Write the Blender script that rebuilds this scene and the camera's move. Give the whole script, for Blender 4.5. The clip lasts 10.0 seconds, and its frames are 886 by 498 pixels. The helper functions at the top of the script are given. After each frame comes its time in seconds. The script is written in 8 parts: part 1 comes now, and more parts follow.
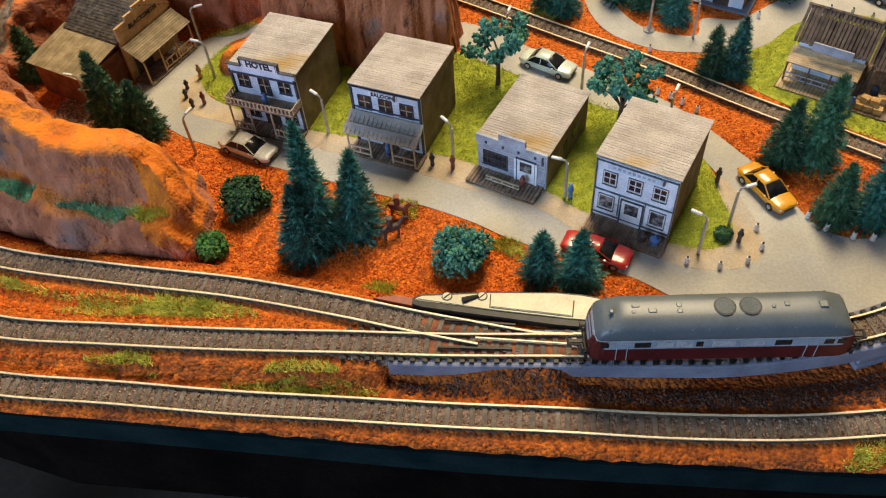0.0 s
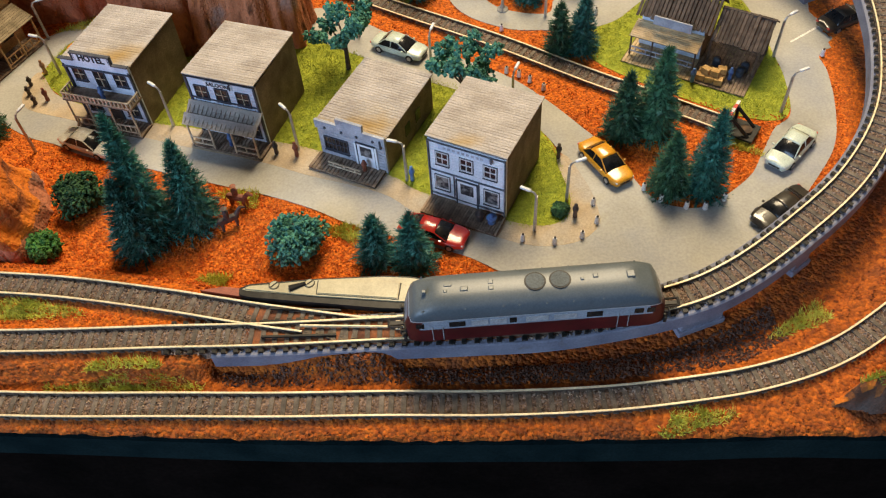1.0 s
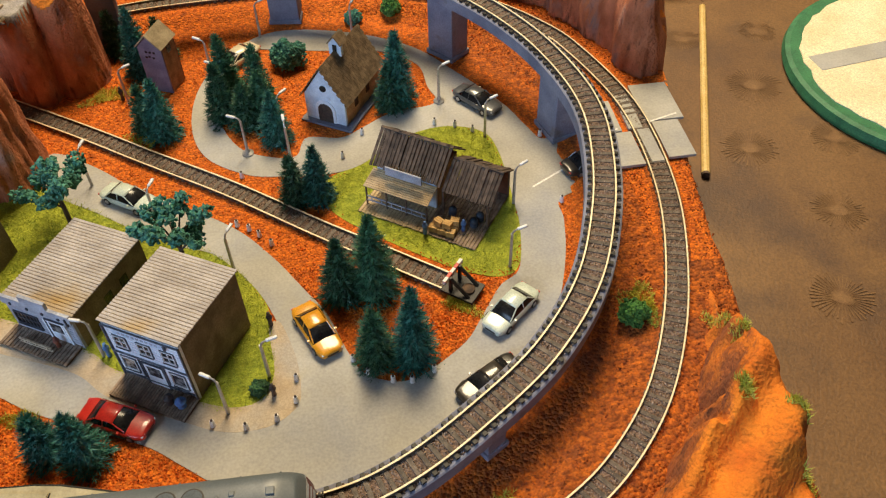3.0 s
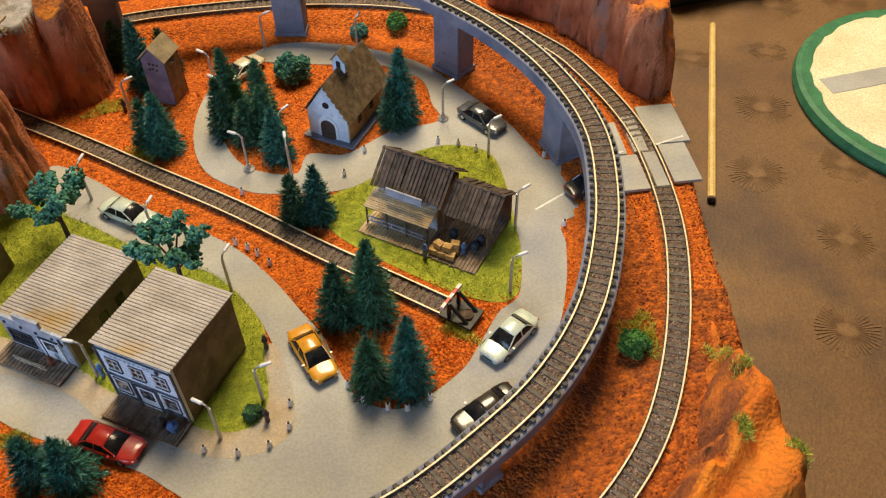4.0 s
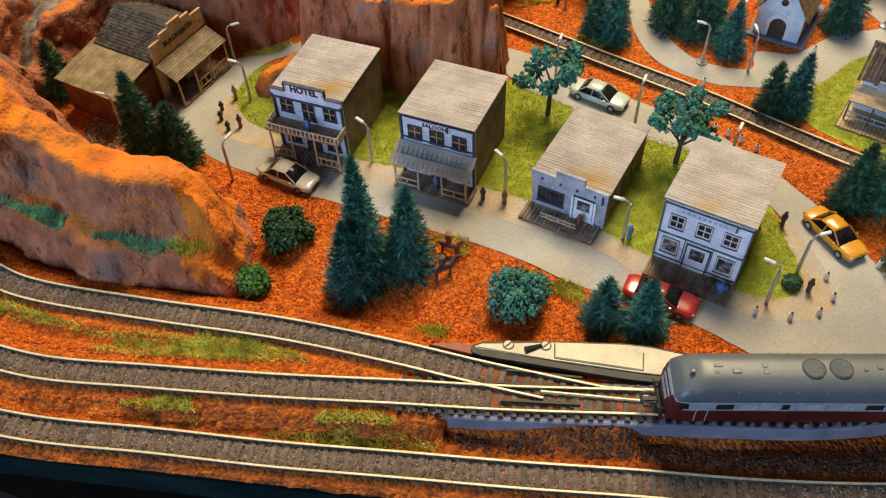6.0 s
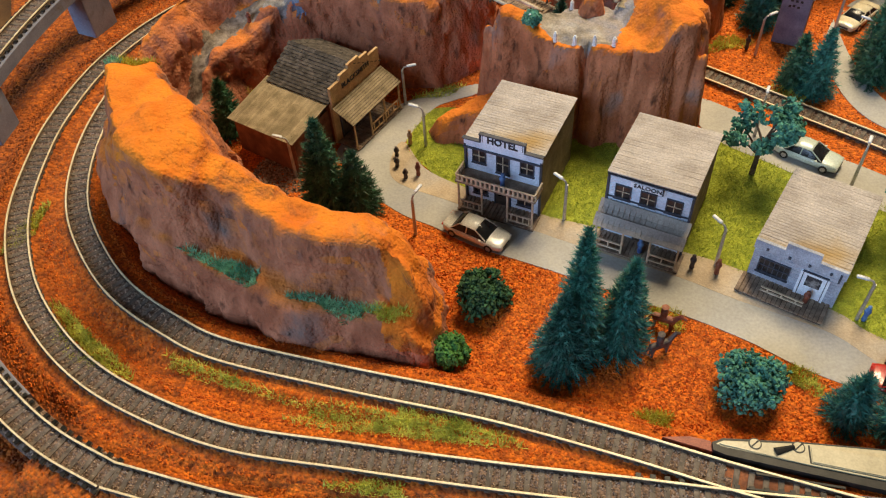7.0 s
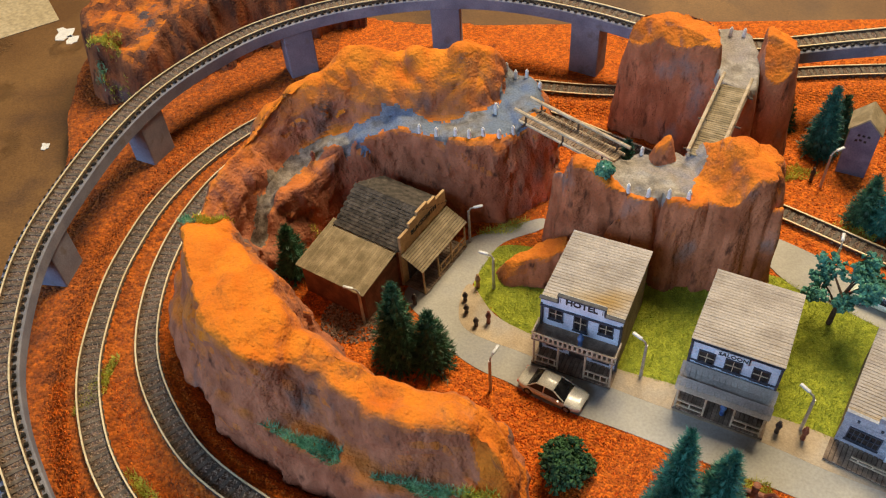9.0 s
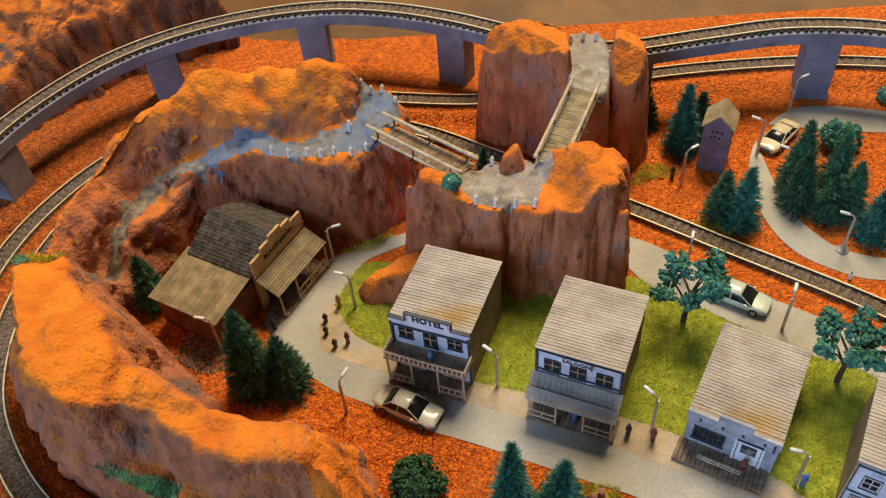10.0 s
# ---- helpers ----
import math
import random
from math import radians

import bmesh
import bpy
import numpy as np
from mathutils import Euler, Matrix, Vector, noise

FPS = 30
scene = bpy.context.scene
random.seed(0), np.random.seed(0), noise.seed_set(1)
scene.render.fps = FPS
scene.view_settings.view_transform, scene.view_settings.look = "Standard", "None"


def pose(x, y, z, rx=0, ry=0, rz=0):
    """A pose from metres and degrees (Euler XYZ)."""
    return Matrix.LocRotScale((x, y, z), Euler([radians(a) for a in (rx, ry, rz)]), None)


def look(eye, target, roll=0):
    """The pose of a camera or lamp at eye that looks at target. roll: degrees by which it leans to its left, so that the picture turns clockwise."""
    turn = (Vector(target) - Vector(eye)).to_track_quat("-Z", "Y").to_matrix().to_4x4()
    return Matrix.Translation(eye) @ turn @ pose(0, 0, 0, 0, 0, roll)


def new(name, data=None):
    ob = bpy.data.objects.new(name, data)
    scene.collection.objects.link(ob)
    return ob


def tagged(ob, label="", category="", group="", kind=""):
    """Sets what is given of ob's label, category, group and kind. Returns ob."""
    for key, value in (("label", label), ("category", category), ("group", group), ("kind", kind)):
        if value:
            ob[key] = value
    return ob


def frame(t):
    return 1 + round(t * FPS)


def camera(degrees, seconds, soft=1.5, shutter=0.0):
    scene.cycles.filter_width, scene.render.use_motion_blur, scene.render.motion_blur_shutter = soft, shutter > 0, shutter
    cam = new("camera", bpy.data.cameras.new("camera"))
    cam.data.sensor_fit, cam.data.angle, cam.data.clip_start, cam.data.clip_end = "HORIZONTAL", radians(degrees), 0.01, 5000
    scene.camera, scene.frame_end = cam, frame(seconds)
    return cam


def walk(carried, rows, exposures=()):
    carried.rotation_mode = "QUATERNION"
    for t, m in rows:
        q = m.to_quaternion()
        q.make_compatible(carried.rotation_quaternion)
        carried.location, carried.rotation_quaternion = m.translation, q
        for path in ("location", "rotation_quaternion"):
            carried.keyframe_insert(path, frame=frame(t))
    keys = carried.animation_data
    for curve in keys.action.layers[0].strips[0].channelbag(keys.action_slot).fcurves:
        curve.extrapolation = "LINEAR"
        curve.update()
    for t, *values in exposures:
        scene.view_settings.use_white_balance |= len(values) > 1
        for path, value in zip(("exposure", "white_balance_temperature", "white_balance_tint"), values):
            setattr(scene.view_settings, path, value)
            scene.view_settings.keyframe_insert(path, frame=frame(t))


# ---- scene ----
U = 0.01  # the model is laid out in centimetres

# camera: seconds, x, y, z in cm, yaw, pitch, roll in degrees
cam = camera(56.25, 10.0, soft=1.2)
ROWS = [
    (0, 0.18, -0.71, 28.92, 2.98, -50.15, -5.11),
    (0.5, 2.11, -0.69, 28.85, 0.96, -50.73, -4.95),
    (1, 5.55, -0.98, 28.27, -1.32, -51.07, -4.50),
    (1.5, 9.36, -0.71, 27.57, -4.17, -50.80, -3.47),
    (2, 12.43, -0.44, 28.18, -5.83, -50.15, -2.89),
    (2.5, 15.64, 0.85, 28.50, -6.88, -49.05, -2.16),
    (3, 16.67, 3.01, 29.62, -7.70, -47.35, -1.35),
    (3.2, 16.87, 3.84, 30.08, -7.77, -46.97, -1.10),
    (4.3, 17.31, 4.13, 30.07, -6.41, -47.54, -0.80),
    (4.5, 15.77, 3.23, 28.81, -6.15, -47.37, -0.77),
    (5, 10.01, 1.78, 27.93, -4.17, -48.64, -1.13),
    (5.3, 5.52, 1.35, 27.58, -2.65, -49.12, -1.18),
    (5.5, 2.87, 1.10, 28.23, -1.17, -49.37, -1.98),
    (5.7, 0.39, 1.26, 28.75, 0.03, -49.75, -2.31),
    (6.8, -8.23, 3.77, 27.60, 5.96, -48.63, -4.08),
    (7, -9.41, 4.92, 27.94, 6.84, -48.23, -4.24),
    (7.5, -12.76, 7.91, 29.93, 7.48, -47.54, -3.91),
    (8, -13.94, 9.32, 30.56, 7.98, -47.22, -4.00),
    (8.5, -14.03, 9.29, 31.09, 7.88, -46.50, -4.22),
    (9, -12.55, 9.23, 31.67, 7.38, -46.11, -4.85),
    (9.5, -9.53, 10.71, 32.22, 5.93, -45.99, -5.47),
    (10, -7.48, 10.06, 31.50, 3.38, -45.98, -5.59),
]
walk(cam, [(t, Matrix.Translation((x * U, y * U, z * U)) @ pose(0, 0, 0, 90 + pitch, 0, yaw) @ pose(0, 0, 0, 0, 0, roll))
           for t, x, y, z, yaw, pitch, roll in ROWS],
     exposures=((0, -0.26), (2, -0.3), (3, -0.4), (4.5, -0.43), (5.5, -0.34), (7.5, -0.4), (9, -0.45), (10, -0.52)))

# ---- light: a room with warm ceiling lamps and a cool window behind the camera ----
world = bpy.data.worlds.new("room_air")
world.use_nodes = True
scene.world = world
world.node_tree.nodes["Background"].inputs[0].default_value = (0.9, 0.95, 1.0, 1)
world.node_tree.nodes["Background"].inputs[1].default_value = 0.004


def area_lamp(name, eye, target, size_x, size_y, watts, colour):
    lamp = bpy.data.lights.new(name, "AREA")
    lamp.shape, lamp.size, lamp.size_y, lamp.energy, lamp.color = "RECTANGLE", size_x, size_y, watts, colour
    ob = new(name, lamp)
    ob.matrix_world = look(eye, target)
    return ob


area_lamp("ceiling_lamp_light", (0.26, 1.22, 1.55), (0.0, 0.36, 0), 0.7, 0.7, 70, (1.0, 0.80, 0.51))
area_lamp("window_light", (-1.45, -1.30, 0.98), (0, 0.3, 0.02), 1.3, 1.1, 56, (0.47, 0.68, 0.98))

# ---- tools ----
from mathutils.bvhtree import BVHTree

RND = random.Random(7)


def material(name, dark, light, size=0.6, rough=0.8, bump=0.3, grain=0.1, metal=0.0, spread=(0.35, 0.65), spots=None, spot_size=2.0, spot_cut=(0.55, 0.7), random_tint=0.0, coat=0.0, mottle=1.0, gloss=0.5, crumb=0.0):
    """A procedural surface: two colours mixed by noise of a size in cm, a finer grain, relief and optional stains."""
    m = bpy.data.materials.new(name)
    m.use_nodes = True
    nt = m.node_tree
    bsdf = nt.nodes["Principled BSDF"]
    geo = nt.nodes.new("ShaderNodeNewGeometry")

    def noise_node(cm, detail=5.0):
        n = nt.nodes.new("ShaderNodeTexNoise")
        n.inputs["Scale"].default_value = 1.0 / (cm * U)
        n.inputs["Detail"].default_value = detail
        nt.links.new(geo.outputs["Position"], n.inputs["Vector"])
        return n

    def mixed(fac, a, b, kind="MIX"):
        n = nt.nodes.new("ShaderNodeMix")
        n.data_type, n.blend_type = "RGBA", kind
        for socket, value in ((n.inputs[0], fac), (n.inputs[6], a), (n.inputs[7], b)):
            if isinstance(value, bpy.types.NodeSocket):
                nt.links.new(value, socket)
            else:
                socket.default_value = value if isinstance(value, float) else (*value, 1)
        return n.outputs[2]

    def ramp(source, low, high):
        n = nt.nodes.new("ShaderNodeMapRange")
        n.inputs[1].default_value, n.inputs[2].default_value = low, high
        nt.links.new(source, n.inputs[0])
        return n.outputs[0]

    coarse = noise_node(size)
    fine = noise_node(grain, 3.0)
    colour = mixed(ramp(coarse.outputs[0], *spread), dark, light)
    if spots:
        colour = mixed(ramp(noise_node(spot_size).outputs[0], *spot_cut), colour, spots)
    shade = nt.nodes.new("ShaderNodeMapRange")
    shade.inputs[1].default_value, shade.inputs[2].default_value = 0.3, 0.7
    shade.inputs[3].default_value, shade.inputs[4].default_value = 1 - 0.28 * mottle, 1 + 0.18 * mottle
    nt.links.new(fine.outputs[0], shade.inputs[0])
    value = nt.nodes.new("ShaderNodeHueSaturation")
    nt.links.new(shade.outputs[0], value.inputs["Value"])
    nt.links.new(colour, value.inputs["Color"])
    colour = value.outputs[0]
    if crumb:
        # single crumbs, each with its own shade
        cell = nt.nodes.new("ShaderNodeTexVoronoi")
        cell.inputs["Scale"].default_value = 1 / (crumb * U)
        nt.links.new(geo.outputs["Position"], cell.inputs["Vector"])
        pick = nt.nodes.new("ShaderNodeSeparateColor")
        nt.links.new(cell.outputs["Color"], pick.inputs[0])
        tone = nt.nodes.new("ShaderNodeMapRange")
        tone.inputs[3].default_value, tone.inputs[4].default_value = 0.62, 1.2
        nt.links.new(pick.outputs[0], tone.inputs[0])
        each = nt.nodes.new("ShaderNodeHueSaturation")
        nt.links.new(tone.outputs[0], each.inputs["Value"])
        nt.links.new(colour, each.inputs["Color"])
        colour = each.outputs[0]
    if random_tint:
        info = nt.nodes.new("ShaderNodeObjectInfo")
        tint = nt.nodes.new("ShaderNodeHueSaturation")
        r = nt.nodes.new("ShaderNodeMapRange")
        r.inputs[3].default_value, r.inputs[4].default_value = 1 - random_tint, 1 + random_tint
        nt.links.new(info.outputs["Random"], r.inputs[0])
        nt.links.new(r.outputs[0], tint.inputs["Value"])
        nt.links.new(colour, tint.inputs["Color"])
        colour = tint.outputs[0]
    nt.links.new(colour, bsdf.inputs["Base Color"])
    bsdf.inputs["Roughness"].default_value = rough
    bsdf.inputs["Metallic"].default_value = metal
    bsdf.inputs["Coat Weight"].default_value = coat
    bsdf.inputs["Specular IOR Level"].default_value = gloss
    if bump:
        b = nt.nodes.new("ShaderNodeBump")
        b.inputs["Strength"].default_value = min(1.0, bump)
        b.inputs["Distance"].default_value = grain * U * 0.5
        nt.links.new(fine.outputs[0], b.inputs["Height"])
        nt.links.new(b.outputs[0], bsdf.inputs["Normal"])
        if crumb:
            c = nt.nodes.new("ShaderNodeBump")
            c.invert = True
            c.inputs["Strength"].default_value, c.inputs["Distance"].default_value = 1.0, crumb * U * 0.7
            nt.links.new(cell.outputs["Distance"], c.inputs["Height"])
            nt.links.new(c.outputs[0], b.inputs["Normal"])
    return m


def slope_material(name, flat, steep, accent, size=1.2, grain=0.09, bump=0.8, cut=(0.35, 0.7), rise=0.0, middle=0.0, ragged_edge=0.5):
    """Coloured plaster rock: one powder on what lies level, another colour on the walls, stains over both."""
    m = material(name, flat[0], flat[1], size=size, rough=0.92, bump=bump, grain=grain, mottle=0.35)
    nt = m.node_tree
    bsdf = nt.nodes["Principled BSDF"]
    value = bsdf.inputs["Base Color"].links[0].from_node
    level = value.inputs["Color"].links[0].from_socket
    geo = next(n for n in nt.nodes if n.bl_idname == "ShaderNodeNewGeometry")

    def noise_of(cm, stretch=1.0):
        mp = nt.nodes.new("ShaderNodeMapping")
        mp.inputs["Scale"].default_value = (1, 1, stretch)
        nt.links.new(geo.outputs["Position"], mp.inputs["Vector"])
        n = nt.nodes.new("ShaderNodeTexNoise")
        n.inputs["Scale"].default_value, n.inputs["Detail"].default_value = 1 / (cm * U), 6
        nt.links.new(mp.outputs[0], n.inputs["Vector"])
        return n.outputs[0]

    def ramp(source, low, high):
        n = nt.nodes.new("ShaderNodeMapRange")
        n.inputs[1].default_value, n.inputs[2].default_value = low, high
        nt.links.new(source, n.inputs[0])
        return n.outputs[0]

    def mixed(fac, a, b):
        n = nt.nodes.new("ShaderNodeMix")
        n.data_type = "RGBA"
        nt.links.new(fac, n.inputs[0])
        for socket, v in ((n.inputs[6], a), (n.inputs[7], b)):
            if isinstance(v, bpy.types.NodeSocket):
                nt.links.new(v, socket)
            else:
                socket.default_value = (*v, 1)
        return n.outputs[2]

    # rough plaster: lumps with small pits between them
    lumps = nt.nodes.new("ShaderNodeBump")
    lumps.inputs["Strength"].default_value, lumps.inputs["Distance"].default_value = 0.8, 0.16 * U
    nt.links.new(ramp(noise_of(0.42), 0.36, 0.60), lumps.inputs["Height"])
    fine = bsdf.inputs["Normal"].links[0].from_node
    while fine.inputs["Normal"].links:
        fine = fine.inputs["Normal"].links[0].from_node
    nt.links.new(lumps.outputs[0], fine.inputs["Normal"])
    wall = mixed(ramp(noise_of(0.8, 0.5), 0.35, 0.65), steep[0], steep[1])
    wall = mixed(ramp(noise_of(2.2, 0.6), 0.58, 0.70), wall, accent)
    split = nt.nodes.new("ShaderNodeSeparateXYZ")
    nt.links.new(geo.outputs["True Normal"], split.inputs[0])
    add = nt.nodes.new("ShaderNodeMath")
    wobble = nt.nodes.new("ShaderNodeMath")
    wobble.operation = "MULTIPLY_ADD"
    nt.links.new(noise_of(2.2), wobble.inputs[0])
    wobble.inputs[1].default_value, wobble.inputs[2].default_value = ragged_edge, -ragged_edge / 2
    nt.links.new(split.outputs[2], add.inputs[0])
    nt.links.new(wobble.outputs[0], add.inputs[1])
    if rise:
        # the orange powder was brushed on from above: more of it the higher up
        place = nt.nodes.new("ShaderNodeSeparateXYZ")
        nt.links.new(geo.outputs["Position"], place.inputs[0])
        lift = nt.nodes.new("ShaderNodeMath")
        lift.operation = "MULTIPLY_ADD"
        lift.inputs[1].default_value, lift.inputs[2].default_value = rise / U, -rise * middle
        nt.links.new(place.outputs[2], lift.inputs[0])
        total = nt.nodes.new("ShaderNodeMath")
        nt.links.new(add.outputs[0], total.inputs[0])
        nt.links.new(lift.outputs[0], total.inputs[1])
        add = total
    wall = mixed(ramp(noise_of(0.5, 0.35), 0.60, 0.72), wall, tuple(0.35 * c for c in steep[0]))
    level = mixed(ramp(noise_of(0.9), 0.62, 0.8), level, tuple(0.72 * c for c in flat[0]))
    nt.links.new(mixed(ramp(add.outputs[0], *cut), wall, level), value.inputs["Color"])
    # pebbly plaster: rounded grains and short cracks under the fine grit
    pebble = nt.nodes.new("ShaderNodeTexVoronoi")
    pebble.feature = "SMOOTH_F1"
    pebble.inputs["Scale"].default_value = 1 / (0.15 * U)
    nt.links.new(geo.outputs["Position"], pebble.inputs["Vector"])
    lumps = noise_of(0.55, 0.45)
    first = bsdf.inputs["Normal"].links[0].from_node
    for source, depth, flip in ((pebble.outputs["Distance"], 0.08, True), (lumps, 0.2, False)):
        b = nt.nodes.new("ShaderNodeBump")
        b.invert = flip
        b.inputs["Strength"].default_value, b.inputs["Distance"].default_value = 0.8, depth * U
        nt.links.new(source, b.inputs["Height"])
        nt.links.new(b.outputs[0], first.inputs["Normal"])
        first = b
    return m


def part(name, bm, mat, parent=None, label="", smooth=False):
    """Links a bmesh laid out in cm as one mesh object."""
    bm.transform(Matrix.Scale(U, 4))
    me = bpy.data.meshes.new(name)
    bm.normal_update()
    bm.to_mesh(me)
    bm.free()
    me.materials.append(mat)
    if smooth:
        me.polygons.foreach_set("use_smooth", [True] * len(me.polygons))
    ob = new(name, me)
    if parent:
        ob.parent = parent
    if label:
        ob["label"] = label
    return ob


def grid_part(name, verts, faces, mat, parent=None, label="", smooth=True):
    me = bpy.data.meshes.new(name)
    me.from_pydata([tuple(c * U for c in v) for v in verts], [], faces)
    me.materials.append(mat)
    if smooth:
        me.polygons.foreach_set("use_smooth", [True] * len(me.polygons))
    ob = new(name, me)
    if parent:
        ob.parent = parent
    if label:
        ob["label"] = label
    return ob


def thing(name, x, y, z=0.0, rz=0.0, label="", category="", group="", kind=""):
    ob = new(name)
    ob.empty_display_size = 0.005
    ob.location, ob.rotation_euler = (x * U, y * U, z * U), (0, 0, radians(rz))
    return tagged(ob, label, category, group, kind)


def box(bm, cx, cy, cz, sx, sy, sz, turn=None, bevel=0.0):
    """A box by its centre and size; turn: a rotation about its centre."""
    m = Matrix.Translation((cx, cy, cz)) @ (turn.to_4x4() if turn else Matrix()) @ Matrix.Diagonal((sx, sy, sz, 1))
    made = bmesh.ops.create_cube(bm, size=1.0, matrix=m)["verts"]
    if bevel:
        edges = list({e for v in made for e in v.link_edges})
        bmesh.ops.bevel(bm, geom=edges, offset=bevel, segments=2, affect="EDGES", profile=0.5)
    return made


def rod(bm, a, b, r0, r1=None, sides=8, caps=True):
    a, b = Vector(a), Vector(b)
    d = b - a
    m = Matrix.Translation((a + b) / 2) @ d.to_track_quat("Z", "Y").to_matrix().to_4x4()
    return bmesh.ops.create_cone(bm, cap_ends=caps, segments=sides, radius1=r0, radius2=r0 if r1 is None else r1, depth=d.length, matrix=m)["verts"]


def prism(bm, outline, z0, z1):
    """An upright prism over an outline."""
    low = [bm.verts.new((x, y, z0)) for x, y in outline]
    high = [bm.verts.new((x, y, z1)) for x, y in outline]
    n = len(outline)
    for i in range(n):
        bm.faces.new((low[i], low[(i + 1) % n], high[(i + 1) % n], high[i]))
    bm.faces.new(high)
    bm.faces.new(list(reversed(low)))


def slab(bm, outline, y0, y1):
    """A plate standing in the xz plane, from y0 to y1."""
    a = [bm.verts.new((x, y0, z)) for x, z in outline]
    b = [bm.verts.new((x, y1, z)) for x, z in outline]
    n = len(outline)
    for i in range(n):
        bm.faces.new((a[i], b[i], b[(i + 1) % n], a[(i + 1) % n]))
    bm.faces.new(a)
    bm.faces.new(list(reversed(b)))
    bmesh.ops.recalc_face_normals(bm, faces=bm.faces)


def lathe(bm, profile, sides=10, centre=(0, 0, 0)):
    cx, cy, cz = centre
    rings = [[bm.verts.new((cx + r * math.cos(2 * math.pi * k / sides), cy + r * math.sin(2 * math.pi * k / sides), cz + z)) for k in range(sides)] for r, z in profile]
    for a, b in zip(rings, rings[1:]):
        for k in range(sides):
            bm.faces.new((a[k], a[(k + 1) % sides], b[(k + 1) % sides], b[k]))
    bm.faces.new(list(reversed(rings[0])))
    bm.faces.new(rings[-1])


def curve_points(ctrl, step=0.12, closed=False):
    """A Catmull-Rom curve through control points, at even steps."""
    c = np.array(ctrl, float)
    c = np.vstack([c[-1:], c, c[:2]]) if closed else np.vstack([2 * c[0] - c[1], c, 2 * c[-1] - c[-2]])
    out = []
    for i in range(1, len(c) - 2):
        t = np.linspace(0, 1, 40, endpoint=False)[:, None]
        p0, p1, p2, p3 = c[i - 1 : i + 3]
        out.append(0.5 * (2 * p1 + (p2 - p0) * t + (2 * p0 - 5 * p1 + 4 * p2 - p3) * t**2 + (3 * p1 - p0 - 3 * p2 + p3) * t**3))
    out = np.vstack(out + [c[-2:-1]])
    d = np.r_[0, np.cumsum(np.linalg.norm(np.diff(out, axis=0), axis=1))]
    s = np.linspace(0, d[-1], max(2, int(round(d[-1] / step)) + 1))
    return np.stack([np.interp(s, d, out[:, k]) for k in range(out.shape[1])], 1)


def smooth_outline(ctrl, step=0.3):
    return [tuple(p) for p in curve_points(ctrl, step, closed=True)[:-1]]


def sides_of(path):
    d = np.gradient(path[:, :2], axis=0)
    d /= np.linalg.norm(d, axis=1)[:, None] + 1e-9
    return np.stack([-d[:, 1], d[:, 0]], 1)


def sweep(path, profile, closed=True):
    """Verts and faces of a profile of (across, up) carried along a path."""
    n = sides_of(path)
    k = len(profile)
    verts = [(p[0] + q[0] * a, p[1] + q[1] * a, p[2] + b) for p, q in zip(path, n) for a, b in profile]
    faces = []
    for i in range(len(path) - 1):
        for j in range(k if closed else k - 1):
            j2 = (j + 1) % k
            faces.append((i * k + j, (i + 1) * k + j, (i + 1) * k + j2, i * k + j2))
    if closed:
        faces += [tuple(range(k)), tuple(reversed(range((len(path) - 1) * k, len(path) * k)))]
    return verts, faces


def inside(x, y, outline):
    """For arrays: whether points lie inside an outline, and how far they are from it."""
    p = np.array(outline, float)
    q = np.roll(p, -1, axis=0)
    hit = np.zeros(x.shape, bool)
    far = np.full(x.shape, 1e9)
    for (x0, y0), (x1, y1) in zip(p, q):
        cross = (y0 > y) != (y1 > y)
        hit ^= cross & (x < (x1 - x0) * (y - y0) / (y1 - y0 + 1e-12) + x0)
        dx, dy = x1 - x0, y1 - y0
        t = np.clip(((x - x0) * dx + (y - y0) * dy) / (dx * dx + dy * dy + 1e-12), 0, 1)
        far = np.minimum(far, np.hypot(x - x0 - t * dx, y - y0 - t * dy))
    return hit, far


def step01(v, a, b):
    t = np.clip((v - a) / (b - a), 0, 1)
    return t * t * (3 - 2 * t)


def wobble(x, y, z, size, octaves=3):
    """Fractal noise about -1 to 1 at a place in cm."""
    return noise.fractal(Vector((x, y, z)) / size, 1.0, 2.1, octaves)

# ---- materials ----
TURF = material("orange_scatter", (0.50, 0.098, 0.005), (0.76, 0.178, 0.008), size=0.25, rough=0.95, bump=1.0, crumb=0.13, grain=0.1, spots=(0.26, 0.05, 0.007), spot_size=0.9, spot_cut=(0.60, 0.76))
TURF_BROWN = material("rust_brown_scatter", (0.28, 0.060, 0.006), (0.56, 0.135, 0.009), size=0.35, rough=0.95, bump=1.0, crumb=0.17, grain=0.1, spots=(0.17, 0.048, 0.015), spot_size=2.2, spot_cut=(0.54, 0.76))
TURF_GRAINS = material("orange_scatter_grains", (0.40, 0.075, 0.005), (0.80, 0.20, 0.012), size=0.3, rough=0.95, bump=0, grain=0.1)
# brown earth crumbs, part of the ramp's shadow mixed into the colour
EARTH = material("shaded_earth_scatter", (0.08, 0.038, 0.024), (0.23, 0.11, 0.07), size=0.3, rough=0.95, bump=0.5, crumb=0.14, grain=0.12)
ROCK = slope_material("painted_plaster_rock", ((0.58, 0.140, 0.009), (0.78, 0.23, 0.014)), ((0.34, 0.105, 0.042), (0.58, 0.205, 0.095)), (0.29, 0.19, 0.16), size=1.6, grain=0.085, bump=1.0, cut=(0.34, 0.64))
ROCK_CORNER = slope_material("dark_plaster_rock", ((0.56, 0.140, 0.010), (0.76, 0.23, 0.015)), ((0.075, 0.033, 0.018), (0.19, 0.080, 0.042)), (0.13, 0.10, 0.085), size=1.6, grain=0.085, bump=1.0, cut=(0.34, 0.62))
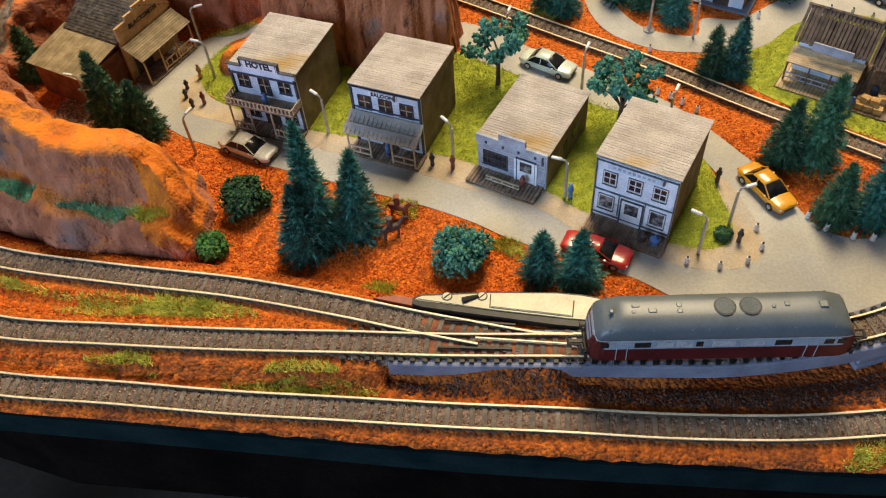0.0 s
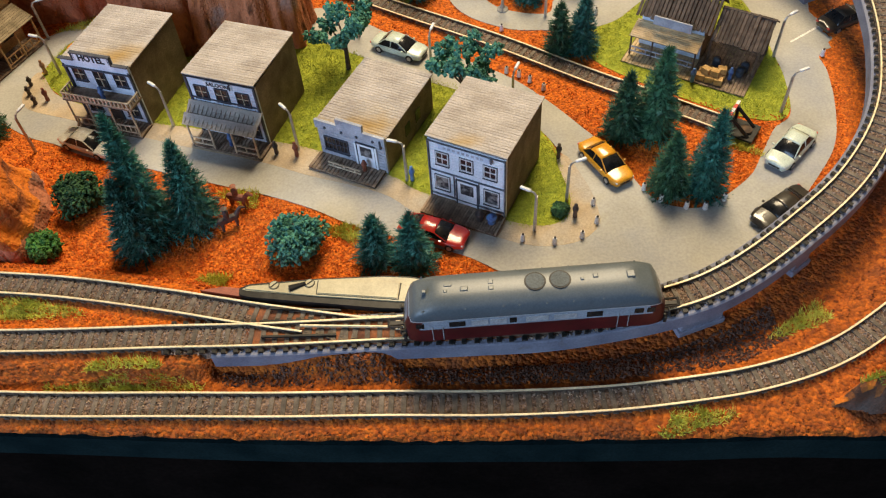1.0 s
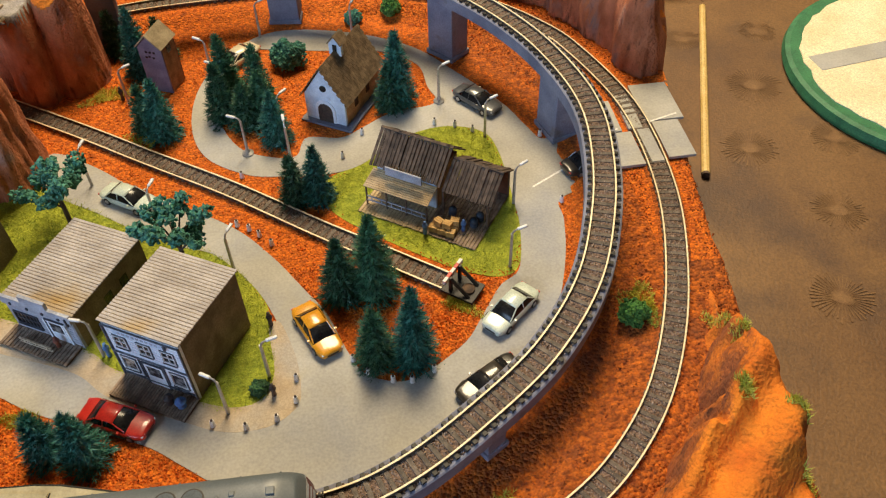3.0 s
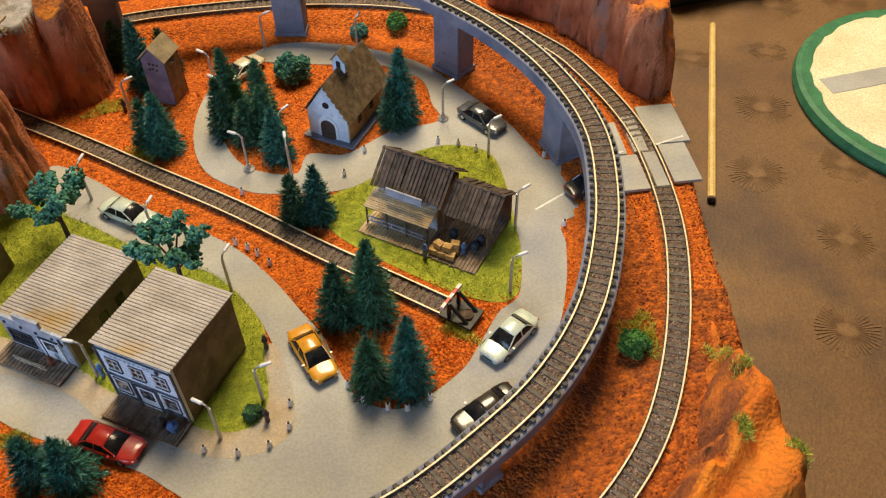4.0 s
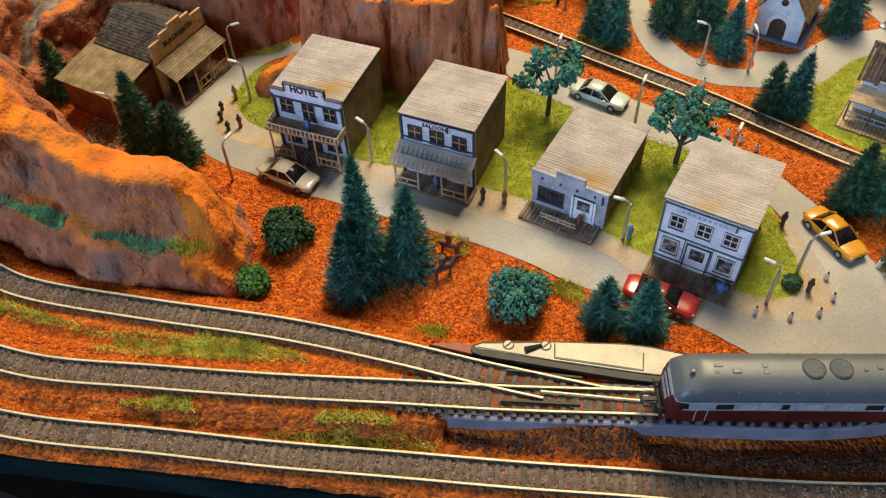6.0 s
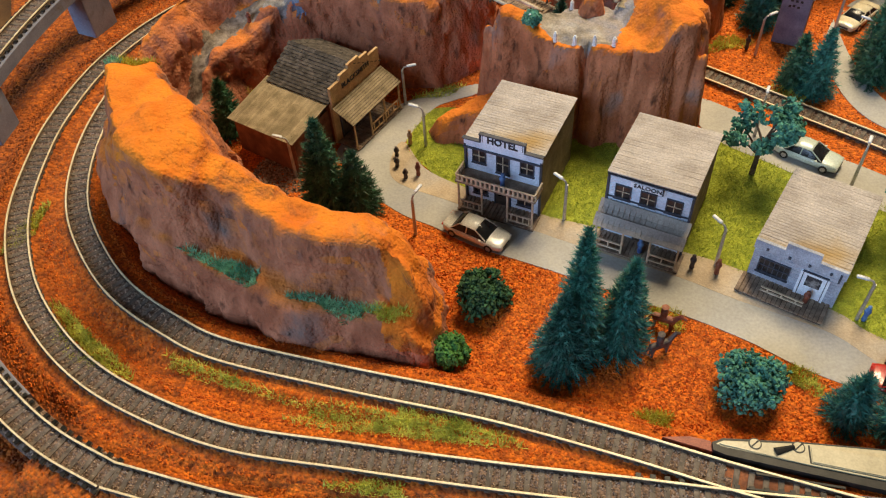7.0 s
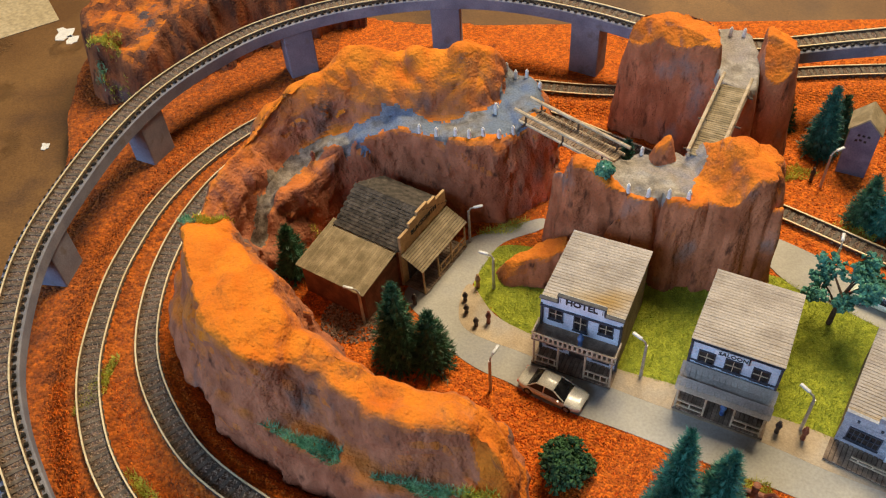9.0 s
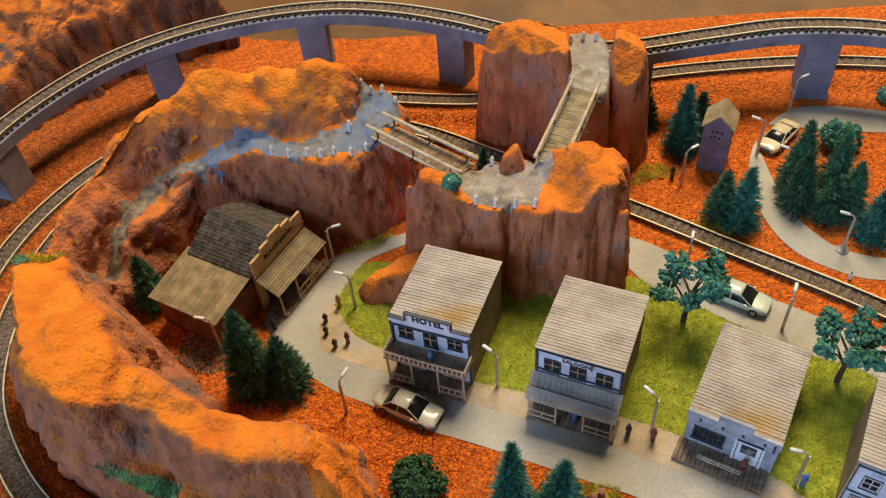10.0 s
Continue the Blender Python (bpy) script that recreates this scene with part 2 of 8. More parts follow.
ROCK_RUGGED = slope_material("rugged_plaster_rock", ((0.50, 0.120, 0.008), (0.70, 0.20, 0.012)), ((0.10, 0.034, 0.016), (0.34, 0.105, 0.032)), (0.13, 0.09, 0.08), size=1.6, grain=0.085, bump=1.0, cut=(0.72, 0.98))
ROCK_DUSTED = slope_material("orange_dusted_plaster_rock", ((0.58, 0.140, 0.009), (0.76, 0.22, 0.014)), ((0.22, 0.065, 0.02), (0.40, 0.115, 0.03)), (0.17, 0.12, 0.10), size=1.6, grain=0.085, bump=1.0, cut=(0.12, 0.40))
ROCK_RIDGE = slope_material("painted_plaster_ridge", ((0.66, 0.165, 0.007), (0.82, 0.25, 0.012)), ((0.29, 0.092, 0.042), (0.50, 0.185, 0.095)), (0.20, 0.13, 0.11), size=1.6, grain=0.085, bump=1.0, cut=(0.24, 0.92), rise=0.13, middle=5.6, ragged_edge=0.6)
ROAD = material("grey_road_paint", (0.345, 0.335, 0.307), (0.44, 0.428, 0.396), size=3.2, rough=0.8, bump=0.12, grain=0.12, spots=(0.30, 0.31, 0.34), spot_size=4.5, spot_cut=(0.5, 0.72), mottle=0.45)
PAVEMENT = material("beige_pavement", (0.39, 0.30, 0.20), (0.51, 0.41, 0.29), size=1.6, rough=0.9, bump=0.3, grain=0.08, spots=(0.40, 0.36, 0.31), spot_size=2.0, spot_cut=(0.45, 0.65), mottle=0.6)
LAWN = material("static_grass_base", (0.21, 0.25, 0.018), (0.38, 0.41, 0.035), size=0.5, rough=0.95, bump=1.0, grain=0.1)
BLADES = material("static_grass_fibres", (0.22, 0.28, 0.015), (0.46, 0.50, 0.045), size=0.7, rough=0.8, bump=0, grain=0.15)
TUFT = material("green_tuft_fibres", (0.36, 0.38, 0.04), (0.72, 0.70, 0.12), size=0.8, rough=0.8, bump=0, grain=0.15)
TEAL_TUFT = material("teal_tuft_fibres", (0.10, 0.36, 0.22), (0.34, 0.62, 0.36), size=0.6, rough=0.8, bump=0, grain=0.15)
BALLAST = material("brown_ballast", (0.11, 0.068, 0.05), (0.29, 0.195, 0.145), size=0.12, rough=0.95, bump=1.0, crumb=0.1, grain=0.07, spread=(0.3, 0.7))
STONES = material("ballast_stones", (0.09, 0.056, 0.042), (0.56, 0.43, 0.33), size=0.13, spread=(0.36, 0.66), rough=0.9, bump=0, grain=0.06)
TURNOUT_BASE = material("red_brown_turnout_base", (0.10, 0.035, 0.018), (0.30, 0.10, 0.035), size=0.7, rough=0.85, bump=0.4, grain=0.08)
SLEEPER = material("brown_plastic_sleeper", (0.06, 0.046, 0.037), (0.155, 0.122, 0.095), size=0.3, rough=0.7, bump=0.3, grain=0.05, random_tint=0.25)
RAIL = material("nickel_rail", (0.70, 0.57, 0.35), (0.82, 0.70, 0.47), size=0.9, rough=0.5, bump=0.1, grain=0.1, metal=0.1, spots=(0.50, 0.36, 0.20), spot_size=0.8, spot_cut=(0.68, 0.8))
RAIL_FOOT = material("rusty_rail_web", (0.05, 0.03, 0.02), (0.12, 0.07, 0.04), size=0.4, rough=0.8, bump=0.3, grain=0.06)
CONCRETE = material("grey_blue_concrete", (0.15, 0.16, 0.225), (0.24, 0.25, 0.32), size=1.5, rough=0.8, bump=0.3, grain=0.08, spots=(0.14, 0.12, 0.115), spot_size=1.1, spot_cut=(0.6, 0.75), mottle=0.6)
NEEDLES = material("fir_needles", (0.014, 0.056, 0.032), (0.075, 0.21, 0.105), size=0.35, rough=0.5, bump=0, grain=0.12, random_tint=0.3)
NEEDLES_BLUE = material("blue_fir_needles", (0.013, 0.078, 0.062), (0.07, 0.28, 0.215), size=0.35, rough=0.5, bump=0, grain=0.12, random_tint=0.25)
FOAM_DARK = material("dark_green_foam", (0.015, 0.05, 0.022), (0.045, 0.13, 0.045), size=0.4, rough=0.9, bump=1.0, grain=0.1)
FOAM_TEAL = material("teal_green_foam", (0.033, 0.130, 0.098), (0.098, 0.312, 0.221), size=0.4, rough=0.9, bump=1.0, grain=0.1)
FOAM_BRIGHT = material("bright_green_foam", (0.03, 0.11, 0.02), (0.09, 0.26, 0.05), size=0.4, rough=0.9, bump=1.0, grain=0.1)
BARK = material("brown_bark", (0.05, 0.03, 0.018), (0.10, 0.065, 0.04), size=0.2, rough=0.9, bump=0.6, grain=0.06)
WALL_BLUE = material("pale_blue_painted_boards", (0.50, 0.58, 0.72), (0.70, 0.77, 0.88), size=0.7, rough=0.7, bump=0.25, grain=0.06, spots=(0.38, 0.39, 0.44), spot_size=0.5, spot_cut=(0.64, 0.8), mottle=0.6)
WALL_GREY = material("weathered_grey_boards", (0.29, 0.31, 0.38), (0.45, 0.48, 0.56), size=0.6, rough=0.8, bump=0.4, grain=0.06, spots=(0.24, 0.22, 0.23), spot_size=0.5, spot_cut=(0.6, 0.77))
WALL_WHITE = material("whitewashed_boards", (0.66, 0.70, 0.79), (0.82, 0.85, 0.91), size=0.8, rough=0.7, bump=0.25, grain=0.06, spots=(0.42, 0.42, 0.45), spot_size=0.5, spot_cut=(0.66, 0.8), mottle=0.6)
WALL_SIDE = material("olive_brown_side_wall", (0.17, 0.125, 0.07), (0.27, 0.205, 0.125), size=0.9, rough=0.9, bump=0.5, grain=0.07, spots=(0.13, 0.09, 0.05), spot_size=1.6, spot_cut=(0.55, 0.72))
WALL_TAN = material("tan_painted_boards", (0.42, 0.26, 0.12), (0.60, 0.40, 0.20), size=0.5, rough=0.8, bump=0.3, grain=0.06)
WALL_RUST = material("red_brown_boards", (0.13, 0.045, 0.022), (0.24, 0.09, 0.045), size=0.5, rough=0.85, bump=0.4, grain=0.06)
TOWER_SIDE = material("brown_tower_boards", (0.20, 0.115, 0.055), (0.33, 0.20, 0.10), size=0.5, rough=0.85, bump=0.4, grain=0.06)
WALL_MAUVE = material("mauve_tower_wall", (0.13, 0.10, 0.145), (0.20, 0.16, 0.21), size=0.6, rough=0.85, bump=0.3, grain=0.06)
ROOF_BOARD = material("weathered_roof_board", (0.40, 0.345, 0.295), (0.54, 0.48, 0.425), size=1.3, rough=0.85, bump=0.4, grain=0.08, spots=(0.47, 0.40, 0.31), spot_size=2.6, spot_cut=(0.55, 0.78), random_tint=0.07, mottle=0.7)
ROOF_DARK = material("dark_brown_shingles", (0.045, 0.03, 0.024), (0.12, 0.085, 0.065), size=0.35, rough=0.85, bump=0.5, grain=0.05, random_tint=0.25)
ROOF_GREY = material("grey_slate_shingles", (0.026, 0.021, 0.018), (0.092, 0.077, 0.066), size=0.35, rough=0.75, bump=0.4, grain=0.05, random_tint=0.25)
ROOF_BROWN = material("brown_church_shingles", (0.10, 0.065, 0.032), (0.20, 0.135, 0.075), size=0.4, rough=0.85, bump=0.4, grain=0.05, random_tint=0.2)
ROOF_TAN = material("tan_plank_roof", (0.22, 0.17, 0.095), (0.38, 0.30, 0.185), size=0.6, rough=0.85, bump=0.4, grain=0.05, random_tint=0.15)
PLANK = material("brown_deck_plank", (0.18, 0.125, 0.088), (0.32, 0.235, 0.17), size=0.3, rough=0.85, bump=0.4, grain=0.05, random_tint=0.2)
TIMBER = material("dark_timber", (0.07, 0.045, 0.03), (0.15, 0.10, 0.07), size=0.3, rough=0.85, bump=0.4, grain=0.05)
PALE_TIMBER = material("pale_bleached_timber", (0.42, 0.32, 0.21), (0.62, 0.52, 0.38), size=0.4, rough=0.85, bump=0.4, grain=0.05)
TRIM = material("dark_blue_grey_trim", (0.03, 0.035, 0.05), (0.07, 0.075, 0.10), size=0.3, rough=0.7, bump=0.2, grain=0.05)
TRIM_SOFT = material("faded_dark_trim", (0.07, 0.075, 0.095), (0.16, 0.165, 0.19), size=0.3, rough=0.75, bump=0.2, grain=0.05)
TRIM_WHITE = material("pale_window_frame", (0.60, 0.60, 0.62), (0.75, 0.75, 0.78), size=0.3, rough=0.7, bump=0.1, grain=0.05)
PANE = material("dark_window_pane", (0.018, 0.016, 0.018), (0.05, 0.04, 0.035), size=0.3, rough=0.18, bump=0, grain=0.1)
DARK_DOOR = material("dark_door_wood", (0.035, 0.022, 0.016), (0.075, 0.05, 0.035), size=0.2, rough=0.7, bump=0.3, grain=0.05)
INK = material("black_sign_paint", (0.015, 0.015, 0.02), (0.03, 0.03, 0.035), size=0.2, rough=0.7, bump=0, grain=0.05)
LAMP_METAL = material("silver_lamp_metal", (0.36, 0.35, 0.34), (0.52, 0.51, 0.50), size=0.4, rough=0.4, bump=0.1, grain=0.06, metal=0.6)
LAMP_HEAD = material("white_lamp_plastic", (0.58, 0.60, 0.64), (0.72, 0.73, 0.76), size=0.3, rough=0.4, bump=0, grain=0.06)
POST_WHITE = material("white_post_paint", (0.74, 0.71, 0.70), (0.86, 0.85, 0.84), size=0.2, rough=0.6, bump=0.1, grain=0.05)
PEG_DARK = material("dark_painted_figure", (0.025, 0.022, 0.025), (0.09, 0.06, 0.05), size=0.25, rough=0.6, bump=0.2, grain=0.06)
PEG_RED = material("red_brown_painted_figure", (0.14, 0.03, 0.02), (0.30, 0.10, 0.05), size=0.25, rough=0.6, bump=0.2, grain=0.06)
PEG_BLUE = material("blue_painted_figure", (0.03, 0.07, 0.25), (0.12, 0.25, 0.5), size=0.25, rough=0.6, bump=0.2, grain=0.06)
PEG_TAN = material("tan_painted_figure", (0.28, 0.14, 0.06), (0.5, 0.3, 0.15), size=0.25, rough=0.6, bump=0.2, grain=0.06)
TYRE = material("black_rubber", (0.012, 0.012, 0.012), (0.03, 0.03, 0.03), size=0.2, rough=0.8, bump=0.2, grain=0.05)
RIM = material("silver_wheel_rim", (0.4, 0.4, 0.4), (0.6, 0.6, 0.6), size=0.2, rough=0.3, bump=0, grain=0.05, metal=0.8)
GLASS_DARK = material("smoked_car_window", (0.008, 0.009, 0.01), (0.02, 0.02, 0.022), size=0.4, rough=0.22, bump=0, grain=0.1, gloss=0.35)
LOCO_RED = material("dark_red_locomotive_paint", (0.06, 0.006, 0.008), (0.10, 0.010, 0.012), size=0.8, rough=0.42, bump=0.05, grain=0.06)
LOCO_GREY = material("light_grey_locomotive_band", (0.25, 0.30, 0.37), (0.34, 0.39, 0.46), size=0.8, rough=0.4, bump=0.05, grain=0.06)
LOCO_ROOF = material("slate_grey_locomotive_roof", (0.085, 0.105, 0.12), (0.115, 0.135, 0.15), size=1.6, rough=0.4, bump=0.05, grain=0.07, mottle=0.5)
LOCO_FAN = material("dull_grey_fan_cover", (0.075, 0.092, 0.102), (0.10, 0.118, 0.13), size=0.6, rough=0.65, bump=0.1, grain=0.06, gloss=0.35)
LOCO_BLACK = material("black_running_gear", (0.012, 0.011, 0.011), (0.035, 0.03, 0.028), size=0.3, rough=0.6, bump=0.3, grain=0.06)
LOCO_TRIM = material("silver_trim_line", (0.44, 0.48, 0.52), (0.58, 0.62, 0.65), size=0.4, rough=0.35, bump=0, grain=0.06, metal=0.3)
CASING = material("ivory_switch_casing", (0.31, 0.27, 0.165), (0.45, 0.395, 0.25), size=1.2, rough=0.4, bump=0.06, grain=0.07, mottle=0.5)
BLACK_PLASTIC = material("black_plastic", (0.012, 0.012, 0.012), (0.03, 0.028, 0.026), size=0.5, rough=0.45, bump=0.1, grain=0.06, gloss=0.2)
RED_PLASTIC = material("red_brown_plastic", (0.24, 0.06, 0.035), (0.36, 0.10, 0.055), size=0.4, rough=0.6, bump=0.2, grain=0.06)
WHITE_PAINT = material("white_paint", (0.72, 0.70, 0.66), (0.82, 0.80, 0.77), size=0.4, rough=0.6, bump=0.1, grain=0.06)
RED_PAINT = material("signal_red_paint", (0.5, 0.03, 0.02), (0.65, 0.06, 0.03), size=0.3, rough=0.5, bump=0.1, grain=0.06)
CLOTH = material("brown_tablecloth", (0.135, 0.063, 0.020), (0.205, 0.105, 0.034), size=9.0, rough=0.55, bump=0.35, grain=0.12, spots=(0.09, 0.045, 0.022), spot_size=5.0, spot_cut=(0.5, 0.7))
STITCH = material("tan_embroidery", (0.165, 0.080, 0.027), (0.225, 0.118, 0.042), size=0.5, rough=0.55, bump=0.3, grain=0.07)
BOARD_EDGE = material("dark_teal_board_edge", (0.004, 0.012, 0.014), (0.010, 0.022, 0.024), size=2.0, rough=0.8, bump=0.2, grain=0.1, gloss=0.05)
DARK_WOOD = material("dark_table_wood", (0.004, 0.003, 0.0025), (0.009, 0.006, 0.005), size=3.0, rough=0.95, bump=0.2, grain=0.2, gloss=0.02)
STICK_WOOD = material("yellow_wooden_stick", (0.62, 0.42, 0.13), (0.74, 0.54, 0.22), size=1.0, rough=0.55, bump=0.2, grain=0.1)
PLATE_GREEN = material("green_board_rim", (0.02, 0.13, 0.055), (0.04, 0.20, 0.08), size=1.0, rough=0.6, bump=0.2, grain=0.1)
PLATE_CREAM = material("cream_board_top", (0.74, 0.62, 0.38), (0.84, 0.74, 0.50), size=2.5, rough=0.75, bump=0.2, grain=0.1)
CRATE = material("yellow_crate_wood", (0.42, 0.24, 0.075), (0.60, 0.38, 0.15), size=0.3, rough=0.8, bump=0.4, grain=0.05)
BARREL = material("dark_blue_barrel", (0.02, 0.035, 0.06), (0.05, 0.075, 0.11), size=0.3, rough=0.6, bump=0.2, grain=0.05)
# blue-tinted grey gravel; the crest's shadow on the ledge darkens its colour
TRAIL = material("shaded_trail_gravel", (0.12, 0.112, 0.108), (0.31, 0.295, 0.285), size=0.5, rough=0.95, bump=0.9, grain=0.09, spots=(0.15, 0.20, 0.31), spot_size=2.0, spot_cut=(0.44, 0.6))
TRAIL_PALE = material("pale_trail_gravel", (0.20, 0.175, 0.15), (0.42, 0.385, 0.35), size=0.6, rough=0.95, bump=0.9, grain=0.09, spots=(0.30, 0.27, 0.27), spot_size=1.6, spot_cut=(0.46, 0.62))
PLASTER = material("plain_wall_paint", (0.17, 0.155, 0.135), (0.22, 0.20, 0.18), size=30, rough=0.9, bump=0.1, grain=1.0)
FLOOR_DARK = material("dark_floor", (0.02, 0.014, 0.01), (0.04, 0.028, 0.02), size=20, rough=0.7, bump=0.1, grain=1.0)
PANE_CURTAIN = material("curtained_window_pane", (0.05, 0.045, 0.05), (0.30, 0.28, 0.27), size=0.35, rough=0.2, bump=0, grain=0.1, spread=(0.46, 0.62))
PAPER_TAN = material("aged_paper", (0.42, 0.33, 0.19), (0.52, 0.42, 0.26), size=3.0, rough=0.8, bump=0.1, grain=0.3)
AWNING = material("grey_tan_awning_boards", (0.27, 0.24, 0.22), (0.42, 0.375, 0.33), size=1.4, rough=0.8, bump=0.3, grain=0.07, mottle=0.7)
PORCH_TAN = material("bright_tan_porch_boards", (0.44, 0.31, 0.16), (0.62, 0.46, 0.27), size=0.6, rough=0.8, bump=0.3, grain=0.05, random_tint=0.1)
TRAIL_BROWN = material("brown_trail_gravel", (0.10, 0.075, 0.055), (0.30, 0.25, 0.20), size=0.4, rough=0.95, bump=0.9, grain=0.09)

from mathutils import geometry

# ---- room, table and board ----
def room():
    for name, cx, cy, cz, sx, sy, sz, mat in (
        ("floor", 0, 30, -80.5, 440, 440, 8, FLOOR_DARK), ("ceiling", 0, 30, 179, 440, 440, 8, PLASTER),
        ("wall_north", 0, 254, 49, 440, 8, 251, PLASTER), ("wall_south", 0, -194, 49, 440, 8, 251, PLASTER),
        ("wall_east", 224, 30, 49, 8, 456, 251, PLASTER), ("wall_west", -224, 30, 49, 8, 456, 251, PLASTER)):
        bm = bmesh.new()
        box(bm, cx, cy, cz, sx, sy, sz)
        tagged(part(name, bm, mat), "plain painted " + name.split("_")[0] + " of the room", name.split("_")[0], kind="structure")


TABLE_Z = -1.6
BOARD = [(-38.6, 23.6), (-31.5, 17.8), (-19, 15.9), (-9.7, 14.6), (-0.9, 13.35), (7.4, 12.45), (14, 11.8), (18, 11.5), (22, 11.0), (26, 10.6), (30.4, 10.3), (31.8, 11.4), (32.4, 16), (32.6, 22), (33.2, 26.5), (33.5, 30), (35.2, 41), (36, 47), (33.5, 55), (26, 60.5), (0, 61), (-20, 61.5), (-30, 64.5), (-42, 60), (-42, 52), (-39.6, 44)]


TABLE_EDGE = [(-75, 26), (-36, 22.2), (-19, 16.3), (14, 12.1), (33, 10.3), (81, 4), (81, 103), (-75, 103)]


def table():
    t = thing("table", 0, 0, 0, 0, "dark wooden table under a brown embroidered tablecloth", "table")
    bm = bmesh.new()
    prism(bm, TABLE_EDGE, TABLE_Z - 6.0, TABLE_Z - 0.4)
    part("tabletop", bm, DARK_WOOD, t)
    for x in (-62, 74):
        for y in (32, 96):
            bm = bmesh.new()
            rod(bm, (x, y, TABLE_Z - 74.8), (x, y, TABLE_Z - 5.5), 3.0, 3.6, 12)
            part("leg", bm, DARK_WOOD, t)
    cloth = thing("tablecloth", 0, 0, 0, 0, "brown tablecloth with pale stitched flower rosettes", "tablecloth")
    bm = bmesh.new()
    prism(bm, [(x, y + 0.3) for x, y in TABLE_EDGE], TABLE_Z - 0.4, TABLE_Z - 0.02)
    part("cloth", bm, CLOTH, cloth)
    rnd = random.Random(3)
    spots = [(39 + 5.2 * i + (j % 2) * 2.6, 14 + 5.6 * j) for i in range(4) for j in range(8)]
    spots += [(-47 - 6 * i - (j % 2) * 3, 26 + 6 * j) for i in range(2) for j in range(7)]
    for x, y in spots:
        bm = bmesh.new()
        r = rnd.uniform(1.3, 2.1)
        arms, ring = 40, []
        for k in range(arms):
            a = 2 * math.pi * k / arms
            tip = r * rnd.uniform(0.75, 1.0)
            ring += [(0.22 * r, a - math.pi / arms), (0.5 * r, a - 0.022), (tip, a - 0.028), (tip, a + 0.028), (0.5 * r, a + 0.022)]
        bm.faces.new([bm.verts.new((q * math.cos(a), q * math.sin(a), 0)) for q, a in ring])
        ob = part("stitched_rosette", bm, STITCH, cloth)
        ob.location = (x * U, y * U, (TABLE_Z + 0.02) * U)
    b = thing("layout_board", 0, 0, 0, 0, "dark teal edged base board of the model railway", "base board", kind="structure")
    bm = bmesh.new()
    prism(bm, smooth_outline(BOARD, 1.0), TABLE_Z, -0.12)
    part("board", bm, BOARD_EDGE, b)


# ---- track lines: x, y and the height of the rail tops ----
LINE_RIGHT = [(-5.2, 17.65, 1.5), (-1, 17.2, 1.62), (3.6, 16.88, 1.7), (7, 16.6, 1.8), (10.3, 16.4, 1.95), (14.4, 16.7, 2.15), (17.1, 17.45, 2.4), (20, 19.05, 2.7), (23.2, 21.4, 3.0), (25.7, 24.4, 3.4), (27.3, 28.0, 3.7), (28.2, 31.4, 3.9), (28.5, 34.5, 4.15), (28, 37.7, 4.3), (26.6, 41.4, 4.5), (24.2, 45.2, 4.65), (20.5, 49.1, 4.75), (16.3, 51.5, 4.8)]
LINE_BACK = [(11.3, 52.4, 4.8), (6.5, 51.9, 4.8), (1.4, 51.2, 4.8), (-1.7, 51.8, 4.8), (-4.9, 53.7, 4.8), (-8.2, 55.6, 4.8), (-11.8, 57.1, 4.8), (-15.4, 57.9, 4.8), (-19.1, 58.0, 4.7), (-22.8, 57.4, 4.6), (-26.2, 56.2, 4.5), (-29.4, 54.2, 4.4)]
LINE_LEFT = [(-32, 51.4, 4.3), (-34.1, 48, 4.2), (-35.5, 44, 4.05), (-36.3, 39.4, 3.85), (-36.6, 36, 3.55), (-36.3, 33, 3.25), (-35.6, 29.7, 2.75), (-34.5, 27.2, 2.4), (-33, 24.9, 2.05), (-31, 22.5, 1.75), (-28.4, 20.3, 1.6), (-26.1, 18.8, 1.4), (-23.6, 17.7, 1.15)]
LINE_FRONT = [(-23.6, 17.7, 1.15), (-18.9, 16.75, 0.9), (-14.3, 16.2, 0.8), (-9.7, 15.6, 0.7), (-5.2, 15.1, 0.7), (-0.8, 14.6, 0.7), (3.4, 14.2, 0.7), (7.5, 13.75, 0.7), (11.6, 13.5, 0.7), (15, 13.55, 0.7), (17.4, 13.75, 0.7), (19.9, 14.3, 0.7), (22.2, 15.3, 0.7), (25, 17.1, 0.7), (27.6, 19.9, 0.7), (29.6, 23.5, 0.7), (31.1, 27.6, 0.7), (32, 31.4, 0.7)]
LINE_REAR = [(32.3, 35.6, 0.75), (32, 39.4, 0.8), (30.7, 43.8, 0.85), (29.2, 46.8, 0.9), (26, 50.4, 0.9), (21.4, 52.6, 0.9), (17, 53.8, 0.9), (11.8, 54.3, 0.9), (4.6, 54.0, 0.9), (-1, 52.8, 0.95), (-7.1, 52.2, 1.0), (-14.2, 53.2, 1.05), (-20, 53.6, 1.1), (-25, 51.9, 1.1), (-28.6, 48.8, 1.1), (-30.9, 45.6, 1.1)]
LINE_MIDDLE = [(-32.4, 41.8, 1.15), (-33, 37.5, 1.2), (-32.9, 34.2, 1.2), (-32.3, 30.6, 1.2), (-31, 27.5, 1.2), (-29.3, 25, 1.2), (-26.8, 22.6, 1.2), (-23.8, 20.8, 1.25), (-19.6, 19.3, 1.3), (-14.8, 18.65, 1.35), (-10, 18.1, 1.4), (-5.2, 17.65, 1.5)]
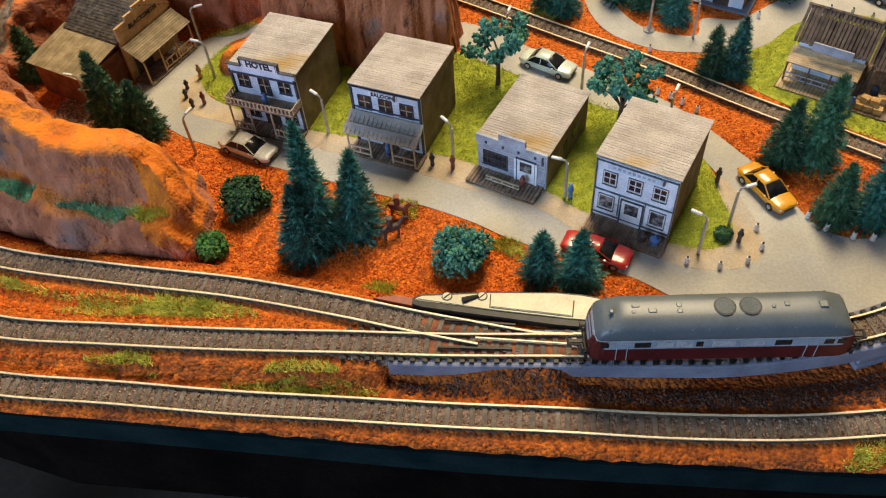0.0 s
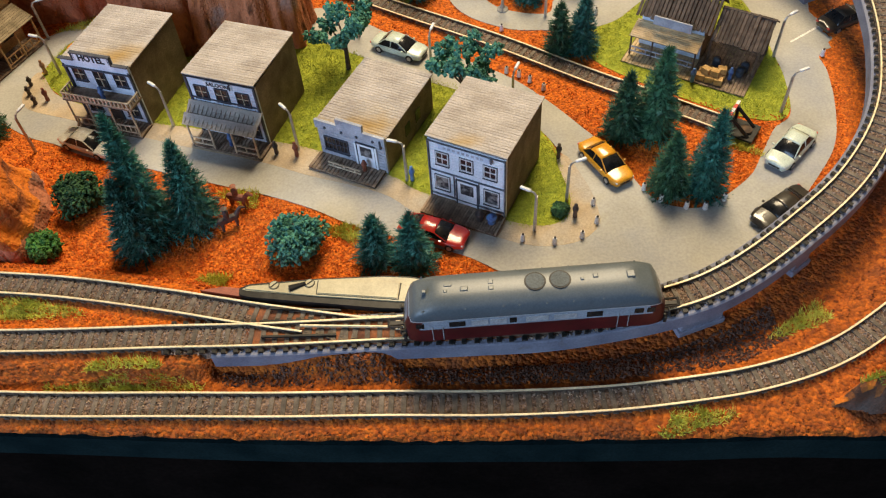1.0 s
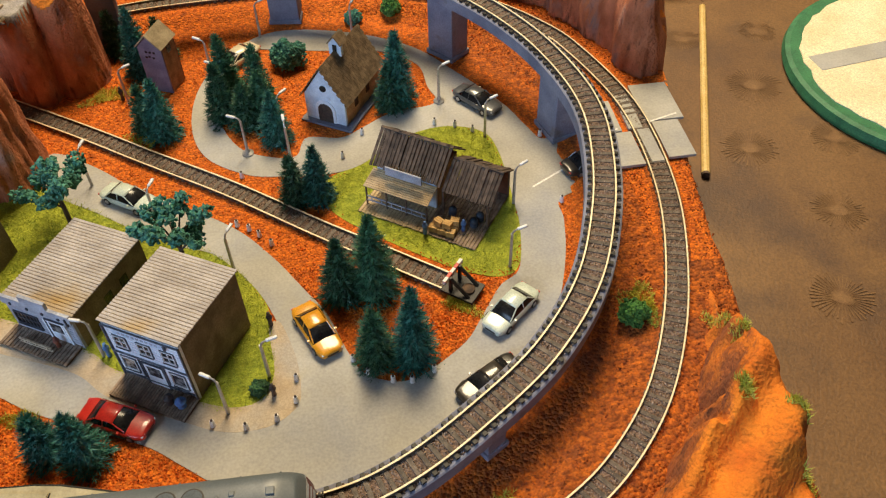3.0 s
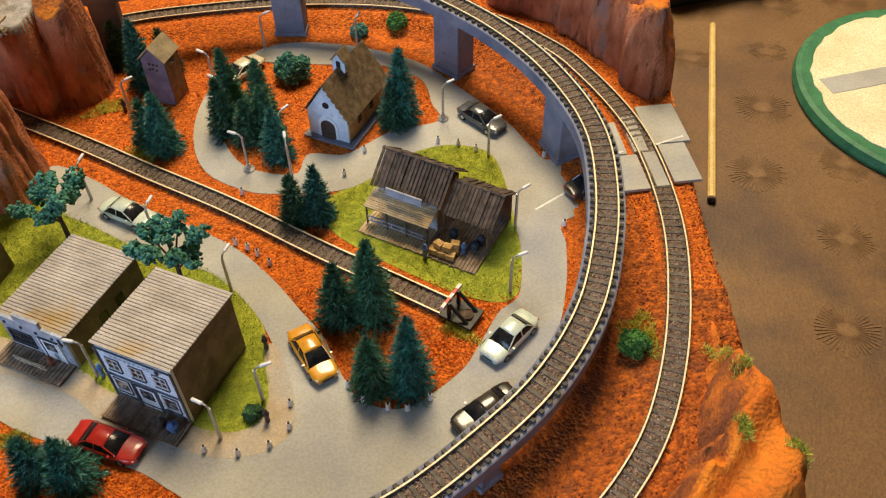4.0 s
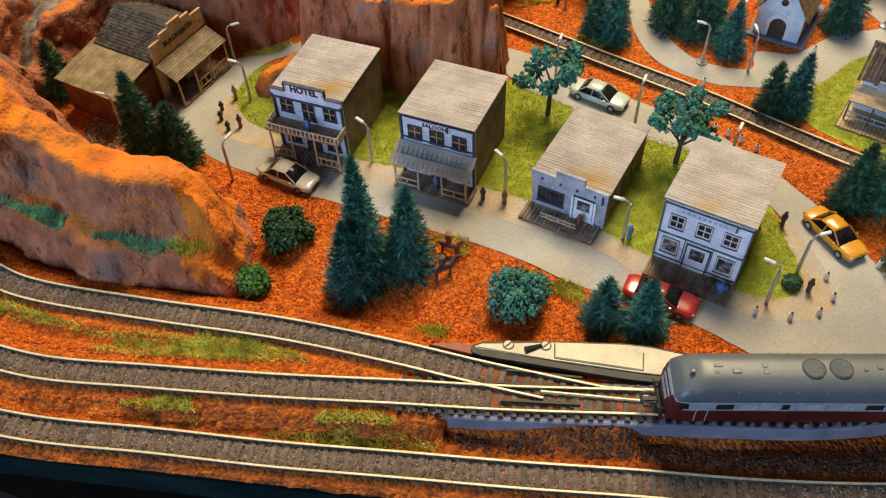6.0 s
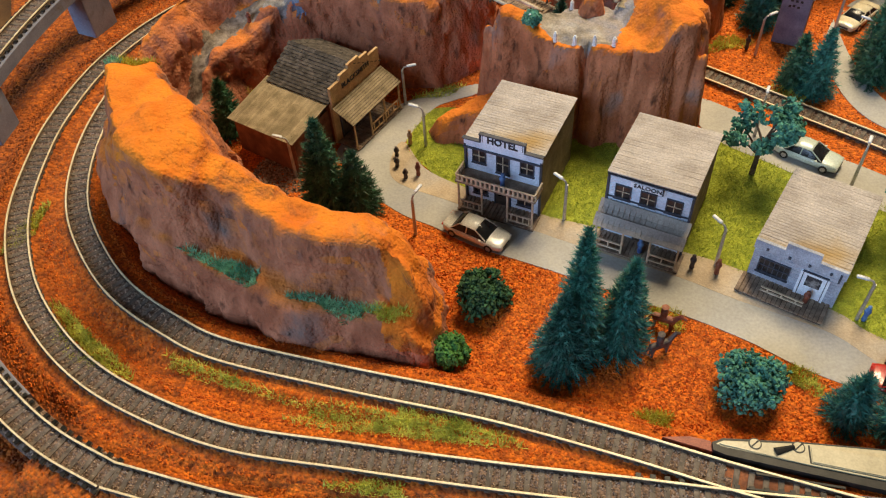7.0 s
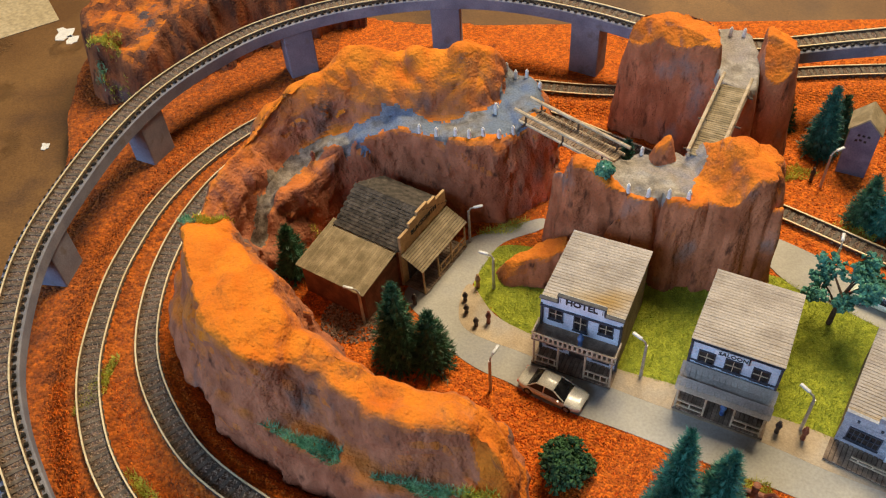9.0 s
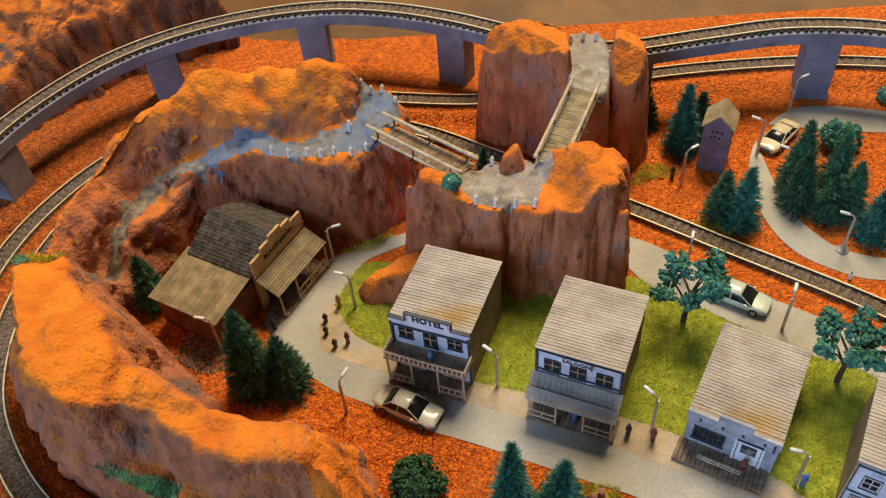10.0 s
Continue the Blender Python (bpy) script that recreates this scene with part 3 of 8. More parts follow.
LINE_INNER = [(2.6, 17.0, 1.68), (-1.7, 18.25, 1.6), (-5.4, 19.45, 1.5), (-10, 20.75, 1.4), (-15.5, 21.9, 1.3), (-20.7, 23.15, 1.2), (-23.2, 24.3, 1.2), (-25.9, 26.1, 1.2), (-28, 28.4, 1.2), (-29.6, 31, 1.2), (-30.5, 34, 1.15), (-30.8, 37.5, 1.1), (-30.4, 41, 1.1), (-29.2, 44.5, 1.1), (-27, 47.6, 1.1), (-23.5, 50.3, 1.0), (-19, 51.5, 0.9), (-14.5, 51.3, 0.75)]
LINE_SIDING = [(-10.5, 50.0, 0.6), (-6.5, 47.6, 0.45), (1.3, 42.3, 0.3), (5.6, 39.1, 0.3), (10.1, 35.8, 0.3), (14.6, 32.1, 0.3), (17.2, 30.1, 0.3), (20.4, 27.6, 0.3)]
HIGH_LINE = curve_points(LINE_RIGHT + LINE_BACK + LINE_LEFT, 0.12)
LOW_LINE = curve_points(LINE_FRONT + LINE_REAR + LINE_MIDDLE, 0.12)
INNER_LINE = curve_points(LINE_INNER + LINE_SIDING, 0.12)


def nearest_on(line, x, y):
    """For arrays: the distance from a line, its height there, the index and the side (left of it: plus)."""
    p = line[::4]
    far = np.full(x.shape, 1e9)
    idx = np.zeros(x.shape, int)
    for i, q in enumerate(p):
        d = (x - q[0]) ** 2 + (y - q[1]) ** 2
        near = d < far
        far[near], idx[near] = d[near], i
    n = sides_of(p)
    side = (x - p[idx, 0]) * n[idx, 0] + (y - p[idx, 1]) * n[idx, 1]
    return np.sqrt(far), p[idx, 2], p[idx], side


def ground_height(x, y):
    """The height of the scenery's ground, for arrays of places in cm."""
    outer = np.maximum.reduce([step01(x, 27, 30), step01(y, 51.5, 53), step01(-x, 26.5, 29)])
    z = 0.35 * outer
    z = np.maximum(z, 0.35 * step01(-y + 17.2 - 0.1 * x, 0.5, 2.5))
    for line, reach in ((LOW_LINE, 1.3), (INNER_LINE, 1.1)):
        d, top, _, _ = nearest_on(line, x, y)
        bed = top - 0.30
        k = 1 - step01(d, 1.0, 1.0 + reach)
        z = np.where(bed > z, z + (bed - z) * k, z)
    d, top, q, side = nearest_on(HIGH_LINE, x, y)
    low = (q[:, 0] < 9.5) & (q[:, 0] > -26.5) & (q[:, 1] < 21)
    town = side > 0
    k = np.where(town | (q[:, 0] < -3.5), 1 - step01(d, 1.0, 3.2), 1 - step01(d, 0.5, 0.9))
    k = k * (1 - step01(q[:, 0], 6.5, 9.5)) * low
    z = np.where(top - 0.3 > z, z + (top - 0.3 - z) * k, z)
    for line in (LOW_LINE, INNER_LINE):
        d, top, _, _ = nearest_on(line, x, y)
        z = np.where(d < 1.5, np.minimum(z, top - 0.3 + 1.6 * np.maximum(d - 1.0, 0)), z)
    return z


def ground_at(x, y):
    return float(ground_height(np.array([float(x)]), np.array([float(y)]))[0])


def ground():
    step = 0.3
    xs, ys = np.arange(-43, 37, step), np.arange(9, 65.5, step)
    gx, gy = np.meshgrid(xs, ys)
    fx, fy = gx.ravel(), gy.ravel()
    z = ground_height(fx, fy)
    rough = np.array([wobble(a, b, 0, 1.3) for a, b in zip(fx, fy)])
    fine = np.array([wobble(a, b, 5, 0.35, 2) for a, b in zip(fx, fy)])
    z = z + 0.05 * np.minimum(rough, 0) + 0.035 * np.minimum(fine, 0.0)
    rim = np.array(curve_points(BOARD, 0.1, closed=True))
    hit, far = inside(fx, fy, smooth_outline(BOARD, 1.0))
    fx, fy = fx.copy(), fy.copy()
    for i in np.nonzero(~hit & (far < step * 1.5))[0]:
        p = rim[np.argmin((rim[:, 0] - fx[i]) ** 2 + (rim[:, 1] - fy[i]) ** 2)]
        fx[i], fy[i] = p[0] + 0.06 * rough[i], p[1] + 0.1 * fine[i]
        z[i] -= 0.15
    w = len(xs)
    keep = hit.reshape(gx.shape)
    near = (hit | (far < step * 1.5)).reshape(gx.shape)
    faces = [(r * w + c, r * w + c + 1, (r + 1) * w + c + 1, (r + 1) * w + c) for r in range(len(ys) - 1) for c in range(w - 1)
             if (keep[r, c] or keep[r, c + 1] or keep[r + 1, c] or keep[r + 1, c + 1]) and near[r, c] and near[r, c + 1] and near[r + 1, c] and near[r + 1, c + 1]]
    used = sorted({i for f in faces for i in f})
    at = {i: n for n, i in enumerate(used)}
    g = grid_part("ground", [(fx[i], fy[i], z[i]) for i in used], [tuple(at[i] for i in f) for f in faces], TURF)
    # a browner scatter lies outside the town's tracks and along the front
    g.data.materials.append(TURF_BROWN)
    cx, cy = np.array([tuple(p.center)[:2] for p in g.data.polygons]).T / U
    outside = (nearest_on(HIGH_LINE, cx, cy)[3] < 0.0) | (nearest_on(LOW_LINE, cx, cy)[3] < 0.6) | ((cx < -22) & (nearest_on(INNER_LINE, cx, cy)[3] > -0.6))
    outside &= ~((cy > 49) & (cx > -25)) & ~((cx > 30.5) & (cy > 27))
    g.data.polygons.foreach_set("material_index", outside.astype(int))
    tagged(g, "orange desert scatter ground of the model landscape", "ground", kind="structure")


def sheet(name, outline, z, mat, label, category, holes=(), thick=0.06, step=0.25):
    """A flat surface with soft bends in its outline."""
    loops = [smooth_outline(loop, step) for loop in (outline, *holes)]
    pts = [Vector(p) for loop in loops for p in loop]
    ends, n = [], 0
    for loop in loops:
        ends += [(n + i, n + (i + 1) % len(loop)) for i in range(len(loop))]
        n += len(loop)
    co, _, tris, _, _, _ = geometry.delaunay_2d_cdt(pts, ends, [], 0, 1e-4)
    mid = np.array([[sum(co[i].x for i in t) / 3, sum(co[i].y for i in t) / 3] for t in tris])
    keep = inside(mid[:, 0], mid[:, 1], loops[0])[0]
    for hole in loops[1:]:
        keep &= ~inside(mid[:, 0], mid[:, 1], hole)[0]
    bm = bmesh.new()
    vs = [bm.verts.new((p.x, p.y, z)) for p in co]
    for t, k in zip(tris, keep):
        if k:
            bm.faces.new([vs[i] for i in t])
    bmesh.ops.delete(bm, geom=[v for v in bm.verts if not v.link_faces], context="VERTS")
    bmesh.ops.recalc_face_normals(bm, faces=bm.faces)
    if sum(f.normal.z for f in bm.faces) < 0:
        bmesh.ops.reverse_faces(bm, faces=bm.faces)
    rim = [e for e in bm.edges if e.is_boundary]
    low = [g for g in bmesh.ops.extrude_edge_only(bm, edges=rim)["geom"] if isinstance(g, bmesh.types.BMVert)]
    for v in low:
        v.co.z -= thick
    return tagged(part(name, bm, mat), label, category, kind="structure")


ROAD_SOUTH = [(-18.2, 36.4), (-17.1, 34.6), (-16.1, 33.2), (-14.4, 31.8), (-12.8, 31.0), (-11.0, 29.9), (-7.5, 28.5), (-3.6, 26.8), (-1.7, 26.0), (0.2, 25.0), (2.0, 23.8), (4.0, 22.8), (6.9, 21.4), (8.4, 20.3), (9.9, 19.2), (11.6, 18.6), (15.5, 18.3), (19, 19.7), (21.3, 21.6), (22.8, 23.2)]
ROAD_EAST = [(24.9, 25.7), (26.0, 28.4), (26.6, 31.0), (26.7, 32.4), (28.2, 33.1), (30.3, 33.7), (30.3, 39.2), (28.4, 38.0), (27.0, 37.3), (26.4, 38.4), (25.4, 40.9), (23.3, 44.3), (20.8, 47.6), (16.7, 49.9), (12.4, 50.6), (9.6, 48.6), (8.0, 45.4), (7.7, 41.8), (8.6, 38.9), (10.8, 37.1), (12.8, 36.6), (15.2, 36.4), (17.0, 36.9), (19.1, 38.6), (21.7, 39.3), (23.8, 38.5)]
ROAD_YARD = [(24.4, 36.6), (24.4, 32.7), (24.3, 30.7), (23.7, 28.2), (22.6, 27.3), (21.4, 25.6), (20.5, 24.4), (18.8, 23.2), (17.8, 22.8), (16.9, 22.9), (15.9, 23.5), (15.3, 24.7), (14.5, 27.0), (13.6, 28.5), (12.1, 30.9), (10.3, 33.1), (7.6, 35.2), (5.1, 36.9), (2.8, 39.0), (0.4, 40.6), (-0.2, 39.4), (0.9, 37.2), (3.3, 35.4), (5.5, 33.7), (7.5, 32.4), (9.4, 31.4)]
ROAD_TOWN = [(11.3, 29.0), (12.4, 26.5), (12.9, 24.9), (13.1, 23.6), (13.0, 22.5), (12.2, 21.7), (10.9, 21.5), (9.8, 21.7), (8.8, 22.2), (5.4, 23.9), (3.5, 25.6), (0.1, 27.2), (-2.2, 28.4), (-6.3, 30.1), (-8.3, 31.0), (-12.2, 32.9), (-14.6, 33.9), (-15.3, 35.2), (-14.9, 36.6), (-14.3, 38.2), (-13.3, 39.9), (-11.2, 41.0), (-11.2, 41.8), (-13.6, 40.9), (-15.1, 40.2), (-16.3, 38.9)]
CHURCH_ISLAND = [(9.4, 49.0), (9.0, 45.8), (9.3, 42.0), (10.2, 39.7), (11.4, 38.6), (13.4, 38.1), (14.1, 39.6), (16.0, 39.3), (17.3, 40.0), (19.0, 41.0), (21.6, 41.5), (21.4, 43.1), (21.0, 45.6), (18.7, 47.4), (15.1, 48.0), (12.0, 48.7)]
TOWN_LAWN = [(-14.6, 36.9), (-13.4, 35.0), (-11.6, 33.6), (-8.1, 31.9), (-5.7, 31.1), (-1.9, 29.7), (0.6, 28.6), (4.1, 26.4), (5.3, 25.3), (9.2, 22.8), (11.3, 22.6), (12.1, 23.6), (12.0, 26.4), (11.3, 28.9), (9.3, 31.6), (5.5, 33.8), (3.3, 35.5), (0.9, 37.3), (-1.5, 38), (-9, 39), (-13.3, 39.6)]
PAVEMENT_EDGE = [(-15.4, 35.5), (-14.9, 34.0), (-12.2, 32.7), (-8.3, 30.9), (-6.3, 30.0), (-2.2, 28.3), (0.1, 27.1), (3.5, 25.5), (5.3, 23.9), (8.7, 22.1), (9.8, 21.6), (10.9, 21.4), (12.2, 21.6), (13.1, 22.4), (13.2, 23.6), (13.0, 25.0), (12.4, 26.8), (11.9, 26.5), (12.1, 24.0), (11.3, 22.7), (9.3, 23.0), (5.3, 25.4), (4.1, 26.5), (0.6, 28.7), (-1.9, 29.8), (-5.7, 31.2), (-8.1, 32.0), (-11.6, 33.7), (-13.6, 35.0), (-14.9, 37.0)]
DEPOT_LAWN = [(15.1, 35.6), (15.6, 33.4), (18.7, 30.6), (21.4, 28.6), (23.3, 28.3), (24.2, 30.7), (24.3, 33.1), (24.2, 37.1), (23.5, 38.6), (21.7, 39.2), (19.2, 38.5), (17.0, 36.8)]


def surfaces():
    sheet("road", ROAD_SOUTH + ROAD_EAST + ROAD_YARD + ROAD_TOWN, 0.025, ROAD, "dusty grey model road with worn paint", "road", [CHURCH_ISLAND])
    def grown(outline, by):
        p = np.array(outline)
        out = p - p.mean(0)
        return [tuple(q) for q in p + by * out / np.linalg.norm(out, axis=1)[:, None]]
    sheet("lawn", grown(TOWN_LAWN, 0.15), 0.012, LAWN, "yellow-green static grass lawn between the houses", "lawn")
    sheet("lawn", grown(DEPOT_LAWN, 0.3), 0.016, LAWN, "yellow-green static grass lawn round the depot", "lawn")
    sheet("pavement", PAVEMENT_EDGE, 0.032, PAVEMENT, "beige pavement along the house fronts", "pavement", step=0.2)
    c = thing("level_crossing", 0, 0, 0, 0, "grey concrete level crossing slabs with white lines", "crossing", kind="structure")
    for (x0, x1, y0, y1) in ((29.9, 31.65, 33.7, 36.4), (29.9, 31.2, 36.5, 39.2), (33.0, 34.5, 34.0, 37.0), (32.7, 34.9, 37.1, 40.4), (32.0, 32.7, 33.8, 36.5), (31.6, 32.4, 36.6, 39.6)):
        bm = bmesh.new()
        box(bm, (x0 + x1) / 2, (y0 + y1) / 2, 0.55, x1 - x0, y1 - y0, 0.18, bevel=0.03)
        part("slab", bm, ROAD, c)
    for a, b in (((25.6, 33.6), (27.9, 34.9)), ((29.4, 36.3), (31.0, 36.7)), ((32.9, 37.0), (34.6, 37.5))):
        bm = bmesh.new()
        mid = ((a[0] + b[0]) / 2, (a[1] + b[1]) / 2)
        z = 0.025 if a[0] < 27 else 0.645
        box(bm, *mid, z, math.dist(a, b), 0.11, 0.02, Matrix.Rotation(math.atan2(b[1] - a[1], b[0] - a[0]), 3, "Z"))
        part("white_line", bm, WHITE_PAINT, c)


def fibres(name, spots, mat, label, category, low=0.12, high=0.28, width=0.035, seed=1):
    """Upright blades at given spots (x, y, z), as one object."""
    rnd = random.Random(seed)
    verts, faces = [], []
    for x, y, z in spots:
        a, h, lean = rnd.uniform(0, 6.283), rnd.uniform(low, high), rnd.uniform(0.05, 0.28)
        b = rnd.uniform(0, 6.283)
        dx, dy = math.cos(a) * width, math.sin(a) * width
        n = len(verts)
        verts += [(x - dx, y - dy, z - 0.03), (x + dx, y + dy, z - 0.03), (x + math.cos(b) * lean, y + math.sin(b) * lean, z + h)]
        faces.append((n, n + 1, n + 2))
    return tagged(grid_part(name, verts, faces, mat, smooth=False), label, category, kind="stuff")


def scattered(outline, count, rnd):
    p = np.array(outline)
    (x0, y0), (x1, y1) = p.min(0), p.max(0)
    out = []
    while len(out) < count:
        xs = np.array([rnd.uniform(x0, x1) for _ in range(count)])
        ys = np.array([rnd.uniform(y0, y1) for _ in range(count)])
        hit, _ = inside(xs, ys, outline)
        out += list(zip(xs[hit], ys[hit]))
    return out[:count]


def track(name, line, label, spacing=0.46, singles=(0, 0), shoulder=1.0, near_from=None, open_ends=False):
    """Two rails on sleepers in a ballast bed; sleepers from singles[0] to singles[1] cm along stand alone. open_ends: the sleepers' black ends show, where no scatter covers them."""
    t = thing(name, 0, 0, 0, 0, label, "railway track", kind="structure")
    v, f = sweep(line, [(-shoulder, -0.46), (-0.62, -0.24), (-0.46, -0.19), (0, -0.165), (0.46, -0.19), (0.62, -0.24), (shoulder, -0.46)], closed=False)
    bed = grid_part("ballast_bed", v, f, BALLAST, t, "brown gravel ballast bed")
    if not open_ends:
        # orange scatter lies up to the rails
        bed.data.materials.append(TURF_BROWN)
        bed.data.polygons.foreach_set("material_index", [1 if j % 6 in (0, 1, 4, 5) else 0 for j in range(len(bed.data.polygons))])
    painted(bed, TURNOUT_BASE, lambda x, y, z: (x > -1.9) & (x < 8.7) & (y < 19.2) & (y > 15.6))
    for side in (-0.5, 0.5):
        full = line
        if side > 0 and near_from is not None:
            line = line[near_from:]
        v, f = sweep(line, [(side - 0.036, -0.05), (side - 0.036, 0.0), (side + 0.036, 0.0), (side + 0.036, -0.05)])
        grid_part("rail_head", v, f, RAIL, t, "shiny nickel rail head", smooth=False)
        v, f = sweep(line, [(side - 0.055, -0.17), (side - 0.018, -0.12), (side - 0.018, -0.05), (side + 0.018, -0.05), (side + 0.018, -0.12), (side + 0.055, -0.17)])
        grid_part("rail_web", v, f, RAIL_FOOT, t, "rusty dark rail web", smooth=False)
        line = full
    n = sides_of(line)
    d = np.r_[0, np.cumsum(np.linalg.norm(np.diff(line[:, :2], axis=0), axis=1))]
    bm = bmesh.new()
    box(bm, 0, 0, -0.185, 0.2, 1.5 if open_ends else 1.16, 0.09, bevel=0.012)
    for s in (-0.5, 0.5):
        for e in (-0.075, 0.075):
            box(bm, 0, s + e, -0.14, 0.1, 0.045, 0.06)
    if open_ends:
        for s in (-0.67, 0.67):
            box(bm, 0, s, -0.15, 0.17, 0.17, 0.10)
    one = part("sleeper", bm, SLEEPER, t)
    one.data.materials.append(BLACK_PLASTIC)
    dark = 12 if open_ends else 0
    for p in one.data.polygons[len(one.data.polygons) - dark:]:
        p.material_index = 1
    first = True
    rest_v, rest_f = [], []
    pattern = [tuple(v.co / U) for v in one.data.vertices]
    shapes = [tuple(p.vertices) for p in one.data.polygons]
    for s in np.arange(0.2, d[-1] - 0.1, spacing):
        i = int(np.searchsorted(d, s))
        p, q = line[i], n[i]
        a = math.atan2(-q[0], q[1])
        if singles[0] <= s < singles[1]:
            ob = one if first else new("sleeper", one.data)
            first = False
            ob.parent = t
            ob.location, ob.rotation_euler = (p[0] * U, p[1] * U, p[2] * U), (0, 0, a)
        else:
            c, sn = math.cos(a), math.sin(a)
            k = len(rest_v)
            rest_v += [(p[0] + x * c - y * sn, p[1] + x * sn + y * c, p[2] + z) for x, y, z in pattern]
            rest_f += [tuple(k + j for j in sh) for sh in shapes]
    if rest_v:
        rest = tagged(grid_part("sleepers", rest_v, rest_f, SLEEPER, t, smooth=False), kind="stuff")
        rest.data.materials.append(BLACK_PLASTIC)
        for j, p in enumerate(rest.data.polygons):
            p.material_index = 1 if j % len(shapes) >= len(shapes) - dark else 0
    rnd = random.Random(len(line))
    sv, sf = [], []
    for i in range(0, len(line) - 1):
        for _ in range(13):
            across = rnd.uniform(-0.7, 0.7) if open_ends else rnd.uniform(-0.43, 0.43)
            if -1.9 < line[i][0] < 8.7 and line[i][1] < 19.2:
                continue
            if abs(abs(across) - 0.5) < 0.09:
                continue
            u = rnd.random()
            p = line[i] * (1 - u) + line[i + 1] * u
            x, y, z, r = p[0] + n[i][0] * across, p[1] + n[i][1] * across, p[2] - 0.178 - 0.1 * max(0, abs(across) - 0.45) + rnd.uniform(-0.02, 0.03), rnd.uniform(0.03, 0.075)
            k = len(sv)
            sv += [(x + rnd.uniform(-r, r), y + rnd.uniform(-r, r), z + r), (x + r, y, z - r * 0.4), (x - r * 0.5, y + r, z - r * 0.4), (x - r * 0.5, y - r, z - r * 0.4)]
            sf += [(k, k + 1, k + 2), (k, k + 2, k + 3), (k, k + 3, k + 1)]
    tagged(grid_part("ballast_gravel", sv, sf, STONES, t, smooth=False), kind="stuff")
    return t


def viaduct():
    """The concrete ramp and viaduct that carries the upper line."""
    d = np.r_[0, np.cumsum(np.linalg.norm(np.diff(HIGH_LINE[:, :2], axis=0), axis=1))]
    start = int(np.argmin(abs(HIGH_LINE[:, 0] + 3.2) + (HIGH_LINE[:, 1] > 25) * 99))
    end = int(np.argmin(np.hypot(HIGH_LINE[:, 0] + 28, HIGH_LINE[:, 1] - 20)))
    v = thing("railway_viaduct", 0, 0, 0, 0, "blue-grey concrete railway viaduct on rectangular piers", "viaduct", kind="structure")
    line = HIGH_LINE[start:end]
    vv, ff = sweep(line, [(-0.86, -0.27), (-0.86, -0.95), (-0.7, -1.05), (0.7, -1.05), (0.86, -0.95), (0.86, -0.27), (0.8, -0.23), (-0.8, -0.23)])
    grid_part("deck", vv, ff, CONCRETE, v, smooth=False)
    n = sides_of(HIGH_LINE)
    for x, y, w, long in ((15.9, 16.9, 1.0, 1.9), (20.5, 19.4, 1.1, 1.0), (27.6, 37.9, 1.5, 1.9), (23.1, 46.5, 1.5, 1.9), (13.3, 52.2, 1.5, 1.9), (2.4, 51.3, 1.4, 1.6), (-8.2, 55.5, 1.5, 1.9), (-17.3, 58, 1.5, 1.9), (-27, 55.8, 1.5, 1.9), (-34.4, 47, 1.5, 1.9), (-36.5, 37.2, 1.5, 1.9)):
        i = int(np.argmin(np.hypot(HIGH_LINE[:, 0] - x, HIGH_LINE[:, 1] - y)))
        p, q = HIGH_LINE[i], n[i]
        bm = bmesh.new()
        top, bottom = p[2] - 1.0, -0.1
        box(bm, 0, 0, (top + bottom) / 2, long, w, top - bottom, bevel=0.06)
        box(bm, 0, 0, bottom + 0.25, long + 0.2, w + 0.2, 0.3, bevel=0.05)
        ob = part("pier", bm, CONCRETE, v)
        ob.location, ob.rotation_euler = (p[0] * U, p[1] * U, 0), (0, 0, math.atan2(-q[0], q[1]))


# ---- rocks ----
def relief(verts, faces, amount, size, stretch=0.6, flutes=1.0, passes=((1.6, 1.0), (0.5, 0.22))):
    """Pushes a surface in and out along its normals, with streaks down the walls."""
    p = np.array(verts, float)
    nrm = np.zeros_like(p)
    quads = np.array(faces)
    m = np.cross(p[quads[:, 1]] - p[quads[:, 0]], p[quads[:, 2]] - p[quads[:, 0]])
    for k in range(4):
        np.add.at(nrm, quads[:, k], m)
    nrm /= np.linalg.norm(nrm, axis=1)[:, None] + 1e-9
    nrm *= np.where(nrm[:, 2:] < -0.05, -1.0, 1.0)
    out = []
    for v, m in zip(p, nrm):
        k = sum(w * wobble(v[0], v[1], v[2] * stretch, size * s, 3) for s, w in passes)
        crease = abs(wobble(v[0] + 40, v[1], v[2] * stretch * 0.7, size * 1.1, 2))
        k += 0.9 * min(crease * 2.2, 0.7) - 0.45
        if m[2] < 0.75:
            flute = abs(wobble(v[0], v[1] + 70, v[2] * 0.18, size * 0.5, 2))
            k += flutes * (0.75 - m[2]) * (1.3 * min(flute * 2.6, 0.6) - 0.45)
        out.append(tuple(v + m * amount * k))
    return out


def painted(ob, mat, centres_in):
    """Gives a second material to the faces whose centres, in cm, are chosen."""
    me = ob.data
    me.materials.append(mat)
    c = np.zeros(len(me.polygons) * 3)
    me.polygons.foreach_get("center", c)
    chosen = centres_in(*(c.reshape(-1, 3) / U).T)
    old = np.zeros(len(me.polygons), int)
    me.polygons.foreach_get("material_index", old)
    me.polygons.foreach_set("material_index", np.where(chosen, len(me.materials) - 1, old))
    return ob


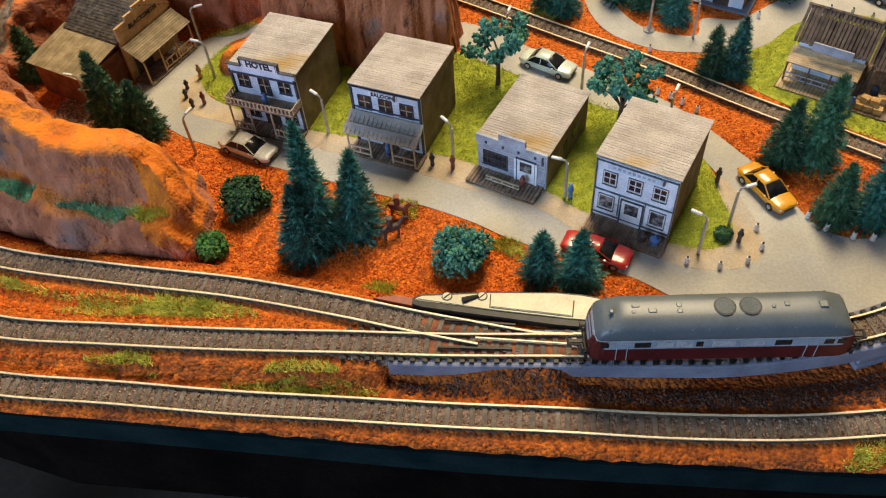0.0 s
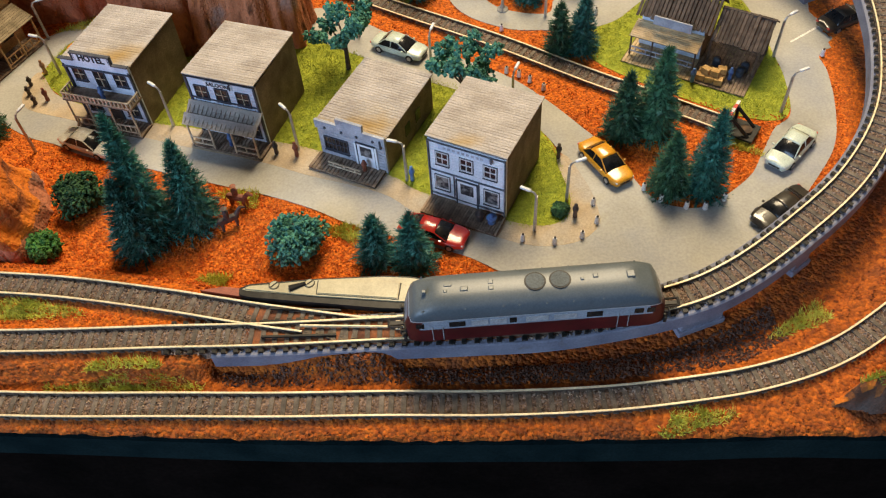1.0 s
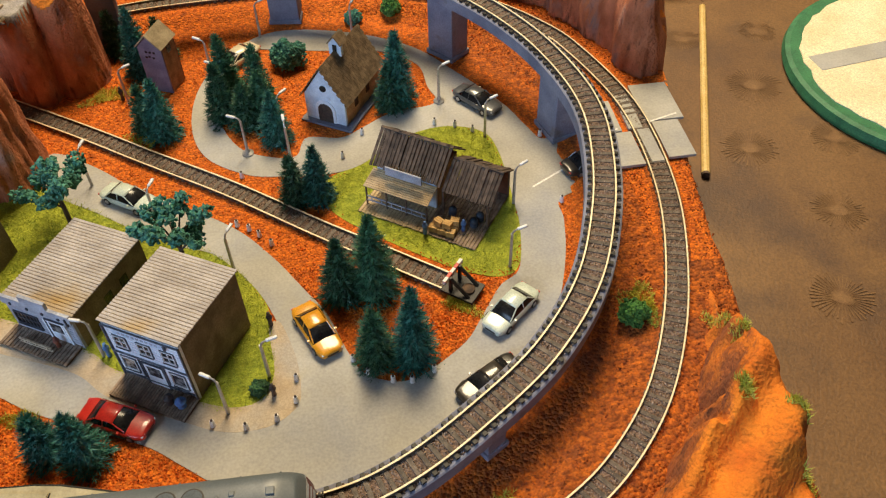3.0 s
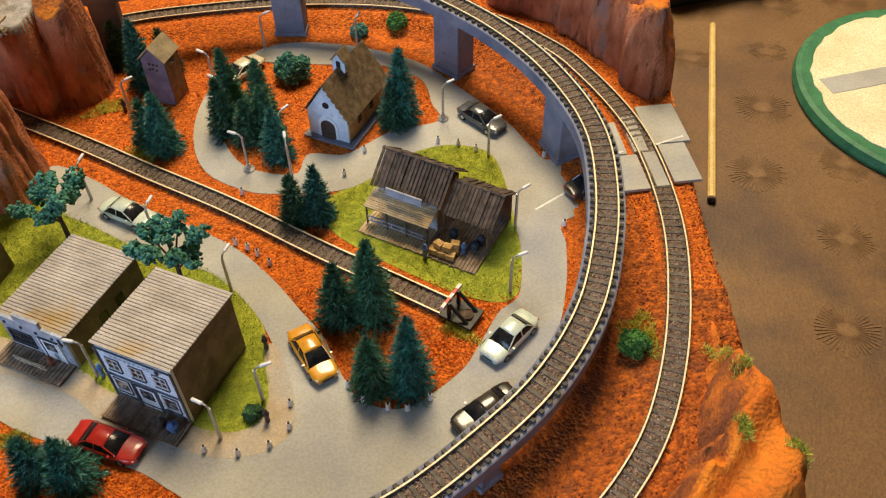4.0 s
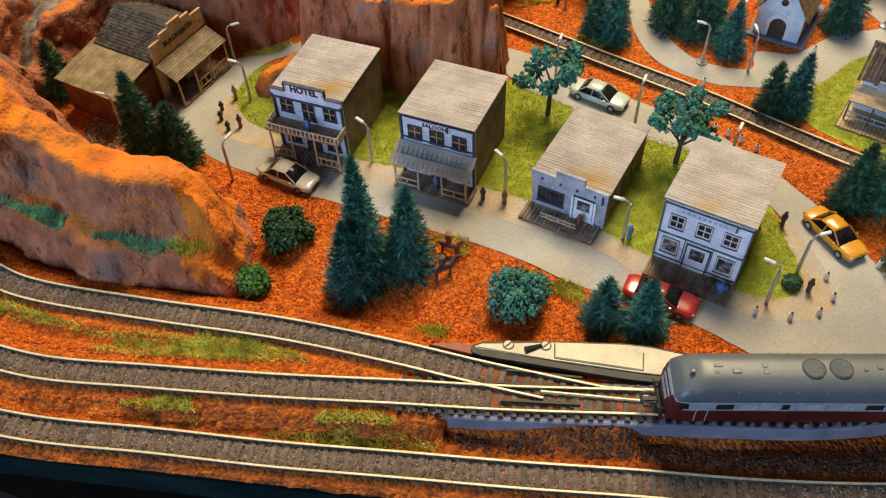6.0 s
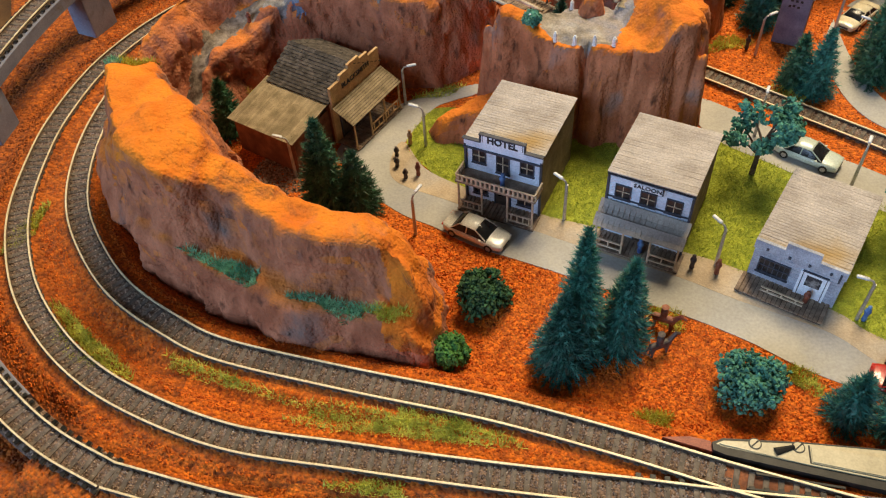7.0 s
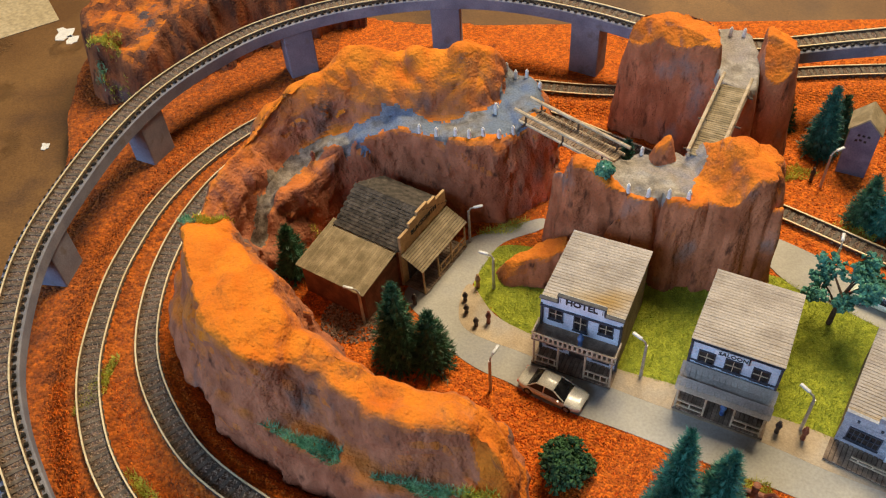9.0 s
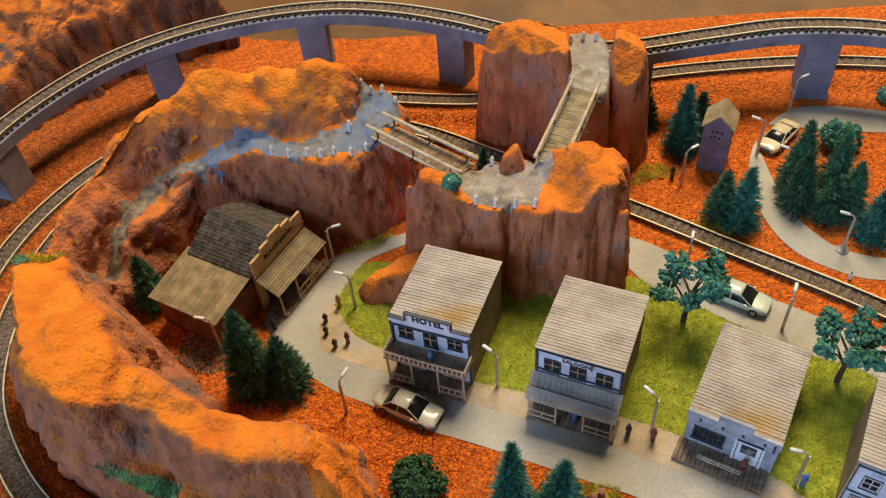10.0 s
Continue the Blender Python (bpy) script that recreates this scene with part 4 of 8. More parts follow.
def split_off(ob, name, mat, label, centres_in):
    """Makes the faces whose centres, in cm, are chosen a part of their own."""
    me = ob.data
    c = np.zeros(len(me.polygons) * 3)
    me.polygons.foreach_get("center", c)
    chosen = centres_in(*(c.reshape(-1, 3) / U).T)
    faces = [tuple(p.vertices) for p, k in zip(me.polygons, chosen) if k]
    used = sorted({i for f in faces for i in f})
    at = {i: n for n, i in enumerate(used)}
    grid_part(name, [tuple(me.vertices[i].co / U) for i in used], [tuple(at[i] for i in f) for f in faces], mat, ob, label)
    bm = bmesh.new()
    bm.from_mesh(me)
    bmesh.ops.delete(bm, geom=[f for f, k in zip(list(bm.faces), chosen) if k], context="FACES")
    bm.to_mesh(me)
    bm.free()
    return ob


def loft_rock(name, sections, label, mat, amount=0.25, size=1.6, along=0.22):
    """A rock ridge through cross-sections that hold the same number of points."""
    s = np.array(sections, float)
    k = s.shape[1]
    rows = curve_points(s.reshape(len(s), -1), along * 1.6).reshape(-1, k, 3)
    u = np.linspace(0, k - 1.0001, 110)
    i0, part_of = u.astype(int), (u % 1)[None, :, None]
    grid = rows[:, i0] * (1 - part_of) + rows[:, i0 + 1] * part_of
    h, w = grid.shape[:2]
    for _ in range(10):
        grid[:, 1:-1] = 0.5 * grid[:, 1:-1] + 0.25 * (grid[:, :-2] + grid[:, 2:])
    verts = [tuple(v) for r in grid for v in r]
    faces = [(i * w + j, (i + 1) * w + j, (i + 1) * w + j + 1, i * w + j + 1) for i in range(h - 1) for j in range(w - 1)]
    verts = relief(verts, faces, 0.36, 3.4, 0.8, 0.0, ((1.0, 1.0),))
    verts = relief(verts, faces, 0.19, 1.9, 0.75, 0.5, ((1.0, 1.0),))
    verts = relief(verts, faces, amount, size, flutes=0.6)
    return tagged(grid_part(name, verts, faces, mat), label, "rock")


def field_rock(name, outline, top, label, mat, wall=0.9, step=0.13, amount=0.2, size=1.4, base=-0.6, steep=1.8, flutes=1.0, groove=0.0, groove_size=0.9):
    """A rock over an outline; top(x, y) gives its height for arrays, wall the width of its sides, groove the depth of the gullies down them."""
    out = smooth_outline(outline, 0.3)
    p = np.array(out)
    xs, ys = np.arange(p[:, 0].min() - 0.6, p[:, 0].max() + 0.6, step), np.arange(p[:, 1].min() - 0.6, p[:, 1].max() + 0.6, step)
    gx, gy = np.meshgrid(xs, ys)
    fx, fy = gx.ravel(), gy.ravel()
    hit, far = inside(fx, fy, out)
    edge = np.array([wobble(a, b, 3, 1.1, 2) for a, b in zip(fx, fy)]) * wall * 0.3
    if groove:
        edge -= groove * np.array([max(0.0, 1 - 3.2 * abs(wobble(a, b, 17, groove_size * 2.2, 2))) for a, b in zip(fx, fy)])
    k = np.clip((np.where(hit, far, -far) + edge) / wall, 0, 1)
    k = 1 - (1 - k) ** steep
    z = base + (top(fx, fy) - base) * k
    w = len(xs)
    ok = (hit | (far < wall * 0.4)).reshape(gx.shape)
    faces = [(r * w + c, r * w + c + 1, (r + 1) * w + c + 1, (r + 1) * w + c) for r in range(len(ys) - 1) for c in range(w - 1) if ok[r, c] and ok[r, c + 1] and ok[r + 1, c] and ok[r + 1, c + 1]]
    used = sorted({i for f in faces for i in f})
    at = {i: n for n, i in enumerate(used)}
    faces = [tuple(at[i] for i in f) for f in faces]
    verts = relief([(fx[i], fy[i], z[i]) for i in used], faces, amount, size, flutes=flutes)
    return tagged(grid_part(name, verts, faces, mat), label, "rock")


def between(a, b, f, z):
    return (a[0] + (b[0] - a[0]) * f, a[1] + (b[1] - a[1]) * f, z)


def front_section(outer, edge, crest, inner, shelf=0.5, dip=0.12):
    """Across the front ridge: a wall with a shelf half-way up, a broad sloping top, and a steep back."""
    lip = edge[2] * shelf
    return [(*outer, 0.0), between(outer, edge, 0.06, lip * 0.6), between(outer, edge, 0.22, lip), between(outer, edge, 0.7, lip + 0.14 * (edge[2] - lip)), tuple(edge),
            between(edge, crest, 0.5, (edge[2] + crest[2]) / 2 - dip), tuple(crest), between(crest, inner, 0.3, crest[2] * 0.62), between(crest, inner, 0.62, crest[2] * 0.26), (*inner, -0.3)]


def back_section(outer, crest, face, rim, foot, ledge, lift=0.0):
    """Across the back ridge: an outer slope, the crest, a face down to the trail's ledge, its rim and the canyon wall."""
    top = crest[2]
    return [(*outer, 0.0), between(outer, crest, 0.22, top * 0.5), between(outer, crest, 0.55, top * 0.84), between(outer, crest, 0.82, top * 0.97), tuple(crest),
            between(crest, face, 0.72, ledge + 0.5 * (top - ledge)), (*face, ledge), (*rim, ledge + lift), between(rim, foot, 0.45, ledge * 0.5), (*foot, -0.3)]


def bump_at(x, y, cx, cy, r, h, p=2.0):
    return h * np.exp(-((((x - cx) ** 2 + (y - cy) ** 2) / r**2) ** (p / 2)))


LEDGE_TRAIL = [(-26.3, 37.2, 0.45), (-26.0, 38.4, 0.5), (-25.6, 40.2, 0.5), (-24.9, 41.9, 0.5), (-23.8, 42.9, 0.45), (-22.4, 43.4, 0.45), (-20.8, 43.5, 0.5), (-19.0, 43.8, 0.5), (-17.2, 43.4, 0.65), (-15.6, 43.1, 0.9), (-14.0, 43.4, 1.0), (-12.7, 44.4, 1.2), (-12.3, 46.0, 1.1), (-12.6, 47.4, 0.7)]
PLATEAU = [(-9.0, 41.0), (-8.7, 39.9), (-7.7, 38.5), (-6.2, 37.9), (-4.6, 37.9), (-4.2, 39.2), (-3.6, 40.4), (-3.6, 41.6), (-5.6, 41.9), (-7.8, 41.5)]


def ragged(x, y, cm=0.5, depth=0.2):
    return depth * np.array([wobble(a, b, 9, cm, 2) for a, b in zip(x, y)])


def rocks():
    ridge = [
        front_section((-12.0, 24.2), (-11.9, 24.8, 0.1), (-11.9, 25.6, 0.1), (-11.9, 26.6)),
        front_section((-12.6, 23.2), (-12.6, 24.4, 2.6), (-12.5, 25.8, 2.8), (-12.3, 27.6)),
        front_section((-13.4, 23.0), (-13.4, 25.0, 4.4), (-13.4, 26.5, 4.5), (-12.9, 28.6)),
        front_section((-14.8, 23.1), (-14.6, 25.5, 5.0), (-14.8, 27.0, 4.9), (-14.2, 28.8)),
        front_section((-16.9, 23.5), (-17.0, 25.6, 5.2), (-16.7, 27.2, 5.1), (-16.0, 29.2)),
        front_section((-19.2, 24.3), (-18.9, 26.5, 5.4), (-18.2, 27.7, 5.7), (-17.5, 29.9)),
        front_section((-21.4, 25.4), (-20.6, 27.3, 5.9), (-20.1, 28.4, 6.3), (-19.2, 31.0), dip=0.0),
        front_section((-23.5, 26.3), (-22.7, 26.9, 7.2), (-21.6, 29.4, 7.0), (-20.5, 32.4), dip=0.3),
        front_section((-25.9, 28.6), (-25.1, 28.9, 7.4), (-22.6, 31.2, 7.3), (-21.6, 33.8), dip=-0.1),
        front_section((-27.7, 31.0), (-26.3, 31.2, 7.5), (-24.0, 33.1, 6.9), (-22.9, 35.0)),
        front_section((-28.7, 33.6), (-27.1, 33.4, 7.3), (-25.1, 34.9, 6.4), (-24.2, 36.0)),
        front_section((-29.2, 35.7), (-27.7, 35.5, 6.5), (-26.0, 36.2, 5.3), (-25.2, 36.8)),
        back_section((-29.4, 37.8), (-27.9, 38.0, 4.4), (-26.8, 38.0), (-25.3, 37.9), (-24.6, 37.8), 1.6, 0.3),
        back_section((-29.2, 40.0), (-27.4, 40.2, 4.9), (-26.2, 40.1), (-24.9, 39.5), (-24.1, 39.2), 2.3, 0.7),
        back_section((-28.7, 42.4), (-26.2, 42.2, 5.6), (-25.4, 42.1), (-23.6, 41.0), (-22.9, 40.4), 3.0, 0.5),
        back_section((-27.4, 45.2), (-24.7, 44.0, 6.8), (-24.1, 43.5), (-22.5, 42.3), (-22.0, 41.4), 3.8, 0.3),
        back_section((-25.2, 48.0), (-22.6, 45.4, 7.3), (-22.1, 44.1), (-21.5, 42.8), (-21.0, 41.8), 4.5, 0.05),
        back_section((-22.8, 49.4), (-20.8, 46.5, 8.0), (-20.8, 44.1), (-20.5, 42.9), (-20.2, 42.0), 4.8),
        back_section((-20.4, 49.9), (-18.9, 46.2, 7.5), (-19.0, 44.2), (-18.8, 43.1), (-18.7, 42.3), 5.0),
        back_section((-18.4, 50.0), (-17.6, 46.4, 7.9), (-17.4, 44.1), (-17.1, 42.6), (-17.1, 41.9), 5.05),
        back_section((-16.6, 50.0), (-16.4, 46.0, 7.5), (-16.2, 44.1), (-15.6, 42.0), (-15.7, 41.5), 5.1),
        back_section((-15.2, 49.7), (-15.2, 46.1, 8.1), (-14.9, 44.3), (-14.4, 41.8), (-14.4, 41.5), 5.15),
        back_section((-13.9, 49.3), (-14.0, 46.3, 7.6), (-13.8, 44.9), (-13.4, 42.0), (-13.4, 41.6), 5.2),
        back_section((-12.9, 49.0), (-13.2, 47.6, 5.7), (-12.9, 46.6), (-12.4, 42.8), (-12.2, 42.3), 5.2),
        back_section((-11.6, 48.4), (-11.7, 47.6, 5.2), (-11.5, 46.8), (-11.2, 43.9), (-11.0, 43.3), 5.15),
        back_section((-10.6, 47.2), (-10.7, 46.9, 3.6), (-10.6, 46.4), (-10.5, 44.8), (-10.3, 44.3), 3.4),
        back_section((-10.2, 46.8), (-10.3, 46.6, 0.1), (-10.3, 46.2), (-10.2, 45.2), (-10.1, 44.8), 0.1),
    ]
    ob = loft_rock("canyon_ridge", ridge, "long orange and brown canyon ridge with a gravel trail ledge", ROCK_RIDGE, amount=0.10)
    path = curve_points(LEDGE_TRAIL, 0.06)

    def on_trail(x, y, z):
        d, half, q, _ = nearest_on(path, x, y)
        return (d + ragged(x, y) < half) & (y > 37.0) & (z < 5.9)
    split_off(ob, "ledge_trail", TRAIL, "grey gravel trail on the ledge, darkened for the crest's shade", lambda x, y, z: on_trail(x, y, z) & (x > -22.6))
    split_off(ob, "ravine_trail", TRAIL_BROWN, "brown gravel trail up the ravine", lambda x, y, z: on_trail(x, y, z) & (x <= -22.6))

    painted(ob, ROCK_DUSTED, lambda x, y, z: (x + ragged(x, y, 1.0, 0.35) > -14.1) & (y < 30) & (z > 0.9 + 0.6 * np.maximum(-12.6 - x, 0)))

    def mesa(x, y):
        z = np.full(x.shape, 5.15)
        z += bump_at(x, y, -9.7, 39.5, 1.25, 2.2, 2.2) - 1.2 * step01(-x, 8.2, 9.4)
        rise = step01(x + 0.35 * (y - 39), -4.1, -2.1)
        z += rise * (1.55 - 0.3 * np.clip(x + 2.2, 0, 3)) * (1 - 0.5 * step01(y, 40.2, 41.6))
        return z + 0.25 * bump_at(x, y, -2.4, 39.6, 0.7, 1.0)
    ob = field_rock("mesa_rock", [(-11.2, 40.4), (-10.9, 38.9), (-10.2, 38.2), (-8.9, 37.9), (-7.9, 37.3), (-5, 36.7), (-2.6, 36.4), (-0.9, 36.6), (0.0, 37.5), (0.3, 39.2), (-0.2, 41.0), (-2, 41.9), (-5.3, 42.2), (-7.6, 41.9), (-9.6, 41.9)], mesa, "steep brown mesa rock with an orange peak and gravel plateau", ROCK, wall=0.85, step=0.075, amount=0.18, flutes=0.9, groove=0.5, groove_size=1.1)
    split_off(ob, "plateau_gravel", TRAIL_PALE, "pale gravel plateau", lambda x, y, z: inside(x + ragged(x, y), y, PLATEAU)[0] & (z < 5.75) & (z > 4.7))
    field_rock("foot_boulder", [(-13.7, 38.0), (-13.5, 37.0), (-12.2, 36.6), (-10.6, 36.7), (-9.4, 37.5), (-9.8, 39.0), (-12.0, 38.9)], lambda x, y: np.clip(1.3 + 0.36 * (x + 12.6), 0.9, 2.5), "low brown and grey boulder at the foot of the mesa", ROCK, wall=0.75, step=0.09, amount=0.12)
    field_rock("gate_rock", [(-7.2, 49.5), (-5.2, 48.1), (-2.4, 46.6), (-1.6, 47.4), (-1.9, 49.7), (-4.0, 50.8), (-6.4, 50.7)], lambda x, y: np.minimum(5.2 + 0.22 * (x + 7.4) + 0.85 * np.maximum(y - 49.2 + 0.6 * (x + 7.4), 0), 7.5 - 0.12 * np.abs(x + 3.6)), "tall block of orange-topped rock beside the trail", ROCK, wall=0.5, step=0.08, amount=0.2, flutes=0.8, steep=1.3, groove=0.2)
    field_rock("gate_rock", [(-0.4, 46.5), (0.4, 45.6), (1.7, 45.9), (2.5, 47.1), (2.4, 49.0), (0.9, 49.9), (-0.1, 48.6)], lambda x, y: np.minimum(5.0 + 1.15 * np.maximum(y - 45.7, 0), 7.5 - 0.45 * np.abs(x - 0.5) - 0.3 * np.maximum(y - 48.4, 0)), "pointed orange rock beside the trail", ROCK, wall=0.6, step=0.08, amount=0.12, flutes=1.0, steep=1.5)
    ob = field_rock("trail_rock", [(-2.4, 46.0), (-0.3, 45.0), (0.6, 48.3), (0.2, 50.6), (-2.0, 50.6)], lambda x, y: 5.9 + 0.05 * (y - 46), "rock saddle that carries the gravel trail", ROCK, wall=0.4, step=0.1, amount=0.08)
    split_off(ob, "saddle_gravel", TRAIL_PALE, "pale gravel path", lambda x, y, z: z > 5.5)

    field_rock("plateau_rock", [(-6.2, 40.4), (-5.6, 40.2), (-4.9, 40.5), (-4.9, 41.2), (-5.5, 41.5), (-6.1, 41.2)], lambda x, y: 6.35 - 0.6 * np.abs(x + 5.3), "small pointed orange rock on the mesa plateau", ROCK, wall=0.4, step=0.07, amount=0.1, base=5.0)

    crest = curve_points([(18.2, 12.3, 0.9), (19.8, 12.7, 2.0), (21.6, 13.0, 2.9), (23.4, 13.3, 3.5), (25.5, 14.5, 3.8), (27.5, 16.4, 4.3), (29.2, 17.9, 5.0), (30.3, 18.9, 5.2), (30.8, 20.5, 4.2), (31.3, 22.5, 2.6), (32.0, 25.0, 1.3), (32.5, 27.0, 0.8)], 0.04)

    def corner(x, y):
        """Up from the track to a crest, then a valley and a broad folded slope that breaks off as a cliff."""
        d, high, _, side = nearest_on(crest, x, y)
        dt = np.maximum(nearest_on(LOW_LINE, x, y)[0] - 1.0, 0.0)
        slope = 0.3 + (high - 0.3) * (dt / (dt + d + 1e-6)) ** 0.9
        away = high - 0.34 * d - 0.55 * np.exp(-(((d - 1.1) / 0.6) ** 2)) + 0.45 * np.exp(-(((d - 2.3) / 0.7) ** 2)) - 0.5 * np.exp(-(((d - 3.4) / 0.5) ** 2))
        return np.where(side > 0, slope, np.maximum(away, 0.3))
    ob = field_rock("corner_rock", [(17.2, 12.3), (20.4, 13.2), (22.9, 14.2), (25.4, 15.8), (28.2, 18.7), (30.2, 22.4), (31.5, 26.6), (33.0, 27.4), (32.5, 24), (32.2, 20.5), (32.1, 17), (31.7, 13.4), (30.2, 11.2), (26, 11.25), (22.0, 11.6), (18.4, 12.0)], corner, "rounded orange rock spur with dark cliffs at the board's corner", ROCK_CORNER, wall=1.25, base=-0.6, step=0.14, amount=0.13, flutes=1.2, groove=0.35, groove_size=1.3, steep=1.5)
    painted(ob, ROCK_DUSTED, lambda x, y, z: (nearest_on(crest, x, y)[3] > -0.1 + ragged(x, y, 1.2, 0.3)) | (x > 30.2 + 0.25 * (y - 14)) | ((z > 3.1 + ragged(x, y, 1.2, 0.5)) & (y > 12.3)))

    def left_rock(x, y):
        return 2.6 + 1.4 * step01(-x, 30, 36) + 0.4 * np.sin(x * 0.9) + 0.42 * np.clip(y - 53.5, 0, 7)
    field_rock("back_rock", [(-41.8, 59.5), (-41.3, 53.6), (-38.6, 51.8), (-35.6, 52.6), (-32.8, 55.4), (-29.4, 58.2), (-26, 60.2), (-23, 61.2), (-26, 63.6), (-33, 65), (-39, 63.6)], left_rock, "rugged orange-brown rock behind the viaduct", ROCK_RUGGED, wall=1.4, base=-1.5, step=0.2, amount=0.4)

    def right_rock(x, y):
        return 6.2 - 0.1 * np.abs(y - 49) + 0.4 * np.sin(y * 0.8)
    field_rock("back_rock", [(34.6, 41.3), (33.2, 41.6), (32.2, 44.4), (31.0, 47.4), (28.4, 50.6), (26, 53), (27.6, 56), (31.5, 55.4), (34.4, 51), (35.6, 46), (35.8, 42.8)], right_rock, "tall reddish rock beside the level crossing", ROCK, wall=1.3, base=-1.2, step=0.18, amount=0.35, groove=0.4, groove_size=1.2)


def standing_on(name):
    """A function that gives the height of a rock's surface at a place in cm."""
    rock = next(o for o in scene.objects if o.name == name)
    trees = [BVHTree.FromPolygons([v.co / U for v in o.data.vertices], [tuple(p.vertices) for p in o.data.polygons]) for o in (rock, *rock.children)]

    def height(x, y, otherwise=0.0):
        hits = [tree.ray_cast(Vector((x, y, 20)), Vector((0, 0, -1)))[0] for tree in trees]
        return max((h.z for h in hits if h), default=otherwise)
    return height


room()
table()
ground()
surfaces()
rocks()
ON_RIDGE, ON_MESA, ON_SADDLE = standing_on("canyon_ridge"), standing_on("mesa_rock"), standing_on("trail_rock")
viaduct()
track("upper_railway_track", HIGH_LINE, "model railway track rising over the viaduct", singles=(0, 62), shoulder=0.8, open_ends=True)
track("lower_railway_track", LOW_LINE, "model railway track round the board's front edge", singles=(0, 74))
track("inner_railway_track", INNER_LINE, "model railway track that ends at a buffer stop", singles=(0, 30), near_from=int(np.argmax(INNER_LINE[:, 0] < 0.5)))

# ---- buildings ----
def letters(text, size, x, y, z, mat, parent, turn=(90, 0, 0), depth=0.015, weight=0.018):
    """Raised letters in the built-in font, as a mesh, centred on a place."""
    c = bpy.data.curves.new("lettering", "FONT")
    c.body, c.size, c.extrude, c.align_x, c.align_y = text, size * U, depth * U, "CENTER", "CENTER"
    c.resolution_u = 2
    c.offset = weight * size * U
    tmp = bpy.data.objects.new("lettering", c)
    me = bpy.data.meshes.new_from_object(tmp)
    bpy.data.objects.remove(tmp)
    me.materials.clear()
    me.materials.append(mat)
    ob = new("lettering", me)
    ob.parent = parent
    ob.location, ob.rotation_euler = (x * U, y * U, z * U), [radians(a) for a in turn]
    return ob


def stained_boards(parent, lx, ly, reach):
    """Roof boards with an ochre stain of its own shape, centred on a place of the house."""
    m = ROOF_BOARD.copy()
    m.name = "stained_roof_board"
    nt = m.node_tree
    bsdf = nt.nodes["Principled BSDF"]
    source = bsdf.inputs["Base Color"].links[0].from_socket
    geo = next(n for n in nt.nodes if n.bl_idname == "ShaderNodeNewGeometry")
    a = parent.rotation_euler[2]
    centre = (parent.location.x + (lx * math.cos(a) - ly * math.sin(a)) * U, parent.location.y + (lx * math.sin(a) + ly * math.cos(a)) * U)
    away = nt.nodes.new("ShaderNodeVectorMath")
    away.operation = "SUBTRACT"
    nt.links.new(geo.outputs["Position"], away.inputs[0])
    away.inputs[1].default_value = (*centre, 0)
    turn = nt.nodes.new("ShaderNodeMapping")
    turn.inputs["Rotation"].default_value = (0, 0, -a)
    turn.inputs["Scale"].default_value = (0.55, 1.0, 0.0)
    nt.links.new(away.outputs[0], turn.inputs["Vector"])
    far = nt.nodes.new("ShaderNodeVectorMath")
    far.operation = "LENGTH"
    nt.links.new(turn.outputs[0], far.inputs[0])
    cloud = nt.nodes.new("ShaderNodeTexNoise")
    cloud.inputs["Scale"].default_value = 1 / (1.1 * U)
    nt.links.new(geo.outputs["Position"], cloud.inputs["Vector"])
    shift = nt.nodes.new("ShaderNodeMath")
    shift.operation = "MULTIPLY_ADD"
    shift.inputs[1].default_value = reach * 1.5 * U
    nt.links.new(cloud.outputs[0], shift.inputs[0])
    nt.links.new(far.outputs["Value"], shift.inputs[2])
    ramp = nt.nodes.new("ShaderNodeMapRange")
    ramp.inputs[1].default_value, ramp.inputs[2].default_value, ramp.inputs[3].default_value, ramp.inputs[4].default_value = reach * 0.8 * U, reach * 1.7 * U, 0.85, 0.0
    nt.links.new(shift.outputs[0], ramp.inputs[0])
    mix = nt.nodes.new("ShaderNodeMix")
    mix.data_type = "RGBA"
    mix.inputs[7].default_value = (0.46, 0.30, 0.10, 1)
    nt.links.new(ramp.outputs[0], mix.inputs[0])
    nt.links.new(source, mix.inputs[6])
    nt.links.new(mix.outputs[2], bsdf.inputs["Base Color"])
    return m


def boards_roof(parent, x0, x1, y0, y1, z0, z1, mat, pitch=0.17, name="roof_board", thick=0.07, under_mat=None):
    """Overlapping boards that run across, laid from y0 (height z0) to y1 (height z1)."""
    n = max(2, round(abs(y1 - y0) / pitch))
    slope = math.atan2(z1 - z0, y1 - y0)
    long = math.hypot(y1 - y0, z1 - z0) / n
    bm = bmesh.new()
    box(bm, 0, 0, 0, x1 - x0, long * 0.78, thick, bevel=0.012)
    first = None
    tilt = 0.30 if y1 > y0 else -0.30
    # deck under the boards; dark timber in the gaps draws their step shadows
    under = bmesh.new()
    box(under, (x0 + x1) / 2, (y0 + y1) / 2, (z0 + z1) / 2 - 0.035, x1 - x0 - 0.06, abs(long * n) - 0.05, 0.04, Matrix.Rotation(slope, 3, "X"))
    part("roof_deck", under, under_mat or TIMBER, parent)
    for i in range(n):
        f = (i + 0.5) / n
        if first is None:
            ob = first = part(name, bm, mat, parent)
        else:
            ob = new(name, first.data)
            ob.parent = parent
        ob.location = ((x0 + x1) / 2 * U, (y0 + (y1 - y0) * f) * U, (z0 + (z1 - z0) * f) * U)
        ob.rotation_euler = (slope + tilt + RND.uniform(-0.02, 0.02), 0, RND.uniform(-0.004, 0.004))


